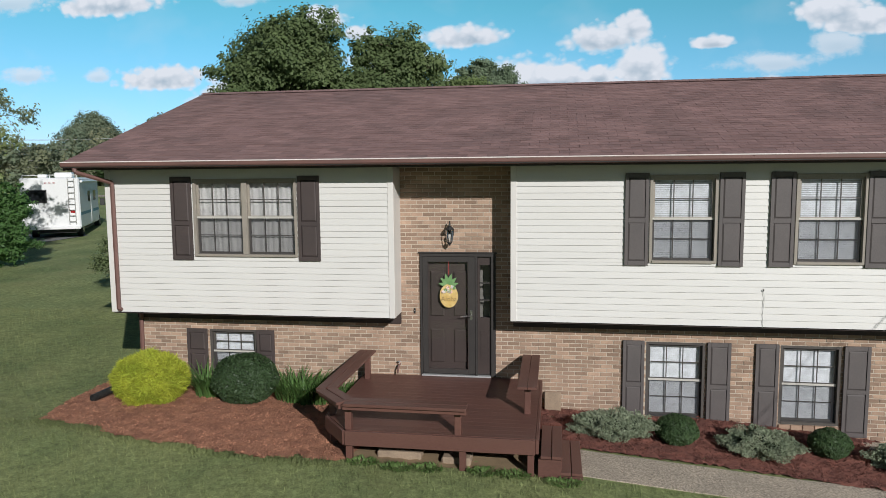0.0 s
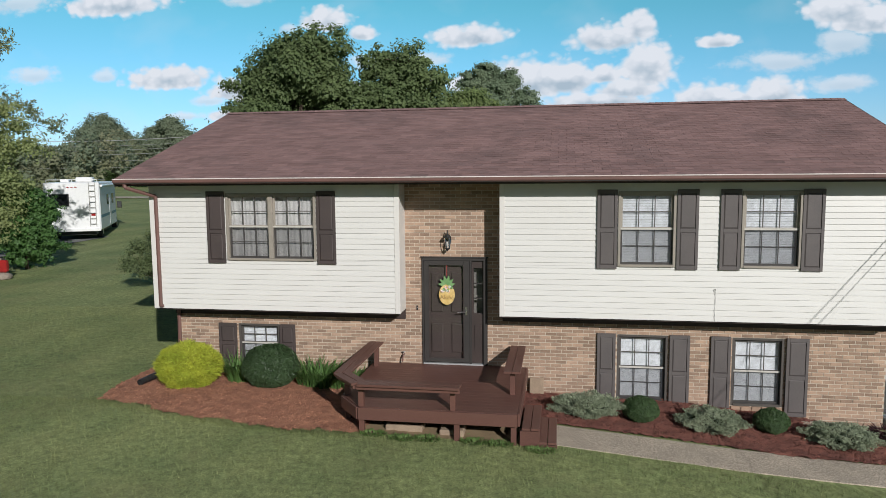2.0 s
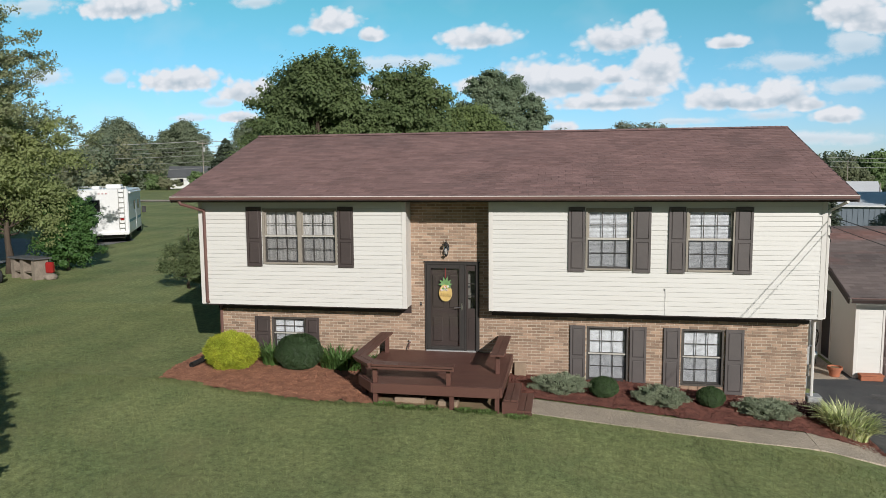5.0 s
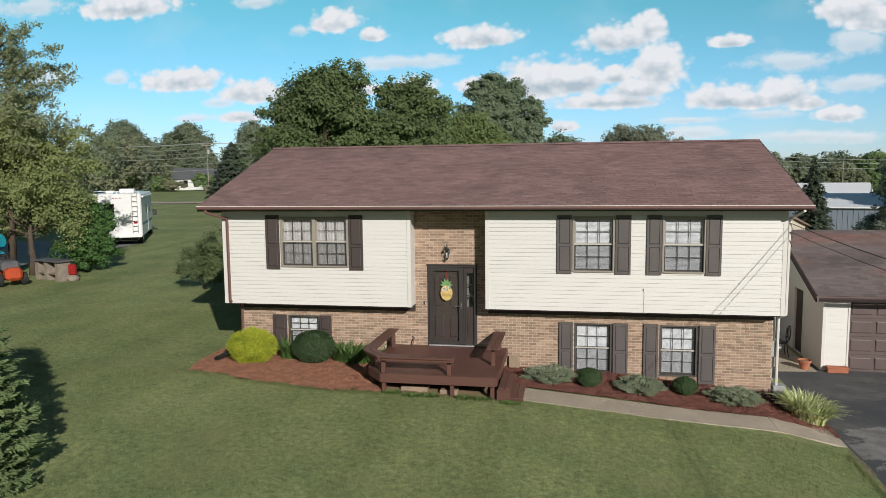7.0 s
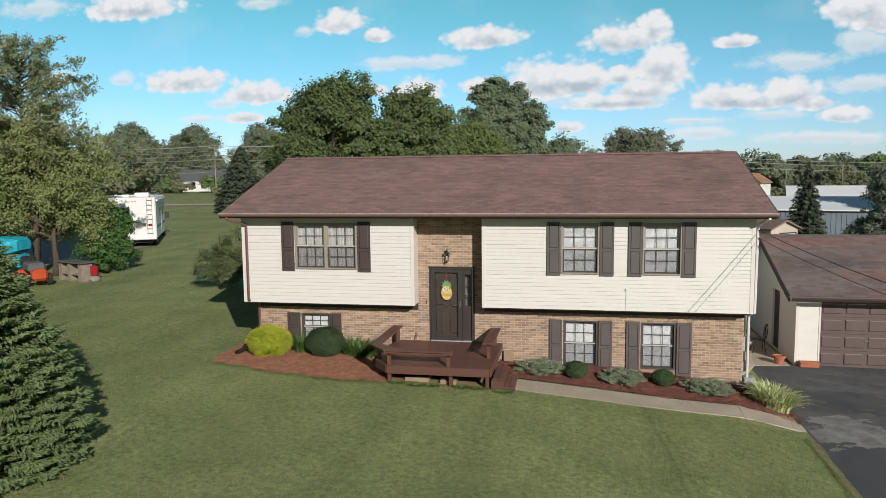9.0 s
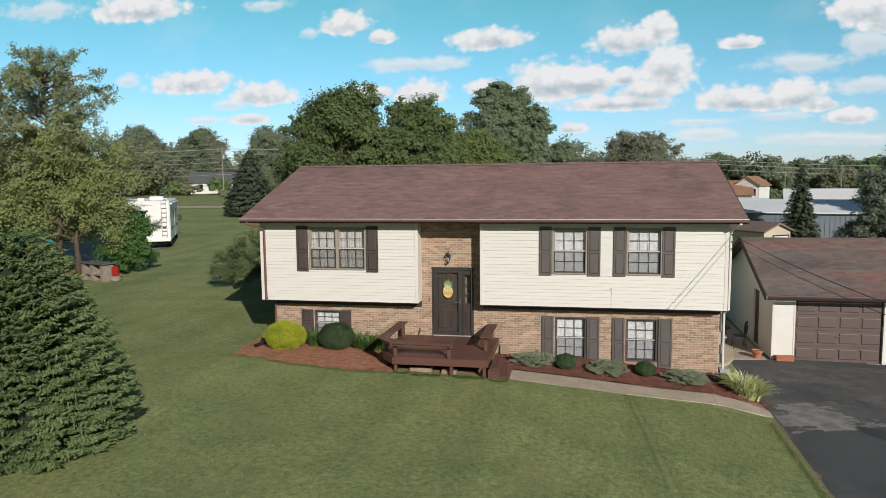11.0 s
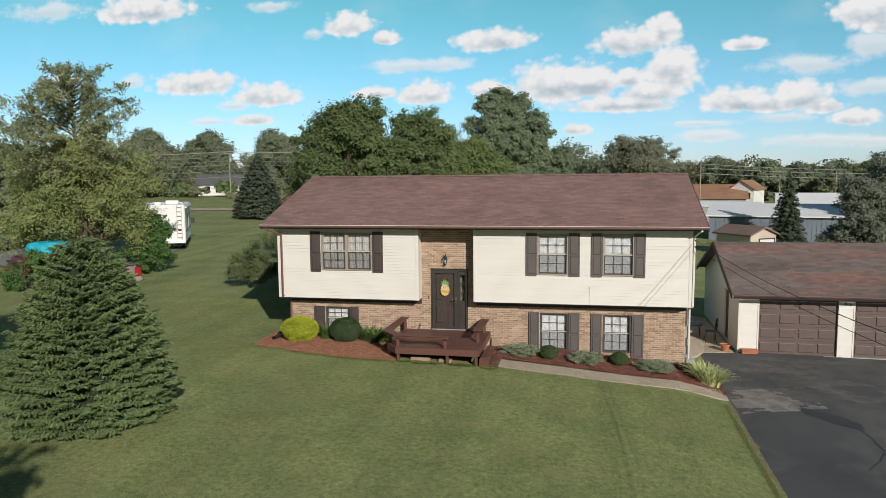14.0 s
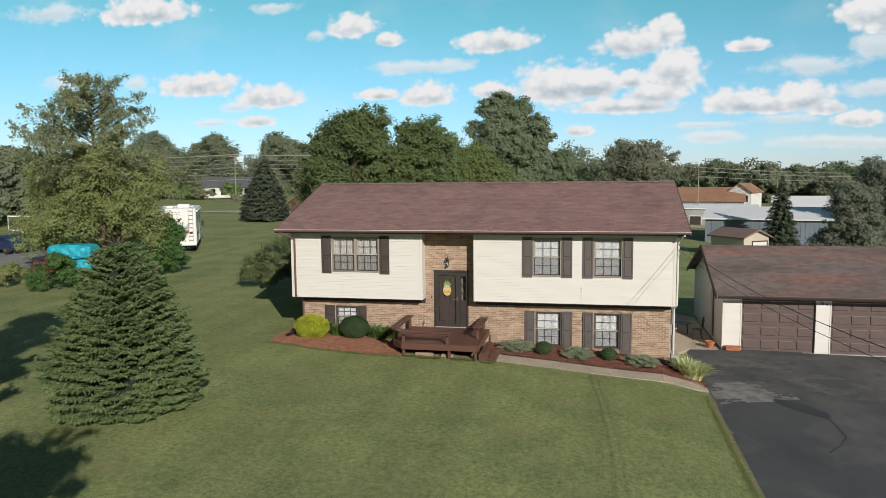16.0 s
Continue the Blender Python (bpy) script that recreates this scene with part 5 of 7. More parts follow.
def airy_tree(name, label, at, height, radius, low, material, limbs_n, twigs, tuft, size, seed, lean=0.0, aspect=0.5):
    """An open tree: steep curved limbs to a ragged pointed crown, each limb feathered with leafy twigs and sky between them."""
    x, y = at
    z = float(land(x, y))
    tr = thing(name, label, "tree")
    rng = np.random.default_rng(seed)
    bm = bmesh.new()
    tube(bm, [(x, y, z - 0.2), (x + 0.15, y, z + 0.3 * height), (x - 0.1 + lean * 0.5, y, z + 0.65 * height), (x + lean, y, z + 0.97 * height)], [0.2, 0.15, 0.08, 0.012], 9)
    part("trunk", bm, M_BARK, tr, smooth=True)
    wood = bmesh.new()
    P, D = [], []
    for i in range(limbs_n):
        t = (i + rng.uniform(0, 1)) / limbs_n
        h0 = z + height * (low + (0.93 - low) * t)
        L = radius * (1 - 0.8 * t ** 1.4) * rng.uniform(0.35, 1.08)
        a = i * 2.399 + rng.normal(0, 0.3)
        rise = rng.uniform(0.3, 0.95) * L
        out = np.array((math.cos(a), math.sin(a), 0))
        s0 = np.array((x + lean * t, y, h0))
        pts = [s0 + out * L * u + np.array((0, 0, rise * u ** 1.3 - 0.22 * L * u ** 4)) for u in (0, 0.3, 0.6, 0.85, 1.0)]
        tube(wood, [Vector(p) for p in pts], [0.035, 0.026, 0.017, 0.009, 0.004], 4, cap=False)
        for k in range(max(3, int(twigs * L / radius))):
            u = rng.uniform(0.25, 1.0) ** 0.8
            p = np.array([np.interp(u, (0, 0.3, 0.6, 0.85, 1.0), [q[j] for q in pts]) for j in range(3)])
            d = unit(out * rng.uniform(-0.1, 0.9) + rng.normal(0, 0.55, 3) + np.array((0, 0, 0.25)))
            l = rng.uniform(0.3, 0.85) * (1.15 - 0.4 * t)
            tube(wood, [Vector(p), Vector(p + d * l)], [0.009, 0.003], 3, cap=False)
            n = int(tuft * rng.uniform(0.4, 1.4))
            v = rng.uniform(0.15, 1.1, (n, 1))
            P.append(p + d * l * v + rng.normal(0, 0.10, (n, 3)) * (1.25 - 0.5 * v))
            D.append(np.tile(d * 0.3, (n, 1)))
    P, D = np.concatenate(P), np.concatenate(D)
    part("branchwork", wood, M_BARK, tr)
    link_mesh("crown", leaf_mesh("crown", P, size, size * aspect, D + rng.normal(size=P.shape) * 0.6 + np.array([0.1, -0.3, 0.55]), seed=seed, droop=0.2), material, tr)
    return tr


def ball_blobs(rng, n, rx, ry, z0, z1, r0, r1, taper=0.5):
    out = []
    for _ in range(n):
        h = rng.uniform(0, 1)
        w = math.sqrt(max(0.05, 1 - (2 * h - 1 + 0.15) ** 2)) if taper < 0 else (1 - taper * h)
        a, q = rng.uniform(0, 2 * math.pi), math.sqrt(rng.uniform(0.05, 1))
        r = rng.uniform(r0, r1)
        out.append((rx * w * q * math.cos(a), ry * w * q * math.sin(a), z0 + (z1 - z0) * h, r, r, r * 0.8))
    return out


def conifer(name, label, at, height, radius, material, whorls, per, twigs, seed, low=0.12, twig=0.16, group="", droop=0.12, full=0.95, base=None, power=0.75, aspect=0.34):
    """A conifer: whorls of drooping boughs, each set with short needled twigs."""
    x, y = at
    z = float(land(x, y)) if base is None else base
    tr = thing(name, label, "tree", group)
    rng = np.random.default_rng(seed)
    bm = bmesh.new()
    tube(bm, [(x, y, z - 0.2), (x, y, z + height * 0.5), (x, y, z + height * 0.97)], [height * 0.022, height * 0.013, 0.012], 8)
    part("trunk", bm, M_BARK, tr)
    P, A, Nn = [], [], []
    boughs = bmesh.new()
    for w in range(whorls):
        t = (w + 0.5) / whorls
        h = low * 0.3 + (1 - low * 0.3) * t
        R = radius * ((1 - t) ** power) * (1 if t > low else 0.86 + 0.14 * t / low) + 0.05
        m = max(5, int(per * (0.35 + 0.65 * (1 - t))))
        for k in range(m):
            a = 2 * math.pi * (k + rng.uniform(0, 0.9)) / m + w * 0.7
            L = R * rng.uniform(0.80, 1.08) * (1 + 0.05 * math.sin(3 * a + seed))
            n = max(4, int(twigs * (L / radius) ** 0.9))
            s = rng.uniform(0.25, 1, n) ** 0.7
            side = rng.normal(0, 0.10, n) * L * (1.1 - 0.6 * s) + rng.normal(0, 0.03, n)
            hh = z + height * h + height * rng.uniform(-0.5, 0.5) / whorls
            zz = hh - droop * L * s ** 1.5 + 0.05 * L * s ** 4 + rng.normal(0, 0.035, n) * height / 5
            px = x + L * s * math.cos(a) - side * math.sin(a)
            py = y + L * s * math.sin(a) + side * math.cos(a)
            P.append(np.stack([px, py, zz], 1))
            A.append(np.tile([math.cos(a), math.sin(a), -0.1], (n, 1)) + np.sign(side)[:, None] * np.array([[-math.sin(a), math.cos(a), 0]]) * 0.5 + rng.normal(0, 0.25, (n, 3)))
            Nn.append(np.tile([math.cos(a) * 0.35, math.sin(a) * 0.35, 1.0], (n, 1)) + rng.normal(0, 0.45, (n, 3)))
            if k % 2 == 0:
                tube(boughs, [(x, y, hh), (x + L * 0.8 * math.cos(a), y + L * 0.8 * math.sin(a), hh - droop * L * 0.7)], [0.012, 0.005], 3, cap=False)
    part("bough_frame", boughs, M_BARK, tr)
    P, A, Nn = np.concatenate(P), np.concatenate(A), np.concatenate(Nn)
    link_mesh("needle_cover", leaf_mesh("needle_cover", P, twig, twig * aspect, Nn, A, seed, droop=0.1), material, tr)
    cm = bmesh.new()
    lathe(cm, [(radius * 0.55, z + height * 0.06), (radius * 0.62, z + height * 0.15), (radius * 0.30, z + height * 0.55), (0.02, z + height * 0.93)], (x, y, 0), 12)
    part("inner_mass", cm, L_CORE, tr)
    return tr


def spruce_tree(name, label, at, height, radius, tiers, per, seed, material):
    """A dense spruce: tiers of flat boughs with upturned tips, each a fan of short needled sprays; a shade-coloured
    core darkens the gaps between the tiers.
    """
    x, y = at
    z = float(land(x, y))
    tr = thing(name, label, "tree")
    rng = np.random.default_rng(seed)
    bm = bmesh.new()
    tube(bm, [(x, y, z - 0.2), (x, y, z + height * 0.5), (x, y, z + height * 0.99)], [0.09, 0.055, 0.01], 8)
    part("trunk", bm, M_BARK, tr)
    boughs = bmesh.new()
    P, A, Nn = [], [], []
    ph = rng.uniform(0, 6.28, 3)
    for w in range(tiers):
        t = (w + 0.35) / tiers
        for k in range(max(6, int(per * (1 - t) ** 0.45))):
            a = 2 * math.pi * rng.uniform(0, 1)
            tt = min(0.995, max(0.01, t + rng.normal(0, 0.4) / tiers))
            lump = 1 + 0.07 * math.sin(2 * a + ph[0] + 5 * tt) + 0.05 * math.sin(5 * a + ph[1] + 11 * tt)
            L = (radius * (1 - tt) ** 0.55 * (0.78 + 0.26 * min(1, tt / 0.24)) * lump + 0.03) * rng.uniform(0.78, 1.06)
            o, sd = np.array((math.cos(a), math.sin(a), 0)), np.array((-math.sin(a), math.cos(a), 0))
            root = np.array((x, y, z + 0.10 + (height - 0.18) * tt))
            dip = -0.10 * L * (1 - tt) + 0.35 * L * tt
            def at_(u):
                return root + o * L * u + np.array((0, 0, dip * u + 0.10 * L * u ** 3))
            tube(boughs, [Vector(at_(0)), Vector(at_(0.5)), Vector(at_(0.97))], [0.012, 0.008, 0.004], 3, cap=False)
            n = max(4, int(L / 0.085))
            for u in np.linspace(max(0.3, 1 - 1.1 / max(L, 0.3)), 1.0, n):
                base = at_(u)
                for side in (-1, 1):
                    l = (0.10 + 0.30 * L * (1.04 - u)) * rng.uniform(0.6, 1.15)
                    d = unit(o * rng.uniform(0.7, 1.1) + sd * side * rng.uniform(0.4, 1.0) + np.array((0, 0, rng.uniform(-0.05, 0.35))))
                    m = max(2, int(l / 0.09))
                    v = (np.arange(m) + 0.6) / m
                    c = base + d * l * v[:, None] + rng.normal(0, 0.012, (m, 3))
                    for spin in (-0.5, 0.5):
                        P.append(c)
                        A.append(np.tile(d, (m, 1)) + rng.normal(0, 0.18, (m, 3)))
                        Nn.append(np.tile(np.array((0, 0, 1.0)) + sd * spin + o * 0.2, (m, 1)) + rng.normal(0, 0.25, (m, 3)))
    part("bough_frame", boughs, M_BARK, tr)
    P, A, Nn = np.concatenate(P), np.concatenate(A), np.concatenate(Nn)
    link_mesh("needle_cover", leaf_mesh("needle_cover", P, 0.14, 0.042, Nn, A, seed), material, tr)
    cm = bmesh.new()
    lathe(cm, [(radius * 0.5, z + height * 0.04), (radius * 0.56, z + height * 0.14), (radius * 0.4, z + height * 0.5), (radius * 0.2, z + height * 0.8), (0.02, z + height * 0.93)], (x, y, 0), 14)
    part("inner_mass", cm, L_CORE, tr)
    return tr


def plant_trees():
    R = np.random.default_rng
    spruce_tree("spruce", "grey-green young spruce, full to the ground, on the lawn", (-8.86, -9.35), 4.4, 2.0, 27, 66, 41, L_SPRUCE)
    # maples close behind the house
    tree("shade_tree", "broad dark green maple with a ragged crown behind the house", (-11.0, 15.6), 10.4, 0.32, ball_blobs(R(51), 44, 2.7, 2.4, 2.6, 8.6, 1.15, 1.8, -1) + [(-2.2, 0, 7.6, 1.1, 1.1, 0.9), (-2.7, 0.5, 6.4, 0.9, 0.9, 0.7), (0.3, -0.6, 9.0, 1.2, 1.1, 0.9), (1.4, -0.2, 9.2, 1.2, 1.1, 0.9), (-0.8, 0, 8.7, 1.1, 1.1, 0.9)], L_MAPLE, 26, 84, 0.16, 51, spread=0.19, ragged=0.15)
    tree("shade_tree", "dense dark green maple behind the house", (-6.7, 16.4), 9.9, 0.28, ball_blobs(R(52), 46, 2.3, 2.2, 2.0, 8.2, 1.15, 1.8, -1) + [(0.2, 0, 8.7, 1.1, 1.1, 0.9), (-1.0, 0, 8.5, 1.0, 1.0, 0.8), (1.2, 0.2, 8.0, 1.0, 1.0, 0.8)], L_MAPLE, 26, 84, 0.16, 52, spread=0.19, ragged=0.15)
    tree("shade_tree", "brighter green low maple beside the tall trees behind the house", (-4.3, 19.5), 8.4, 0.2, ball_blobs(R(64), 30, 1.9, 1.6, 1.4, 7.4, 0.9, 1.4, -1), L_YOUNG, 24, 84, 0.15, 64)
    tree("tall_tree", "tall airy grey-green tree far behind the house", (-9.4, 88), 19.0, 0.45, ball_blobs(R(53), 46, 5.2, 4.0, 3.0, 14.5, 1.9, 2.9, -1) + [(-3.2, 0, 15.6, 2.2, 2.0, 1.7), (-1.0, 0, 16.6, 2.1, 2.0, 1.5), (1.6, 0, 15.6, 2.2, 2.0, 1.7), (4.6, 0, 13.0, 2.2, 2.0, 1.7), (5.6, 0, 10.8, 1.8, 1.8, 1.6), (-5.2, 0, 12.4, 1.9, 1.8, 1.5)], L_ASH, 14, 80, 0.36, 53, spread=0.19)
    tree("tall_tree", "small airy tree far behind the house", (-1.2, 90), 9.6, 0.25, ball_blobs(R(54), 16, 2.2, 2.0, 3.0, 8.6, 1.1, 1.8, -1), L_ASH, 14, 80, 0.36, 54)
    tree("round_tree", "dull bronze-green spreading tree far behind the house", (11.3, 92), 13.0, 0.4, ball_blobs(R(55), 44, 4.9, 4.0, 2.5, 10.6, 1.5, 2.3, 0.2) + [(-4.8, 0, 8.6, 1.4, 1.3, 1.0), (4.6, 0, 9.0, 1.3, 1.2, 1.0), (0.6, 0, 10.8, 1.5, 1.4, 1.0)], L_PLUM, 10, 46, 0.34, 55, spread=0.27, ragged=0.3)
    airy_tree("yellowing_tree", "tall airy grey-green tree with an open twiggy top", (-25.6, 11.9), 12.4, 5.0, 0.36, L_HAZEL, 120, 24, 34, 0.15, 56, lean=-0.3)
    tree("yellowing_tree", "spreading olive tree with yellowing leaves beside the camper", (-24.6, 12.0), 7.0, 0.16, [(a - 1.0, b, c, d, e, f) for a, b, c, d, e, f in ball_blobs(R(66), 58, 3.9, 2.2, 2.0, 7.4, 0.75, 1.2, 0.3)] + [(2.4, 0, 6.2, 0.9, 0.9, 0.7), (3.0, 0.3, 5.0, 0.9, 0.9, 0.7), (2.2, 0, 3.6, 0.9, 0.9, 0.8)], L_OLIVE, 22, 66, 0.14, 66, spread=0.27, fork=0.2, limb_step=4, ragged=0.2)
    tree("yellowing_tree", "airy tree with olive leaves and open twigs", (-31.0, 15.5), 7.6, 0.2, ball_blobs(R(57), 34, 3.4, 3.0, 1.4, 6.6, 0.9, 1.4, 0.4), L_OLIVE, 18, 70, 0.14, 57, spread=0.27)
    tree("shrub_tree", "dense dark green shrub beside the camper", (-22.5, 13.2), 3.7, 0.08, ball_blobs(R(58), 24, 1.3, 1.2, 0.4, 3.2, 0.55, 0.85, 0.5), L_SHRUB, 44, 90, 0.12, 58, fork=0.1, ragged=0.2)
    tree("lawn_shrub", "loose rounded green shrub beside the house", (-14.1, 9.3), 3.0, 0.06, ball_blobs(R(59), 22, 0.95, 0.9, 0.5, 2.0, 0.4, 0.65, 0.2), L_PRIVET, 40, 80, 0.085, 59, fork=0.1, ragged=0.2)
    tree("lawn_shrub", "loose rounded green shrub beside the house", (-12.5, 10.3), 3.4, 0.06, ball_blobs(R(60), 18, 1.0, 1.0, 0.5, 2.6, 0.45, 0.7, 0.2), L_PRIVET, 40, 80, 0.085, 60, fork=0.1, ragged=0.2)
    conifer("fir", "dark dense fir beside the neighbour's field", (-34.9, 53.5), 7.4, 3.3, L_DARKFIR, 30, 26, 60, 42, 0.2, 0.42)
    conifer("fir", "dark slim fir behind the garage", (20.2, 44.0), 7.4, 2.05, L_DARKFIR, 26, 22, 50, 43, 0.1, 0.3, base=-1.2, power=0.85)
    tree("dusky_tree", "dark dusky rounded tree behind the garage", (22.2, 33.0), 6.4, 0.25, ball_blobs(R(61), 56, 2.2, 2.2, 0.4, 5.9, 0.8, 1.3, 0.45), L_DUSK, 22, 80, 0.17, 61, base=-0.9, ragged=0.2)
    tree("dusky_tree", "tall dusky tree behind the garage", (29.8, 46.0), 8.4, 0.25, ball_blobs(R(65), 56, 2.9, 2.5, 0.4, 7.6, 0.95, 1.5, 0.4), L_DUSK, 22, 80, 0.2, 65, base=-0.9, ragged=0.2)
    for k, (x, y, h, w, mat, txt) in enumerate(((-90.5, 140, 16.2, 7.8, L_FAR, "rounded green tree behind the farmhouse"), (-107, 140, 16.0, 8.6, L_FAR, "rounded green tree beyond the field"), (-72, 140, 15.6, 7.6, L_FAR, "rounded green tree behind the dark fir"), (-98, 136, 10.5, 6.0, L_FAR2, "low olive tree beyond the field"),
                                               (-122, 127, 9.0, 5.0, L_FAR2, "rounded olive tree beyond the field"), (-62.5, 45, 9.2, 4.6, L_FAR, "dark green tree beyond the parked car"), (-71, 52, 9.6, 5.0, L_FAR, "dark green tree beyond the gravel"), (61.5, 139, 9.6, 4.6, L_LIME, "bright green rounded tree behind the warehouse"), (49, 145, 9.4, 5.0, L_FAR, "rounded tree behind the warehouse"), (33, 150, 9.6, 5.6, L_FAR, "dark green rounded tree behind the warehouse"), (40.5, 140, 8.6, 5.0, L_FAR, "dark green rounded tree behind the barns"), (54, 136, 6.4, 4.4, L_FAR2, "olive rounded tree behind the barns"))):
        tree("field_tree", txt, (x, y), h, 0.3, ball_blobs(R(81 + k), 34, w * 0.9, w * 0.7, 0.08 * h, 0.84 * h, 0.28 * w, 0.42 * w, -1), mat, 8, 60, 0.5, 81 + k, group="trees beyond the fields", spread=0.24)
    for k, (x, y, h) in enumerate(((-70.5, 112, 3.6), (-76, 110, 2.6), (-80.5, 112, 3.4), (-84.5, 114, 5.2), (-88, 112, 3.6), (-64.2, 104, 1.6))):
        tree("hedge_shrub", "rough green and brown bush along the lane", (x, y), h, 0.08, ball_blobs(R(120 + k), 9, 0.55 * h + 0.6, 1.4, 0.2 * h, 0.75 * h, 0.22 * h + 0.3, 0.32 * h + 0.3, 0.3), L_FAR2 if k % 2 else L_LIME, 7, 60, 0.36, 120 + k, group="bushes along the lane")
    # trees whose shadows reach the lawn
    tree("yard_tree", "leafy tree at the west edge of the front lawn", (-8.9, -17.4), 10.0, 0.2, ball_blobs(R(62), 16, 2.0, 2.0, 4.6, 9.0, 0.9, 1.3, -1), L_MAPLE, 9, 60, 0.26, 62)
    tree("yard_tree", "leafy tree near the street", (-2.4, -25.0), 8.6, 0.18, ball_blobs(R(63), 10, 1.5, 1.5, 4.6, 7.8, 0.8, 1.1, -1), L_MAPLE, 9, 60, 0.26, 63)


plant_trees()


def woods():
    """Far belts of woodland round the fields, one mass of leaf clumps."""
    rng = np.random.default_rng(71)
    for name, material, seed, part_of in (("woodland", L_FAR, 1, 0.65), ("woodland", L_FAR2, 2, 0.35)):
        P, D = [], []
        rng = np.random.default_rng(70 + seed)
        count = int(520 * part_of)
        for k in range(count):
            ahead = k % 4 != 0
            a = rng.uniform(-1.05, 0.62) if ahead else rng.uniform(0.62, 2 * math.pi - 1.05)
            d = rng.uniform(155, 235) if a < -0.05 else rng.uniform(165, 290)
            x, y = 2 + d * math.sin(a), -20 + d * math.cos(a)
            if ahead and -0.58 < a < -0.40 and d < 195:
                continue
            h = rng.uniform(7.0, 10.0) if -1.0 < a < -0.61 else rng.uniform(9.5, 14.0) if a < 0 else rng.uniform(7.5, 11.5)
            z = float(land(x, y)) - (0.5 if a < 0 else 1.5)
            for _ in range(int(rng.integers(13, 18)) if ahead else 6):
                t = rng.uniform(0, 1)
                w = (0.5 if a > -0.61 else 1.0) * h * math.sqrt(max(0.08, 1 - (1.5 * t - 0.5) ** 2))
                b = rng.uniform(0, 2 * math.pi)
                c = np.array((x + w * math.cos(b), y + w * math.sin(b), z + 0.06 * h + 0.86 * h * t))
                m = 80 if ahead else 14
                g = np.clip(rng.normal(size=(m, 3)), -1.5, 1.5) * h * 0.075
                P.append(c + g)
                D.append(g / (h * 0.075) * 0.4 + np.array((math.cos(b), math.sin(b), 0.4)) * 0.5)
        P, D = np.concatenate(P), np.concatenate(D)
        ob = link_mesh(name, leaf_mesh(name, P, 0.68, 0.44, D + rng.normal(size=P.shape) * 0.5 + np.array([0, -0.1, 0.4]), seed=seed), material)
        tagged(ob, "belt of mixed green and yellowing trees along the horizon", "woods", kind="stuff")


woods()


# ---- things at the house ----
def text_mesh(name, words, size, m, material, parent):
    cu = bpy.data.curves.new(name, "FONT")
    cu.body, cu.size, cu.extrude, cu.align_x = words, size, 0.0015, "CENTER"
    tmp = bpy.data.objects.new(name, cu)
    me = bpy.data.meshes.new_from_object(tmp)
    me.transform(m)
    bpy.data.objects.remove(tmp)
    return link_mesh(name, me, material, parent)


M_PINE = surface("painted yellow wood", (0.62, 0.41, 0.12), (0.72, 0.56, 0.25), 9, 0.6, 60)
M_PINELEAF = surface("painted green wood", (0.14, 0.29, 0.10), (0.22, 0.38, 0.16), 9, 0.6, 60)
M_PINK = surface("pink silk petal", (0.62, 0.38, 0.36), (0.72, 0.60, 0.55), 20, 0.8, 60, island=0.3)
M_INK = surface("dark paint", (0.30, 0.19, 0.08), (0.24, 0.15, 0.06), 9, 0.7, 60)
M_RED = surface("red ribbon", (0.35, 0.05, 0.04), (0.28, 0.04, 0.035), 9, 0.7, 60)


def pineapple_sign():
    s = thing("door_sign", "painted wooden pineapple sign with flowers, hung on the door", "sign")
    cx, y, z = -2.205, -0.034, 2.14
    n = 28
    body = prism([(cx + 0.155 * math.cos(2 * math.pi * k / n), z + 0.20 * math.sin(2 * math.pi * k / n)) for k in range(n)], y - 0.012, y, "y")
    part("board", body, M_PINE, s)
    for k, (a, le) in enumerate(((-1.15, 0.17), (-0.7, 0.2), (-0.25, 0.21), (0.2, 0.21), (0.65, 0.2), (1.1, 0.17))):
        d = Vector((math.sin(a), math.cos(a)))
        p = Vector((cx, z + 0.185))
        e = p + d * le + Vector((0.02 * math.sin(a), -0.05 * abs(math.sin(a))))
        q = Vector((-d.y, d.x)) * 0.032
        m = p.lerp(e, 0.55)
        part("leaf", prism([(p.x, p.y), (m.x + q.x, m.y + q.y), (e.x, e.y), (m.x - q.x, m.y - q.y)], y - 0.010 - 0.001 * k, y - 0.002 - 0.001 * k, "y"), M_PINELEAF, s)
    rng = random.Random(4)
    for k in range(9):
        bm = bmesh.new()
        px, pz = cx - 0.09 + 0.022 * k + rng.uniform(-0.01, 0.01), z + 0.10 + rng.uniform(-0.04, 0.06)
        for j in range(5):
            a = j * 1.256 + k
            bmesh.ops.create_icosphere(bm, subdivisions=1, radius=0.015, matrix=Matrix.Translation((px + 0.018 * math.cos(a), y - 0.022, pz + 0.018 * math.sin(a))))
        part("flower", bm, (M_PINK, M_WHITE, M_PINELEAF)[k % 3], s)
    text_mesh("lettering", "Aloha", 0.115, Matrix.Translation((cx, y - 0.0135, z - 0.09)) @ Matrix.Rotation(math.pi / 2, 4, "X"), M_INK, s)
    part("ribbon", boxes((cx - 0.006, cx + 0.006, y - 0.004, y, z + 0.36, 2.72)), M_RED, s)


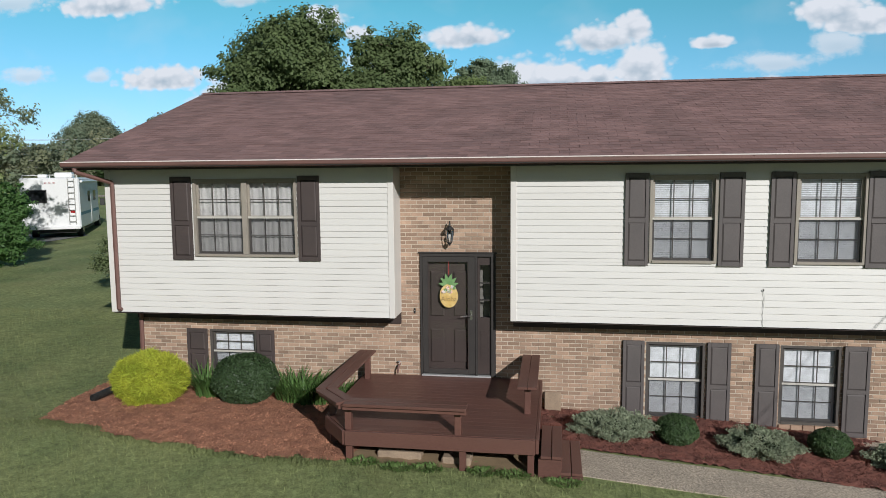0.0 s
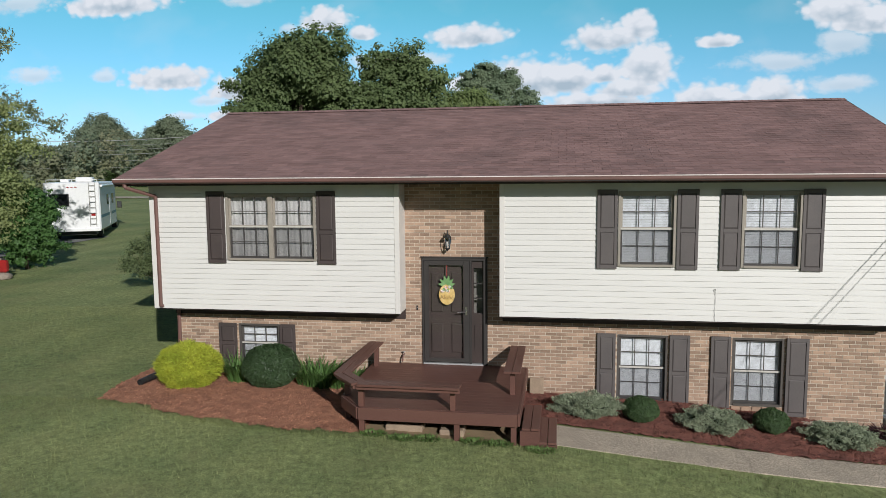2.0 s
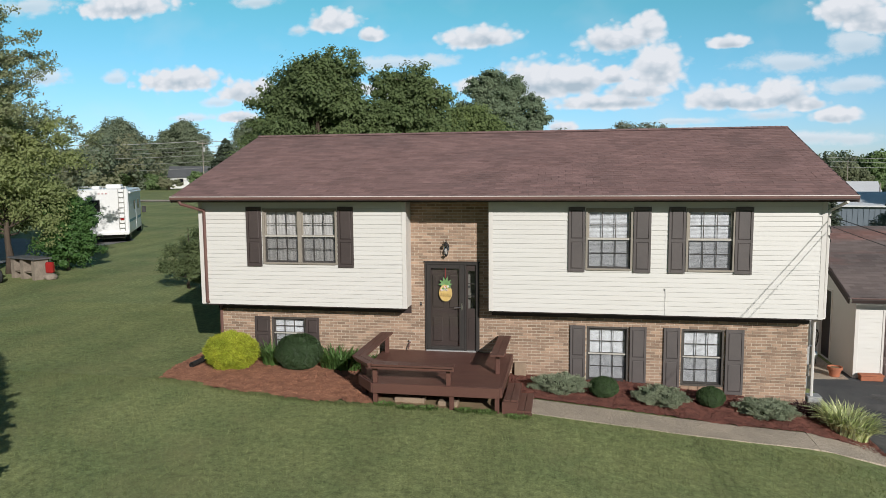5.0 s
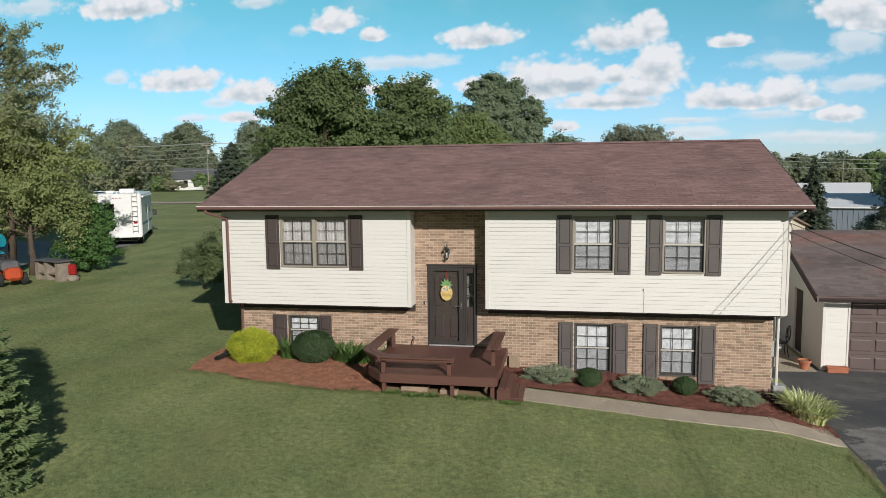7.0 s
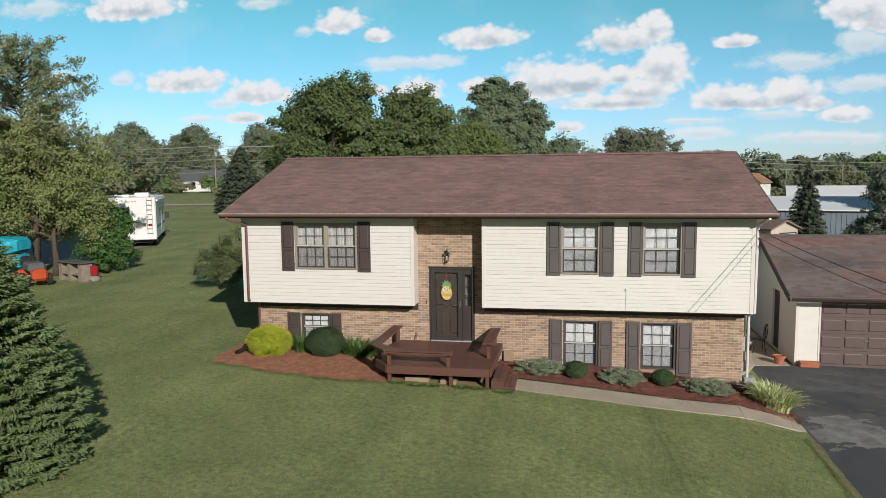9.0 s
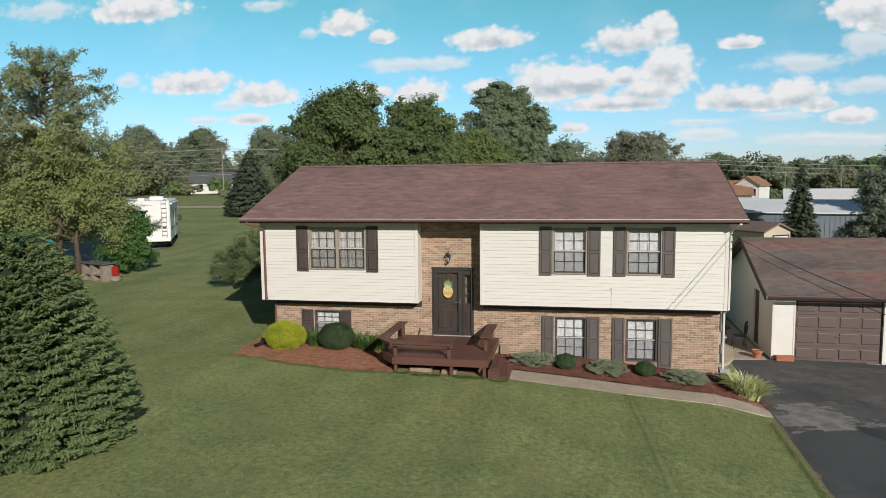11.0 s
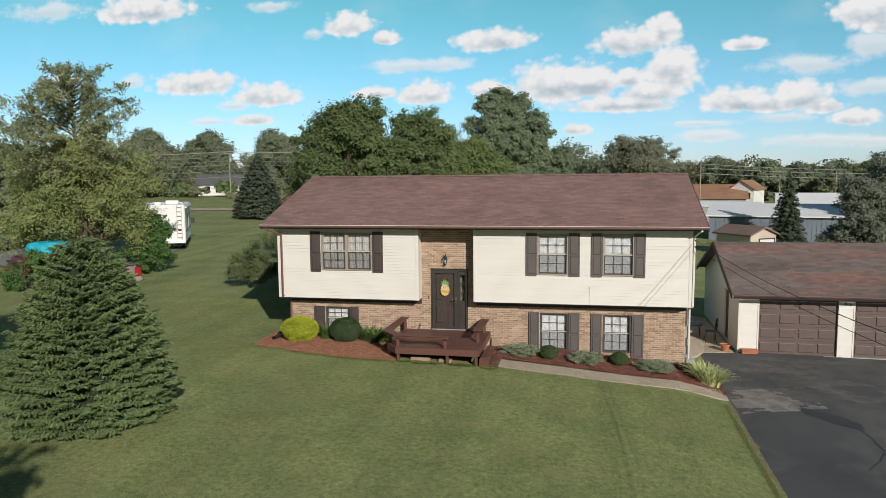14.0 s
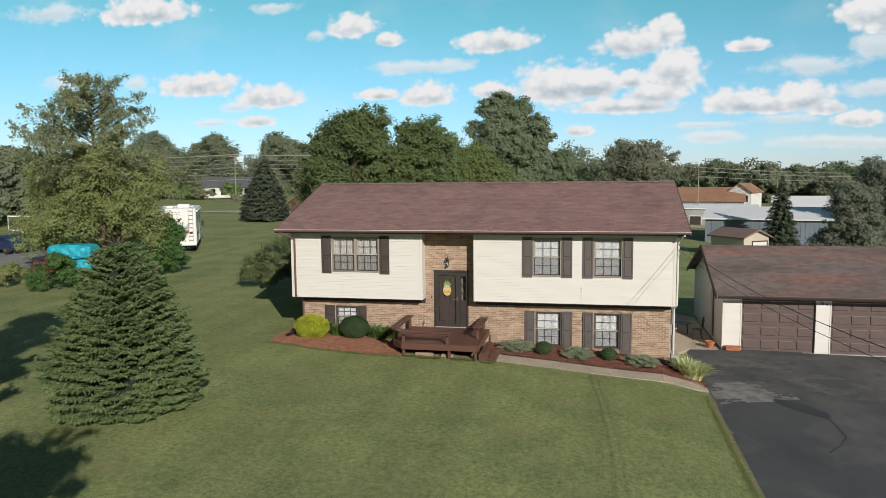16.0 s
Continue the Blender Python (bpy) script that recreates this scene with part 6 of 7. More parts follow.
def wall_lantern():
    s = thing("wall_lantern", "black iron coach lantern on the brick above the door", "lamp")
    x, z = -2.17, 3.02
    bm = bmesh.new()
    lathe(bm, [(0.055, 0), (0.055, 0.012), (0.03, 0.02)], (0, 0, 0), 14)
    bmesh.ops.rotate(bm, verts=bm.verts, matrix=Matrix.Rotation(math.pi / 2, 3, "X"))
    bmesh.ops.translate(bm, verts=bm.verts, vec=(x, -0.003, z + 0.16))
    part("wall_plate", bm, M_IRON, s)
    bm = bmesh.new()
    tube(bm, [(x, -0.02, z + 0.16), (x, -0.07, z + 0.22), (x, -0.09, z + 0.33), (x, -0.12, z + 0.38), (x, -0.15, z + 0.36), (x, -0.15, z + 0.31)], 0.009, 7)
    part("arm", bm, M_IRON, s)
    c = (x, -0.15, z)
    part("cap", lathe(bmesh.new(), [(0.075, 0.24), (0.078, 0.25), (0.05, 0.29), (0.02, 0.305), (0.02, 0.33)], c, 8), M_IRON, s)
    part("base", lathe(bmesh.new(), [(0.012, -0.02), (0.02, 0.0), (0.048, 0.03), (0.048, 0.04)], c, 8), M_IRON, s)
    for k in range(6):
        a = k * math.pi / 3
        bm = bmesh.new()
        tube(bm, [(c[0] + 0.046 * math.cos(a), c[1] + 0.046 * math.sin(a), z + 0.04), (c[0] + 0.072 * math.cos(a), c[1] + 0.072 * math.sin(a), z + 0.24)], 0.004, 5)
        part("glazing_bar", bm, M_IRON, s)
    part("glass_shade", lathe(bmesh.new(), [(0.044, 0.042), (0.069, 0.238)], c, 6), M_GLASS, s, "clear glass shade").visible_shadow = False
    part("bulb", lathe(bmesh.new(), [(0.012, 0.05), (0.014, 0.09), (0.024, 0.13), (0.02, 0.16), (0.004, 0.175)], c, 10), M_WHITE, s)


def fittings():
    s = thing("doorbell", "small dark doorbell button on the brick", "doorbell")
    part("plate", boxes((-2.815, -2.785, -0.016, -0.002, 1.82, 1.91), bevel=0.003), M_IRON, s)
    part("button", lathe(bmesh.new(), [(0.008, 0), (0.008, 0.006)], (-2.80, -0.02, 1.865), 8), M_WHITE, s)
    s = thing("garden_tap", "rusty garden tap on the brick beside the deck", "tap")
    bm = bmesh.new()
    tube(bm, [(-3.07, 0.0, 0.93), (-3.07, -0.09, 0.93), (-3.08, -0.12, 0.88), (-3.09, -0.12, 0.80)], 0.016, 8)
    part("spout", bm, M_COPPER, s)
    bm = bmesh.new()
    tube(bm, [(-3.07, -0.07, 0.93), (-3.07, -0.07, 0.99)], 0.006, 6)
    lathe(bm, [(0.03, 0), (0.03, 0.01)], (-3.07, -0.07, 0.985), 10)
    part("wheel", bm, M_GREYMETAL, s)
    s = thing("drain_pipe", "black corrugated drain pipe lying at the bed corner", "pipe")
    bm = bmesh.new()
    z = float(land(-7.9, -1.0)) + 0.11
    pts = [Vector((-7.80, -0.30, z + 0.05)).lerp(Vector((-7.97, -1.36, z)), k / 24) for k in range(25)]
    tube(bm, pts, [0.058 + 0.006 * (k % 2) for k in range(25)], 10, cap=False)
    part("hose", bm, M_IRON, s)
    s = thing("hanging_cord", "thin grey cord hanging from a hook on the siding", "cord")
    bm = bmesh.new()
    tube(bm, [(2.64, S - 0.025, 2.40), (2.66, S - 0.03, 2.30), (2.645, S - 0.022, 2.10), (2.65, S - 0.022, 1.83)], 0.003, 5)
    part("cord", bm, M_GREYMETAL, s)
    bm = bmesh.new()
    tube(bm, [(2.64, S - 0.005, 2.41), (2.64, S - 0.04, 2.42), (2.64, S - 0.04, 2.39)], 0.007, 5)
    part("hook", bm, M_IRON, s)
    s = thing("electric_meter", "grey electric meter with conduit at the house corner", "electric meter")
    x = BX1 + 0.01
    part("box", boxes((x, x + 0.13, 0.06, 0.30, 0.72, 1.12), bevel=0.008), M_GREYMETAL, s)
    bm = bmesh.new()
    lathe(bm, [(0.085, 0), (0.085, 0.07), (0.07, 0.10), (0.02, 0.11)], (0, 0, 0), 16)
    bmesh.ops.rotate(bm, verts=bm.verts, matrix=Matrix.Rotation(math.pi / 2, 3, "Y"))
    bmesh.ops.translate(bm, verts=bm.verts, vec=(x + 0.13, 0.18, 0.93))
    part("meter_dome", bm, M_METAL, s)
    bm = bmesh.new()
    tube(bm, [(x + 0.06, 0.16, 1.12), (x + 0.06, 0.16, 1.84)], 0.026, 8)
    part("conduit", bm, M_GREYMETAL, s)
    bm = bmesh.new()
    tube(bm, [(x + 0.06, 0.16, 0.72), (x + 0.06, 0.16, 0.45)], 0.03, 8)
    part("conduit", bm, M_GREYMETAL, s)
    part("lower_box", boxes((x, x + 0.11, 0.09, 0.25, 0.18, 0.46), bevel=0.006), M_GREYMETAL, s)
    s = thing("utility_box", "grey painted utility box against the brick corner", "utility box")
    part("box", boxes((5.74, 6.02, -0.05, 0.22, -0.45, 0.02), bevel=0.015), M_GREYMETAL, s)
    part("lid", boxes((5.73, 6.03, -0.06, 0.23, 0.022, 0.045), bevel=0.006), M_GREYMETAL, s)
    for k, (x, y, w) in enumerate(((-2.55, -2.30, 0.62), (-1.75, -2.35, 0.40))):
        z = float(land(x, y))
        s = thing("paving_block", "tan concrete block half buried under the deck", "block", "blocks under the deck")
        part("block", boxes((x - w / 2, x + w / 2, y - 0.18, y + 0.18, z - 0.05, z + 0.10), bevel=0.02), M_SOILBLOCK, s)
    s = thing("splash_stone", "flat concrete slab at the foot of the wall", "slab")
    part("stone", boxes((4.25, 5.0, -0.42, -0.10, float(land(4.6, -0.2)) - 0.02, float(land(4.6, -0.2)) + 0.07), bevel=0.02), M_CONCRETE, s)
    s = thing("leaning_slab", "thin stone slab leaning on the brick beside the deck", "slab")
    bm = boxes((-0.60, -0.33, -0.03, 0.03, 0.18, 0.56), bevel=0.01)
    bmesh.ops.rotate(bm, verts=bm.verts, cent=(0, 0, 0.18), matrix=Matrix.Rotation(-0.12, 3, "X"))
    bmesh.ops.translate(bm, verts=bm.verts, vec=(0, -0.10, 0))
    part("stone", bm, M_SOILBLOCK, s)


M_SOILBLOCK = surface("tan block", (0.36, 0.27, 0.19), (0.28, 0.21, 0.15), 4, 0.95, 50, 0.5, 50)
pineapple_sign()
wall_lantern()
fittings()
for k, (x, y) in enumerate(((-3.0, -2.72), (-2.5, -2.8), (-2.1, -2.75), (-1.35, -2.72), (-0.95, -2.74), (-0.3, -2.85))):
    blades("weed_clump", "low green weeds at the foot of the deck", (x, y, 1.8), 0.2, 110, 0.075, 0.022, L_WEED, 300 + k, lean=0.9, group="weeds at the deck")
L_PURPLE = leaves("purple leaf", (0.075, 0.030, 0.034), (0.05, 0.022, 0.026), 4, 0.25, 0.6)
blades("purple_plant", "dark purple-red leafy plant beside the ornamental grass", (5.62, -0.42, 1.5), 0.26, 220, 0.34, 0.035, L_PURPLE, 320, lean=0.7)

# ---- things by the garage ----
M_TERRA = surface("terracotta", (0.46, 0.17, 0.09), (0.38, 0.14, 0.08), 5, 0.85, 60, 0.2, 60)


def patio_things():
    z = float(land(7.7, 4.1)) + 0.03
    s = thing("flower_pot", "round terracotta flower pot beside the garage corner", "flower pot")
    part("pot", lathe(bmesh.new(), [(0.12, 0), (0.16, 0.20), (0.19, 0.20), (0.195, 0.27), (0.17, 0.27), (0.155, 0.22)], (7.72, 4.15, z), 18), M_TERRA, s, smooth=False)
    part("soil", lathe(bmesh.new(), [(0.15, 0.215), (0.15, 0.235)], (7.72, 4.15, z), 14), M_SOIL, s)
    z2 = float(land(8.55, 3.9)) + 0.02
    s = thing("trough_planter", "low terracotta trough planter at the garage wall", "planter")
    bm = boxes((8.27, 8.82, 3.86, 4.05, z2, z2 + 0.17), bevel=0.012)
    part("trough", bm, M_TERRA, s)
    part("rim", boxes((8.25, 8.84, 3.84, 4.07, z2 + 0.13, z2 + 0.175), bevel=0.01), M_TERRA, s)
    # wrought-iron chair
    s = thing("iron_chair", "black wrought-iron garden chair with a scrolled round back", "chair")
    cx, cy, zc = 7.42, 5.55, float(land(7.4, 5.5)) + 0.03
    part("seat", lathe(bmesh.new(), [(0.20, 0.43), (0.22, 0.44), (0.22, 0.455), (0.2, 0.46)], (cx, cy, zc), 14), M_IRON, s)
    for dx, dy in ((-0.16, -0.15), (0.16, -0.15), (-0.16, 0.15), (0.16, 0.15)):
        bm = bmesh.new()
        tube(bm, [(cx + dx, cy + dy, zc + 0.44), (cx + dx * 1.1, cy + dy * 1.1, zc + 0.2), (cx + dx * 1.35, cy + dy * 1.35, zc)], 0.014, 6)
        part("leg", bm, M_IRON, s)
    bm = bmesh.new()
    bxx = cx + 0.2
    ring = [(bxx + 0.06 * (0.5 + 0.5 * math.sin(a)), cy + 0.22 * math.cos(a), zc + 0.72 + 0.25 * math.sin(a)) for a in np.linspace(0, 2 * math.pi, 22)]
    tube(bm, ring, 0.013, 6, cap=False)
    part("back_hoop", bm, M_IRON, s)
    for k in range(5):
        bm = bmesh.new()
        yy = cy - 0.15 + 0.075 * k
        h = math.sqrt(max(0.01, 1 - ((yy - cy) / 0.22) ** 2)) * 0.25
        tube(bm, [(bxx + 0.02, yy, zc + 0.72 - h), (bxx + 0.03, yy + 0.03 * math.sin(k), zc + 0.72), (bxx + 0.05, yy, zc + 0.72 + h)], 0.007, 5)
        part("back_bar", bm, M_IRON, s)
    s = thing("iron_table", "small black iron garden table in the side passage", "table")
    tx, ty = 6.95, 6.5
    part("top", lathe(bmesh.new(), [(0.34, 0.5), (0.36, 0.51), (0.36, 0.53), (0.34, 0.535)], (tx, ty, zc), 18), M_IRON, s)
    for k in range(4):
        a = k * math.pi / 2 + 0.6
        bm = bmesh.new()
        tube(bm, [(tx + 0.25 * math.cos(a), ty + 0.25 * math.sin(a), zc + 0.5), (tx + 0.33 * math.cos(a), ty + 0.33 * math.sin(a), zc)], 0.014, 6)
        part("leg", bm, M_IRON, s)
    # wall decoration on the garage pier
    s = thing("wall_ornament", "small dark sprig ornament on the garage pier", "ornament")
    r = random.Random(6)
    for k in range(7):
        a = r.uniform(0, 6.28)
        px, pz = 11.86 + r.uniform(-0.14, 0.14), 1.33 + r.uniform(-0.05, 0.06)
        part("sprig", prism([(px, pz), (px + 0.07 * math.cos(a) - 0.02 * math.sin(a), pz + 0.07 * math.sin(a)), (px + 0.13 * math.cos(a), pz + 0.13 * math.sin(a)), (px + 0.07 * math.cos(a) + 0.02 * math.sin(a), pz + 0.07 * math.sin(a) - 0.02)], GY0 - 0.03 - 0.002 * k, GY0 - 0.024 - 0.002 * k, "y"), L_SHRUB, s)


patio_things()
M_WIRE = surface("black cable", (0.02, 0.02, 0.022), (0.03, 0.03, 0.03), 5, 0.6, 40)
M_PALEWIRE = surface("weathered aluminium wire", (0.42, 0.42, 0.41), (0.34, 0.34, 0.33), 5, 0.5, 40)
M_POLE = surface("weathered pole timber", (0.36, 0.32, 0.28), (0.28, 0.25, 0.21), 5, 0.95, 30, 0.4, 20, stretch=(1, 1, 0.2))


def cable(parent, a, b, sag, r, material, n=24, name="cable"):
    a, b = Vector(a), Vector(b)
    bm = bmesh.new()
    tube(bm, [a.lerp(b, k / n) - Vector((0, 0, sag * 4 * (k / n) * (1 - k / n))) for k in range(n + 1)], r, 5)
    return part(name, bm, material, parent)


service = thing("service_drop", "black overhead service cables running to the house corner", "cable")
cable(service, (5.86, -0.50, 3.98), (10.6, -34.0, 6.9), 1.75, 0.008, M_WIRE)
cable(service, (5.86, -0.46, 3.78), (10.6, -34.0, 6.5), 1.70, 0.006, M_WIRE)
for k in range(3):
    bm = bmesh.new()
    z = 3.98 - 0.2 * k
    tube(bm, [(5.80, -0.35, z), (5.86, -0.48, z), (5.92, -0.40, z - 0.14), (5.86, -0.2, z - 0.05)], 0.009, 5)
    part("bracket", bm, M_IRON, service)


def utility_pole(at, h, base, label, arm=True):
    s = thing("utility_pole", label, "utility pole", "utility poles")
    bm = bmesh.new()
    tube(bm, [(at[0], at[1], base - 0.5), (at[0], at[1], base + h)], [0.11, 0.08] if arm else [0.075, 0.06], 8)
    part("post", bm, M_POLE, s)
    if arm:
        part("crossarm", boxes((at[0] - 1.1, at[0] + 1.1, at[1] - 0.06, at[1] + 0.06, base + h - 0.7, base + h - 0.55)), M_POLE, s)
        part("transformer", lathe(bmesh.new(), [(0.22, 0), (0.24, 0.1), (0.24, 0.7), (0.15, 0.8)], (at[0] + 0.35, at[1] - 0.2, base + h - 2.2), 10), M_GREYMETAL, s)
        for dx in (-0.95, 0.95):
            part("insulator", lathe(bmesh.new(), [(0.05, 0), (0.06, 0.12), (0.02, 0.2)], (at[0] + dx, at[1], base + h - 0.55), 6), M_WHITE, s)
    return s


utility_pole((10.6, -34.0), 7.2, -0.9, "weathered street-side utility pole with the service cables")
for x in (-160, -112, -67.3, -20):
    utility_pole((x, 107.7), 9.9, 1.7, "weathered wooden utility pole beyond the lane")
lines = thing("power_line", "overhead wires strung along the lane", "power line")
for z, r, m in ((11.4, 0.06, M_PALEWIRE), (10.4, 0.025, M_PALEWIRE), (9.6, 0.025, M_PALEWIRE), (8.8, 0.035, M_PALEWIRE), (7.6, 0.025, M_PALEWIRE), (6.4, 0.025, M_PALEWIRE)):
    for a, b in ((-160, -112), (-112, -67.3), (-67.3, -20)):
        cable(lines, (a, 107.5, z), (b, 107.5, z), 0.5, r, m, 10, "wire")
for x, y, h, b in ((17.3, 74, 9.4, -1.8), (31.5, 92, 7.0, -1.2), (43.5, 105, 7.4, -0.8), (30.6, 60, 5.0, -1.3)):
    utility_pole((x, y), h, b, "slim wooden utility pole behind the sheds", arm=False)
lines2 = thing("power_line", "thin dark overhead wires behind the garage", "power line")
for z in (7.4, 6.9, 6.2):
    cable(lines2, (17.3, 74, z), (80, 110, z), 1.0, 0.022, M_PALEWIRE, 14, "wire")

# ---- the neighbouring yard ----
M_RVWHITE = surface("white camper body", (0.80, 0.80, 0.79), (0.76, 0.76, 0.75), 0.9, 0.35, 40, stain=(0.68, 0.67, 0.64), stain_scale=1.2, stain_amount=0.25)
M_RUBBER = surface("black rubber", (0.022, 0.022, 0.022), (0.03, 0.03, 0.03), 5, 0.85, 50)
M_DARKGLASS = surface("dark tinted glass", (0.015, 0.017, 0.02), (0.02, 0.022, 0.025), 3, 0.08, 20, spec=0.6)
M_TAIL = surface("red lamp lens", (0.35, 0.02, 0.02), (0.28, 0.02, 0.02), 5, 0.2, 30)
M_BLUE = surface("teal stripe", (0.12, 0.28, 0.36), (0.10, 0.24, 0.32), 3, 0.4, 30)


def placed(parent, m):
    """Turns and moves a thing that was built about the origin."""
    parent.matrix_world = m
    return parent


def camper():
    """A motor home, its back at the origin, its length along +y."""
    s = thing("camper", "white motor home with rear ladder parked on the grass", "camper van")
    W, L, z0, z1 = 1.28, 6.6, 0.52, 2.98
    part("body", boxes((-W, W, 0, L, z0, z1), bevel=0.06), M_RVWHITE, s)
    part("cab", prism([(L + 0.002, 0.5), (L + 2.1, 0.5), (L + 2.1, 1.15), (L + 1.0, 1.3), (L + 0.6, 2.0), (L + 0.9, 2.1), (L + 0.9, 2.9), (L + 0.002, 2.96)], -1.05, 1.05, "x"), M_RVWHITE, s)
    part("rear_window", boxes((-1.02, -0.18, -0.03, 0.01, 1.82, 2.36), bevel=0.02), M_DARKGLASS, s, "dark tinted rear window")
    part("window_frame", boxes((-1.06, -0.14, -0.02, 0.004, 1.78, 2.40), bevel=0.01), M_IRON, s)
    lad = part("ladder", boxes((0.78, 0.81, -0.10, -0.07, 0.75, 2.98), (1.06, 1.09, -0.10, -0.07, 0.75, 2.98)), M_METAL, s, "metal rear ladder")
    for k in range(8):
        part("rung", boxes((0.811, 1.059, -0.095, -0.075, 0.85 + 0.28 * k, 0.88 + 0.28 * k)), M_METAL, lad)
    part("bumper", boxes((-W + 0.02, W - 0.02, -0.14, -0.01, 0.50, 0.64), bevel=0.02), M_RVWHITE, s)
    part("tail_lamp", boxes((0.84, 1.04, -0.03, 0.0, 1.28, 1.42), bevel=0.01), M_TAIL, s, "red tail lamp")
    part("tail_lamp", boxes((-1.2, -1.02, -0.03, 0.0, 1.1, 1.24), bevel=0.01), M_TAIL, s, "red tail lamp")
    part("roof_rail", boxes((-W + 0.1, W - 0.1, 0.12, 0.15, 3.10, 3.13), (-W + 0.1, -W + 0.13, 0.12, 3.0, 3.10, 3.129), (W - 0.13, W - 0.1, 0.12, 3.0, 3.10, 3.129), (-W + 0.1, -W + 0.13, 0.16, 0.19, 2.98, 3.1), (W - 0.13, W - 0.1, 0.16, 0.19, 2.98, 3.1), (-0.01, 0.02, 0.151, 0.17, 2.98, 3.1)), M_RVWHITE, s)
    part("roof_pod", boxes((0.05, 0.85, 1.0, 1.8, 2.985, 3.24), bevel=0.05), M_RVWHITE, s, "white roof unit")
    part("roof_vent", boxes((-0.6, -0.2, 0.6, 1.0, 2.985, 3.15), bevel=0.03), M_RVWHITE, s)
    for k in range(3):
        part("marker_lamp", boxes((-0.22 + 0.18 * k, -0.12 + 0.18 * k, -0.02, 0.0, 2.72, 2.76)), M_TAIL, s)
    part("side_stripe", boxes((W - 0.002, W + 0.004, 0.1, L - 0.1, 1.15, 1.30)), M_BLUE, s)
    part("side_window", boxes((W - 0.01, W + 0.012, 2.6, 3.3, 1.75, 2.3)), M_DARKGLASS, s)
    part("side_window", boxes((W - 0.01, W + 0.012, 4.6, 5.4, 1.75, 2.3)), M_DARKGLASS, s)
    part("side_door", boxes((W - 0.004, W + 0.014, 3.6, 4.25, 0.62, 2.45), bevel=0.01), M_RVWHITE, s)
    bm = bmesh.new()
    tube(bm, [(W + 0.06, 0.2, 2.80), (W + 0.06, L - 0.6, 2.80)], 0.06, 8)
    part("awning_roll", bm, M_RVWHITE, s)
    part("mirror", boxes((1.25, 1.5, L + 0.9, L + 0.97, 1.35, 1.75), bevel=0.02), M_IRON, s)
    for x in (-1.02, 1.02):
        for y in (1.6, L + 1.2):
            bm = bmesh.new()
            lathe(bm, [(0.2, -0.13), (0.36, -0.13), (0.40, -0.09), (0.40, 0.09), (0.36, 0.13), (0.2, 0.13)], (0, 0, 0), 20)
            bmesh.ops.rotate(bm, verts=bm.verts, matrix=Matrix.Rotation(math.pi / 2, 3, "Y"))
            bmesh.ops.translate(bm, verts=bm.verts, vec=(x, y, 0.40))
            wh = part("wheel", bm, M_RUBBER, s)
            bm = bmesh.new()
            lathe(bm, [(0.02, -0.135), (0.19, -0.135), (0.19, 0.135), (0.02, 0.135)], (0, 0, 0), 14)
            bmesh.ops.rotate(bm, verts=bm.verts, matrix=Matrix.Rotation(math.pi / 2, 3, "Y"))
            bmesh.ops.translate(bm, verts=bm.verts, vec=(x, y, 0.40))
            part("rim", bm, M_METAL, wh)
    part("undercarriage", boxes((-1.0, 1.0, 0.3, L, 0.3, 0.515)), M_IRON, s)
    return placed(s, pose(-28.05, 23.6, float(land(-27.3, 24)), 0, 0, 28) @ Matrix.Scale(1.15, 4))


camper()
M_ORANGE = surface("orange mower paint", (0.52, 0.085, 0.03), (0.44, 0.07, 0.028), 4, 0.45, 40)
M_TURQ = surface("turquoise tarpaulin", (0.03, 0.45, 0.58), (0.02, 0.34, 0.46), 3, 0.45, 30, 0.6, 8, dist=0.05)
M_TARP = surface("grey cover", (0.13, 0.13, 0.135), (0.10, 0.10, 0.105), 3, 0.7, 30)
M_BLOCK = surface("bare block and board", (0.30, 0.25, 0.20), (0.23, 0.19, 0.15), 4, 0.9, 40)


def wheel(parent, x, y, z, r, w, rim=M_RVWHITE):
    bm = bmesh.new()
    lathe(bm, [(r * 0.5, -w / 2), (r * 0.9, -w / 2), (r, -w / 3), (r, w / 3), (r * 0.9, w / 2), (r * 0.5, w / 2)], (0, 0, 0), 18)
    bmesh.ops.rotate(bm, verts=bm.verts, matrix=Matrix.Rotation(math.pi / 2, 3, "X"))
    bmesh.ops.translate(bm, verts=bm.verts, vec=(x, y, z))
    t = part("wheel", bm, M_RUBBER, parent)
    bm = bmesh.new()
    lathe(bm, [(0.02, -w / 2 - 0.01), (r * 0.49, -w / 2 - 0.005), (r * 0.49, w / 2 + 0.005), (0.02, w / 2 + 0.01)], (0, 0, 0), 14)
    bmesh.ops.rotate(bm, verts=bm.verts, matrix=Matrix.Rotation(math.pi / 2, 3, "X"))
    bmesh.ops.translate(bm, verts=bm.verts, vec=(x, y, z))
    part("rim", bm, rim, t)


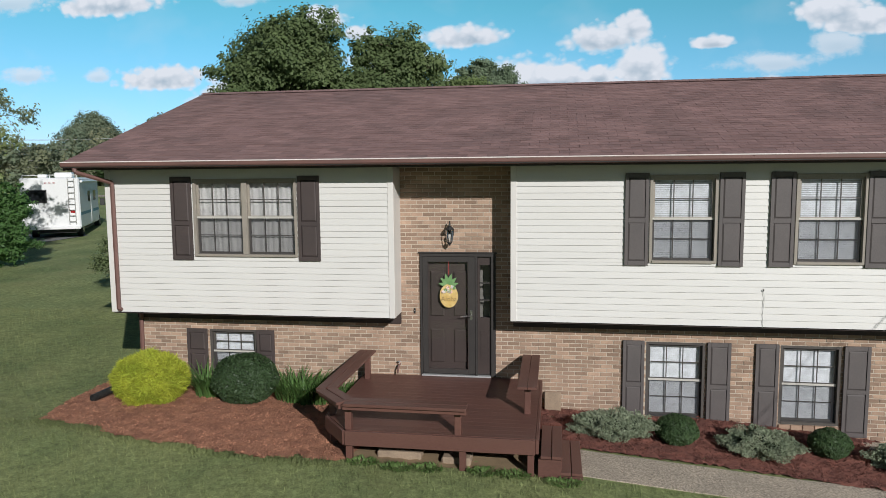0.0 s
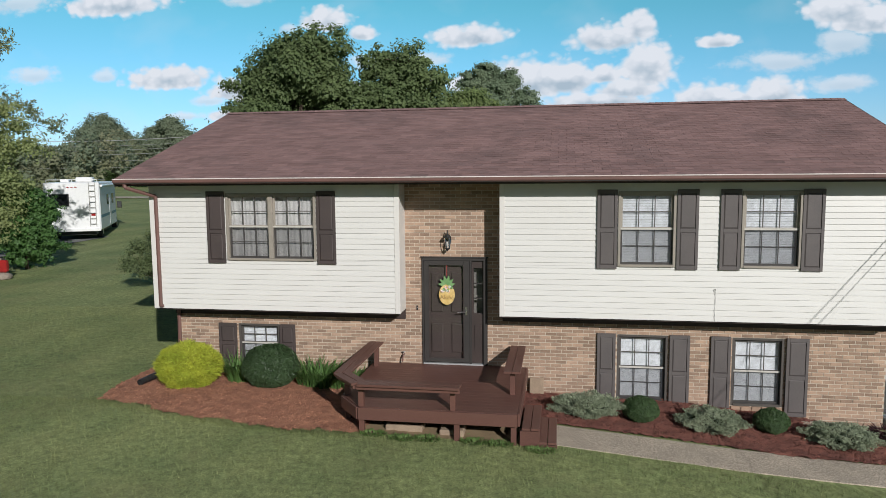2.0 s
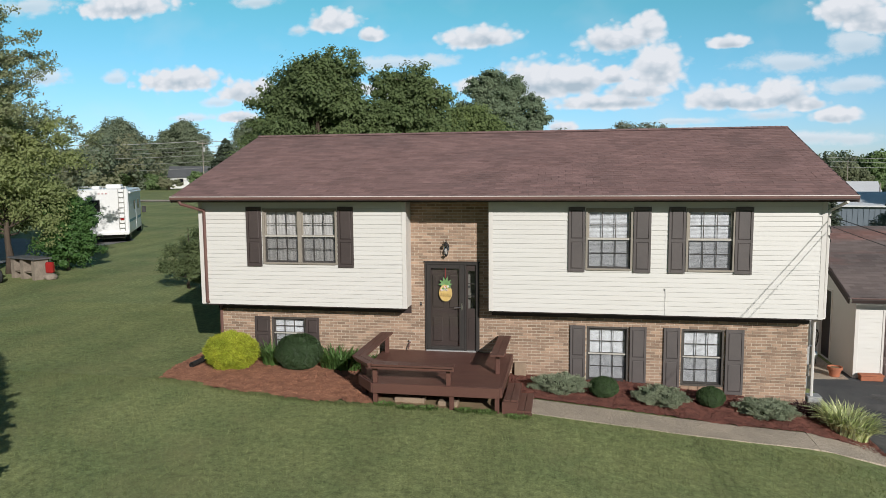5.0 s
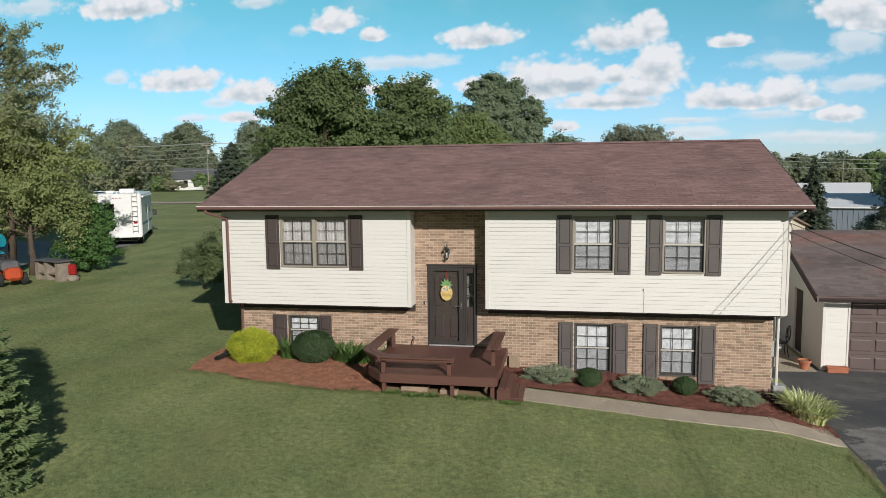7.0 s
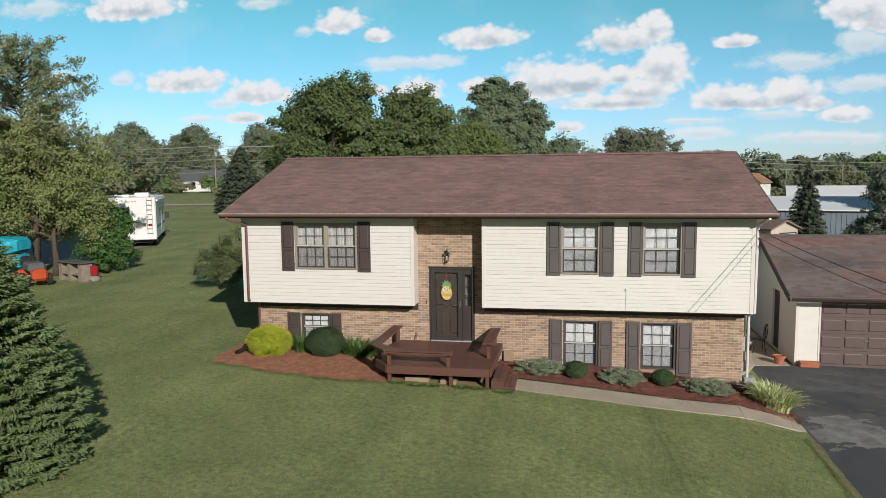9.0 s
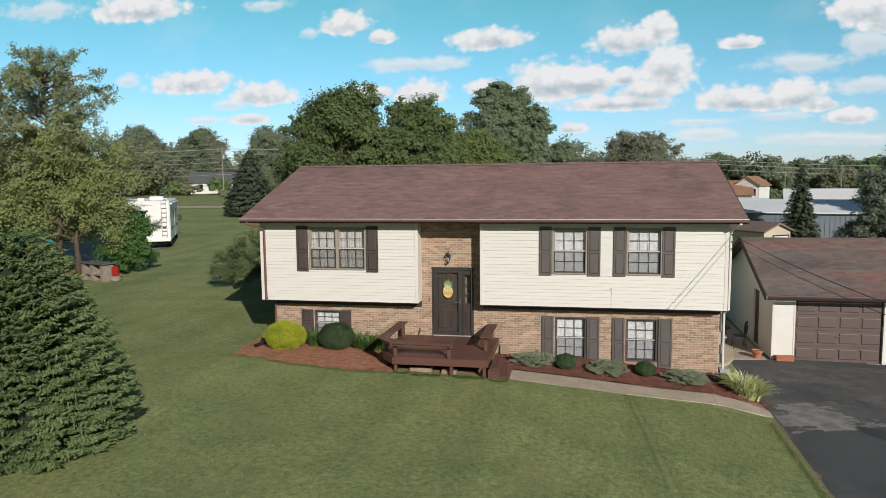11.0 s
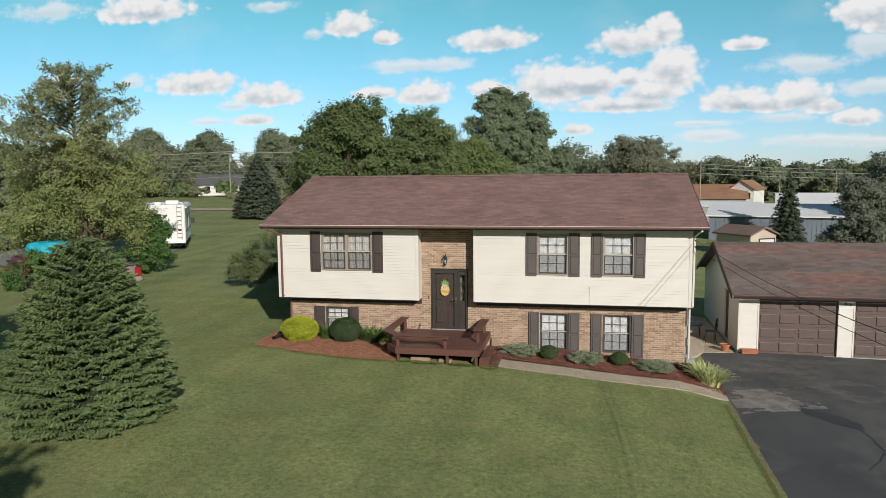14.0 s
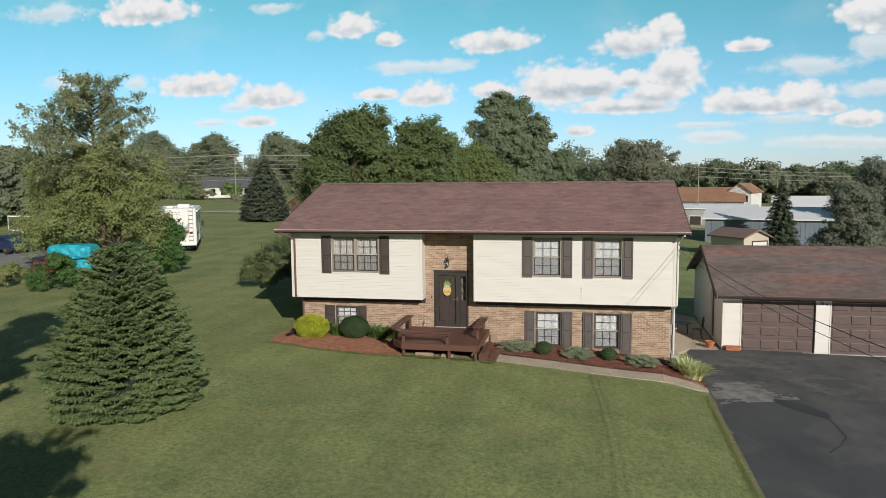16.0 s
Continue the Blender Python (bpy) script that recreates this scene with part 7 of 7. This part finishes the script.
def yard():
    # riding mower, side-on
    s = thing("riding_mower", "orange-red riding mower with grey hood parked on the grass", "mower")
    part("hood", boxes((-0.15, 0.75, -0.28, 0.28, 0.48, 0.82), bevel=0.08), M_TARP, s)
    part("deck_cover", boxes((-0.75, -0.2, -0.42, 0.42, 0.30, 0.52), bevel=0.06), M_ORANGE, s)
    part("front_cowl", boxes((0.66, 1.12, -0.26, 0.26, 0.20, 0.62), bevel=0.10), M_ORANGE, s)
    part("seat", boxes((-0.65, -0.2, -0.22, 0.22, 0.60, 0.98), bevel=0.07), M_RUBBER, s)
    bm = bmesh.new()
    tube(bm, [(0.0, 0, 0.8), (-0.12, 0, 1.02)], 0.02, 6)
    ringp = [(-0.12 + 0.08 * math.sin(a), 0.17 * math.cos(a), 1.02 + 0.15 * math.sin(a) * 0.6) for a in np.linspace(0, 6.2832, 14)]
    tube(bm, ringp, 0.014, 5, cap=False)
    part("steering_wheel", bm, M_RUBBER, s)
    for y in (-0.4, 0.4):
        wheel(s, -0.5, y, 0.30, 0.30, 0.22)
        wheel(s, 0.72, y * 0.9, 0.22, 0.22, 0.16)
    placed(s, pose(-23.9, 9.6, float(land(-23.9, 9.6)), 0, 0, -35) @ Matrix.Scale(1.3, 4))
    # open shelf of block and boards
    s = thing("work_bench", "makeshift block-and-board bench with tools", "bench")
    for x in (-0.8, -0.1, 0.75):
        part("pier", boxes((x - 0.12, x + 0.12, -0.3, 0.3, 0, 0.88)), M_BLOCK, s)
    part("top", boxes((-1.0, 1.0, -0.4, 0.4, 0.882, 0.94)), M_TARP, s)
    part("shelf", boxes((-0.67, 0.62, -0.28, 0.28, 0.30, 0.34)), M_BLOCK, s)
    part("back_panel", boxes((-0.95, 0.9, 0.31, 0.35, 0.0, 0.86)), M_IRON, s)
    placed(s, pose(-22.5, 10.8, float(land(-22.5, 10.8)), 0, 0, -20))
    s = thing("fuel_can", "red fuel can on the bench end", "can")
    part("can", boxes((-0.16, 0.16, -0.12, 0.12, 0, 0.48), bevel=0.05), M_TAIL, s)
    part("cap", lathe(bmesh.new(), [(0.04, 0.48), (0.04, 0.54)], (0.05, 0, 0), 8), M_IRON, s)
    placed(s, pose(-21.35, 10.6, float(land(-21.35, 10.6)) + 0.28, 0, 0, 10))
    s = thing("stone", "pale field stone under the fuel can", "stone")
    bm = bmesh.new()
    bmesh.ops.create_icosphere(bm, subdivisions=2, radius=0.28)
    for v in bm.verts:
        v.co *= 1 + 0.2 * noise.noise(v.co * 4)
        v.co.z *= 0.6
    part("rock", bm, M_BLOCK, s)
    placed(s, pose(-21.35, 10.6, float(land(-21.35, 10.6)) + 0.12))
    # covered boat
    s = thing("covered_boat", "small boat under a bright turquoise tarpaulin on a blocked-up trailer", "boat")
    for name, x0, x1, z0, z1, d in (("tarpaulin", -1.3, 1.3, 1.35, 2.15, 0.8), ("hull_cover", -0.2, 1.3, 0.55, 1.33, 0.7)):
        bm = bmesh.new()
        rows = []
        for i in range(15):
            t = 2 * i / 14 - 1
            end = (1 - abs(t) ** 6 * 0.35)
            row = []
            for a in np.linspace(-0.25 * math.pi, 1.25 * math.pi, 15):
                c, q = math.cos(a), math.sin(a)
                k = 1 / max(abs(c), abs(q)) ** 0.75
                fold = 1 + 0.05 * math.sin(7 * t + 3 * a) + 0.03 * math.sin(13 * t - 5 * a)
                row.append(bm.verts.new((0.5 * (x0 + x1) + 0.5 * (x1 - x0) * t, d * c * k * end * fold, 0.5 * (z0 + z1) + 0.5 * (z1 - z0) * q * k * end * fold)))
            rows.append(row)
        for r1, r2 in zip(rows, rows[1:]):
            for k in range(14):
                bm.faces.new((r1[k], r1[k + 1], r2[k + 1], r2[k]))
        bm.faces.new(rows[0])
        bm.faces.new(rows[-1][::-1])
        part(name, bm, M_TURQ, s)
    part("cradle", boxes((-1.1, -0.9, -0.6, 0.6, 0, 1.36), (0.1, 0.3, -0.5, 0.5, 0, 0.56), (1.0, 1.2, -0.5, 0.5, 0, 0.56)), M_BLOCK, s)
    placed(s, pose(-26.35, 10.4, float(land(-26.35, 10.4)) - 0.02, 0, 0, 6))
    s = thing("mower_cart", "orange garden cart beside the covered boat", "cart")
    part("tub", boxes((-0.5, 0.5, -0.3, 0.3, 0.22, 0.50), bevel=0.05), M_ORANGE, s)
    wheel(s, -0.2, -0.36, 0.18, 0.18, 0.1)
    wheel(s, -0.2, 0.36, 0.18, 0.18, 0.1)
    placed(s, pose(-24.7, 9.2, float(land(-24.7, 9.2)), 0, 0, -10))
    # dark blue saloon car, seen from the side and back
    s = thing("car", "dark blue saloon car parked on the gravel", "car")
    M_CAR = surface("dark blue car paint", (0.012, 0.03, 0.10), (0.01, 0.026, 0.085), 3, 0.25, 20, coat=0.8)
    prof = [(-2.25, 0.35), (2.2, 0.32), (2.3, 0.62), (2.05, 0.82), (1.15, 0.95), (0.45, 1.38), (-0.75, 1.42), (-1.55, 1.05), (-2.2, 0.98), (-2.3, 0.6)]
    bm = prism(prof, -0.88, 0.88, "y")
    bmesh.ops.bevel(bm, geom=list(bm.edges), offset=0.07, segments=2, affect="EDGES")
    part("body", bm, M_CAR, s, smooth=False)
    for y in (-0.885, 0.885):
        part("side_window", prism([(0.95, 0.98), (0.40, 1.30), (-0.70, 1.33), (-1.35, 1.02)], y - 0.006, y + 0.006, "y"), M_DARKGLASS, s)
        for x in (-1.4, 1.4):
            wheel(s, x, y * 0.94, 0.33, 0.33, 0.22, M_METAL)
    part("rear_lamp", boxes((-2.31, -2.2, -0.84, -0.5, 0.72, 0.88)), M_TAIL, s)
    placed(s, pose(-42.3, 22.2, float(land(-42, 22)) + 0.03, 0, 0, 170))
    # white fence-like frame behind the car
    s = thing("trailer", "low white utility trailer behind the parked car", "trailer")
    part("bed", boxes((-1.6, 1.6, -0.7, 0.7, 0.5, 0.6)), M_RVWHITE, s)
    part("front_board", boxes((-1.6, -1.55, -0.7, -0.64, 0.602, 2.0)), M_RVWHITE, s)
    part("top_rail", boxes((-1.548, 1.6, -0.7, -0.64, 1.85, 2.0)), M_RVWHITE, s)
    wheel(s, 0.2, -0.8, 0.32, 0.32, 0.2)
    wheel(s, 0.2, 0.8, 0.32, 0.32, 0.2)
    part("hitch", boxes((1.6, 2.3, -0.05, 0.05, 0.4, 0.5)), M_IRON, s)
    placed(s, pose(-52.0, 35.5, float(land(-50, 35)), 0, 0, 0))
    # red-berried shrub on a stone ring
    tree("berry_shrub", "loose shrub with red leaf tips in the neighbouring yard", (-25.6, 7.4), 2.2, 0.05, ball_blobs(np.random.default_rng(81), 18, 1.5, 1.0, 0.3, 1.6, 0.45, 0.7, 0.2), L_SHRUB, 26, 130, 0.10, 81, fork=0.1)
    tree("berry_shrub", "loose shrub with red berries in the neighbouring yard", (-25.5, 7.1), 2.0, 0.04, ball_blobs(np.random.default_rng(82), 9, 1.4, 0.9, 0.9, 1.6, 0.35, 0.5, 0.2), L_BERRY, 14, 16, 0.07, 82, fork=0.1)
    tree("yard_shrub", "green shrub at the edge of the gravel", (-28.4, 7.6), 1.7, 0.05, ball_blobs(np.random.default_rng(83), 8, 1.1, 1.0, 0.3, 1.2, 0.45, 0.7, 0.3), L_OLIVE, 20, 100, 0.10, 83, fork=0.1)


L_BERRY = leaves("red berry", (0.30, 0.035, 0.03), (0.20, 0.03, 0.025), 3, 0.2, 0.5)
yard()


# ---- far buildings ----
def gabled(name, label, cx, cy, w, d, base, eave, ridge, turn, wall_mat, roof_mat, ridge_along="x", openings=(), over=0.3, category="house"):
    """A plain gabled building: walls, gables, roof slabs and openings on its front. openings: x, z, width, height, kind."""
    s = thing(name, label, category)
    hw, hd = w / 2, d / 2
    part("wall", boxes((-hw, hw, -hd, hd, base - 1, eave)), wall_mat, s)
    if ridge_along == "x":
        r = prism([(-hd - over, eave - 0.05), (0, ridge), (hd + over, eave - 0.05), (hd + over, eave - 0.17), (0, ridge - 0.14), (-hd - over, eave - 0.17)], -hw - over, hw + over, "x")
        gb = [prism([(-hd, eave), (hd, eave), (0, ridge - 0.15)], x - 0.05, x + 0.05, "x") for x in (-hw + 0.05, hw - 0.05)]
    else:
        r = prism([(-hw - over, eave - 0.05), (0, ridge), (hw + over, eave - 0.05), (hw + over, eave - 0.17), (0, ridge - 0.14), (-hw - over, eave - 0.17)], -hd - over, hd + over, "y")
        gb = [prism([(-hw, eave), (hw, eave), (0, ridge - 0.15)], y - 0.05, y + 0.05, "y") for y in (-hd + 0.05, hd - 0.05)]
    part("roof", r, roof_mat, s)
    for g in gb:
        part("gable", g, wall_mat, s)
    for x, z, ow, oh, kind in openings:
        win = part("window" if kind != "door" else "door", boxes((x - ow / 2, x + ow / 2, -hd - 0.03, -hd + 0.02, z, z + oh)), M_DARKGLASS if kind == "window" else M_WHITE if kind == "white" else M_DOOR, s)
        part("casing", boxes((x - ow / 2 - 0.09, x - ow / 2 - 0.002, -hd - 0.05, -hd + 0.02, z - 0.09, z + oh + 0.09), (x + ow / 2 + 0.002, x + ow / 2 + 0.09, -hd - 0.05, -hd + 0.02, z - 0.09, z + oh + 0.09),
                             (x - ow / 2, x + ow / 2, -hd - 0.05, -hd + 0.02, z + oh + 0.002, z + oh + 0.09)), M_BROWN if kind == "white" else M_WHITE, win)
    s.matrix_world = pose(cx, cy, 0, 0, 0, turn)
    return s


M_GREYROOF = surface("grey shingle", (0.12, 0.125, 0.13), (0.10, 0.105, 0.11), 0.6, 0.9, 20)
M_ORANGEROOF = surface("rusty orange shingle", (0.36, 0.20, 0.125), (0.30, 0.165, 0.105), 0.6, 0.9, 20)
M_BLUEMETAL = surface("blue grey ribbed metal", (0.20, 0.235, 0.28), (0.17, 0.205, 0.245), 0.3, 0.5, 20)
M_WHITEROOF = surface("white metal roofing", (0.82, 0.83, 0.84), (0.76, 0.77, 0.78), 0.3, 0.45, 20)
M_REDBRICK = surface("red brick far", (0.13, 0.058, 0.048), (0.105, 0.05, 0.042), 1, 0.9, 20)
M_WHITEWALL = surface("white wall far", (0.74, 0.74, 0.72), (0.68, 0.68, 0.66), 0.5, 0.6, 20)
M_SHEDROOF = surface("brown shed shingle", (0.24, 0.165, 0.14), (0.19, 0.135, 0.115), 0.6, 0.95, 30)
M_TAN = surface("pale tan boarding", (0.56, 0.49, 0.40), (0.50, 0.44, 0.36), 0.6, 0.8, 30)
M_GREYWALL = surface("weathered grey wall", (0.36, 0.36, 0.35), (0.30, 0.30, 0.29), 0.5, 0.8, 20)


def far_buildings():
    gabled("white_house", "low white house with grey roof and porch beyond the lane", -77.8, 127, 13.5, 8, 2.1, 4.75, 7.0, 24, M_WHITEWALL, M_GREYROOF, "x",
           [(-4.4, 2.95, 1.0, 1.4, "window"), (-2.2, 2.95, 1.0, 1.4, "window"), (0.4, 2.35, 1.0, 2.1, "door"), (3.0, 2.95, 1.4, 1.3, "window"), (5.2, 2.95, 1.0, 1.3, "window")])
    s = thing("porch", "white railed porch of the far white house", "porch")
    part("floor", boxes((-1, 6, -2.0, 0, 0.9, 1.05)), M_WHITEWALL, s)
    part("porch_roof", boxes((-1.2, 6.2, -2.2, 0, 3.4, 3.55)), M_GREYROOF, s)
    for x in (-0.9, 0.8, 2.5, 4.2, 5.9):
        part("post", boxes((x - 0.08, x + 0.08, -1.95, -1.8, 1.05, 3.4)), M_WHITEWALL, s)
    part("rail", boxes((-0.8, 5.8, -1.92, -1.84, 1.85, 1.95), (-0.8, 5.8, -1.92, -1.84, 1.25, 1.33)), M_WHITEWALL, s)
    s.matrix_world = pose(-76.2, 123.3, 1.2, 0, 0, 24)
    gabled("brick_house", "small red brick house with steep gable behind the lawn", -26.3, 46.0, 2.8, 6, 1.0, 4.0, 5.3, 12, M_REDBRICK, M_SHEDROOF, "y", [(0.1, 2.7, 0.35, 0.5, "window")])
    # behind the garage
    sh = gabled("garden_shed", "tan garden shed with brown roof behind the garage", 15.4, 37.6, 2.7, 3.6, -1.0, 1.3, 1.9, 34, M_TAN, M_SHEDROOF, "y", [(0.35, -1.0, 1.5, 1.85, "white")], 0.25, "shed")
    gabled("metal_barn", "long blue-grey metal barn with white roof", 24.2, 52.5, 17.5, 10, -1.5, 2.1, 3.05, -13.5, M_BLUEMETAL, M_WHITEROOF, "x", [], 0.3, "barn")
    b = bpy.data.objects["metal_barn"]
    for k in range(41):
        x = -8.1 + k * 0.4
        part("rib", boxes((x - 0.03, x + 0.03, -5.03, -4.99, -1.6, 2.0)), M_BLUEMETAL, b)
    gabled("metal_barn", "white-roofed metal barn further back", 29.2, 68, 7.5, 9, -1.6, 2.2, 3.75, -13.5, M_BLUEMETAL, M_WHITEROOF, "x", [], 0.3, "barn")
    gabled("orange_roofed_hall", "long low hall with a rusty orange roof", 20.4, 86.5, 9.8, 8, -1.8, 2.75, 4.6, -8, M_GREYWALL, M_ORANGEROOF, "x", [], 0.3, "hall")
    gabled("white_tower_house", "tall white gabled house with orange roof", 25.6, 86.0, 3.4, 4.6, -1.8, 3.95, 5.2, -30, M_WHITEWALL, M_ORANGEROOF, "y", [(0.9, 2.5, 0.7, 0.9, "window"), (1.1, -0.2, 0.8, 1.4, "window")], 0.25)
    gabled("white_annex", "low white flat annex beside the hall", 19.2, 74.5, 11, 5, -1.8, 2.1, 2.5, -10, M_GREYWALL, M_WHITEROOF, "x", [(-2.0, -1.0, 1.4, 2.0, "door")], 0.2)


far_buildings()


# ---- pieces of the walls and roofs ----
def lay_siding(parent, x0, x1, z0, z1, face, holes, axis="x"):
    """Clapboards, each leaning out at its foot."""
    h = 0.1016
    z = z0
    while z < z1 - 0.01:
        top = min(z + h, z1)
        for a, b, c, d in cut((x0, x1, z, top), holes):
            lo, hi = face - 0.015 + 0.014 * (c - z) / h, face - 0.015 + 0.014 * (d - z) / h
            bm = bmesh.new()
            if axis == "x":
                pts = [(a, lo, c + 0.002), (b, lo, c + 0.002), (b, face + 0.015, c + 0.002), (a, face + 0.015, c + 0.002), (a, hi, d), (b, hi, d), (b, face + 0.015, d), (a, face + 0.015, d)]
            else:
                s = axis
                pts = [(s * -lo, a, c + 0.002), (s * -lo, b, c + 0.002), (s * -(face + 0.015), b, c + 0.002), (s * -(face + 0.015), a, c + 0.002), (s * -hi, a, d), (s * -hi, b, d), (s * -(face + 0.015), b, d), (s * -(face + 0.015), a, d)]
            vs = [bm.verts.new(p) for p in pts]
            for f in BOX_QUADS:
                bm.faces.new([vs[i] for i in f])
            bmesh.ops.recalc_face_normals(bm, faces=list(bm.faces))
            part("clapboard", bm, M_SIDING, parent)
        z += h


lay_siding(siding_w, WX0 + 0.085, BAY_L - 0.085, SID_Z, SOFFIT, S, [UP_L])
lay_siding(siding_e, BAY_R + 0.085, WX1 - 0.085, SID_Z, SOFFIT, S, [UP_M, UP_R])

lay_siding(garage, GX0 + 0.088, GX1, GZ + 0.02, GE - 0.024, GY0 + 0.012, [(g[0] - 0.052, g[1] + 0.052, g[2] - 0.4, g[3] + 0.052) for g in (G1, G2)])


def lay_bricks():
    """Running-bond bricks; those round the entrance are single pieces."""
    holes = [(h[0] - 0.002, h[1] + 0.002, h[2] - (0.09 if h is not DOOR else 0), h[3] + 0.002) for h in (LO_L, LO_M, LO_R, DOOR)]
    rng = random.Random(5)
    rest, near = [], []
    row, z = 0, -0.86
    while z < SOFFIT - 0.02:
        x = BX0 - (0.1015 if row % 2 else 0)
        while x < BX1:
            a, b, c, d = max(BX0, x + 0.006), min(BX1, x + 0.197), z + 0.006, min(z + 0.0617, SOFFIT)
            x += 0.203
            if b - a < 0.02:
                continue
            if c > SID_Z - 0.21 and (b < BAY_L or a > BAY_R):
                continue
            a, b = (max(a, BAY_L - 0.03), min(b, BAY_R + 0.03)) if c > SID_Z - 0.21 else (a, b)
            if d < float(land(0.5 * (a + b), -0.1)) - 0.2:
                continue
            for q in cut((a, b, c, d), holes):
                if q[3] - q[2] < 0.02 or q[1] - q[0] < 0.02:
                    continue
                p = rng.uniform(-0.002, 0.003)
                (near if -3.35 < q[0] < -0.95 and 0.9 < q[2] < 3.55 and len(near) < 300 else rest).append((*q, p))
        row += 1
        z += 0.0677

    def corners(q):
        a, b, c, d, p = q
        y0, y1, e = BRICK - p, BRICK + 0.02, 0.003
        return [(a, y0 + e, c), (b, y0 + e, c), (b, y1, c), (a, y1, c), (a, y0 + e, d), (b, y0 + e, d), (b, y1, d), (a, y1, d)], [(a + e, y0, c + e), (b - e, y0, c + e), (b - e, y0, d - e), (a + e, y0, d - e)]
    # eased arrises: the face is set a little inside the body
    faces = np.array([(8, 9, 10, 11), (0, 1, 9, 8), (1, 5, 10, 9), (5, 4, 11, 10), (4, 0, 8, 11), (0, 3, 2, 1), (4, 5, 6, 7), (1, 2, 6, 5), (3, 0, 4, 7)])
    V = np.array([sum(corners(q), []) for q in rest])
    me = quads_mesh("brickwork", V.reshape(-1, 3), (np.arange(len(V))[:, None, None] * 12 + faces[None]).reshape(-1, 4), True)
    link_mesh("brickwork", me, M_BRICK, brick_wall)["kind"] = "stuff"
    shared = {}
    for a, b, c, d, p in near:
        key = (round(b - a, 3), round(d - c, 3))
        if key not in shared:
            v = np.array(sum(corners((0, b - a, 0, d - c, 0)), []))
            shared[key] = quads_mesh("brick", v, faces, True)
        ob = link_mesh("brick", shared[key], M_BRICK1, brick_wall)
        ob.location = (a, -p, c)


lay_bricks()


def lay_shingles(parent, x0, x1, y0, z0, slope, run, material, single, singles, exposure=0.143, tab=0.305, seed=9):
    """Three-tab shingles in staggered courses; the lowest courses are single pieces."""
    rng = random.Random(seed)
    ca, sa = math.cos(slope), math.sin(slope)
    rest, near = [], []
    row, s = 0, 0.0
    while s < run - 0.02:
        x = x0 - tab * ((row * 0.5) % 1.0)
        while x < x1:
            a, b = max(x0, x + 0.0035), min(x1, x + tab - 0.0035)
            x += tab
            if b - a < 0.03:
                continue
            (near if row < singles else rest).append((a, b, s + rng.uniform(-0.004, 0.004), min(s + exposure + 0.02, run), rng.uniform(0.008, 0.011)))
        row += 1
        s += exposure

    def tabbed(a, b, s0, s1, t):
        out = []
        for under in (True, False):
            lo, hi = (t - 0.004, -0.003) if under else (t, 0.0015)
            for xx, ss, h in ((a, s0, lo), (b, s0, lo), (b, s1, hi), (a, s1, hi)):
                out.append((xx, y0 + ss * ca - h * sa, z0 + ss * sa + h * ca))
        return out
    me = boxes_mesh("shingle_field", [tabbed(*q) for q in rest])
    link_mesh("shingle_field", me, material, parent)["kind"] = "stuff"
    shared = {}
    for a, b, s0, s1, t in near:
        key = round(b - a, 2)
        if key not in shared:
            c = np.array(tabbed(0, b - a, 0, s1 - s0, 0.0095)) - np.array((0, y0, z0))
            shared[key] = boxes_mesh("shingle", [c])
        ob = link_mesh("shingle", shared[key], single, parent)
        ob.location = (a, y0 + s0 * ca, z0 + s0 * sa)


lay_shingles(roof, RX0, RX1, EAVE_Y - 0.02, EAVE_Z - 0.016, SLOPE, RUN + 0.01, M_SHINGLE, M_SHINGLE1, 6)
lay_shingles(groof, GX0 - 0.32, GX1 + 0.3, GEY - 0.02, GEZ + 0.002, math.atan2(GRZ - GEZ, GRY - GEY), math.hypot(GRZ - GEZ, GRY - GEY), M_GSHINGLE, M_GSHINGLE, 0)


def lawn_blades():
    """Short blades over the mown lawn in front of the house, for the nap of the grass."""
    r = np.random.default_rng(91)
    n = 130000
    x, y = r.uniform(-16, 7.0, n), -2.2 - 15 * r.uniform(0, 1, n) ** 1.5
    # the west side of the house, and a ragged fringe along the mulch bed
    m, f, e = 26000, 7000, 9000
    fx = r.uniform(-8.4, -3.4, f)
    fy = np.interp(fx, [-8.3, -7.2, -6.4, -5, -3.3], [-2.2, -2.38, -2.62, -2.8, -2.8]) + r.normal(0, 0.07, f)
    x, y = np.concatenate([x, r.uniform(-17, -8.1, m), fx, 6.57 - abs(r.normal(0, 0.07, e))]), np.concatenate([y, r.uniform(-2.3, 6, m), fy, r.uniform(-24, -2.4, e)])
    tall = np.concatenate([np.ones(n + m), np.full(f + e, 1.35)])
    ok = ~((x > 6.63) | ((y > -2.62) & (x > -3.3)) | ((y > 0) & (x > -8.2)) | (in_bed_w(x, y) & (tall < 1.5)))
    x, y, tall = x[ok], y[ok], tall[ok]
    n = len(x)
    z = land(x, y)
    h, w, a = r.uniform(0.02, 0.05, n) * tall, r.uniform(0.004, 0.007, n), r.uniform(0, 6.28, n)
    lx, ly = r.normal(0, 0.02, n), r.normal(0, 0.02, n)
    V = np.stack([np.stack([x - w * np.cos(a), y - w * np.sin(a), z - 0.005], 1), np.stack([x + w * np.cos(a), y + w * np.sin(a), z - 0.005], 1),
                  np.stack([x + lx + 0.2 * w, y + ly, z + h], 1), np.stack([x + lx - 0.2 * w, y + ly, z + h], 1)], 1)
    ob = link_mesh("grass", quads_mesh("grass", V.reshape(-1, 3), np.arange(4 * n).reshape(-1, 4)), M_BLADE)
    tagged(ob, "short mown green grass blades of the front lawn", "grass", kind="stuff")


lawn_blades()
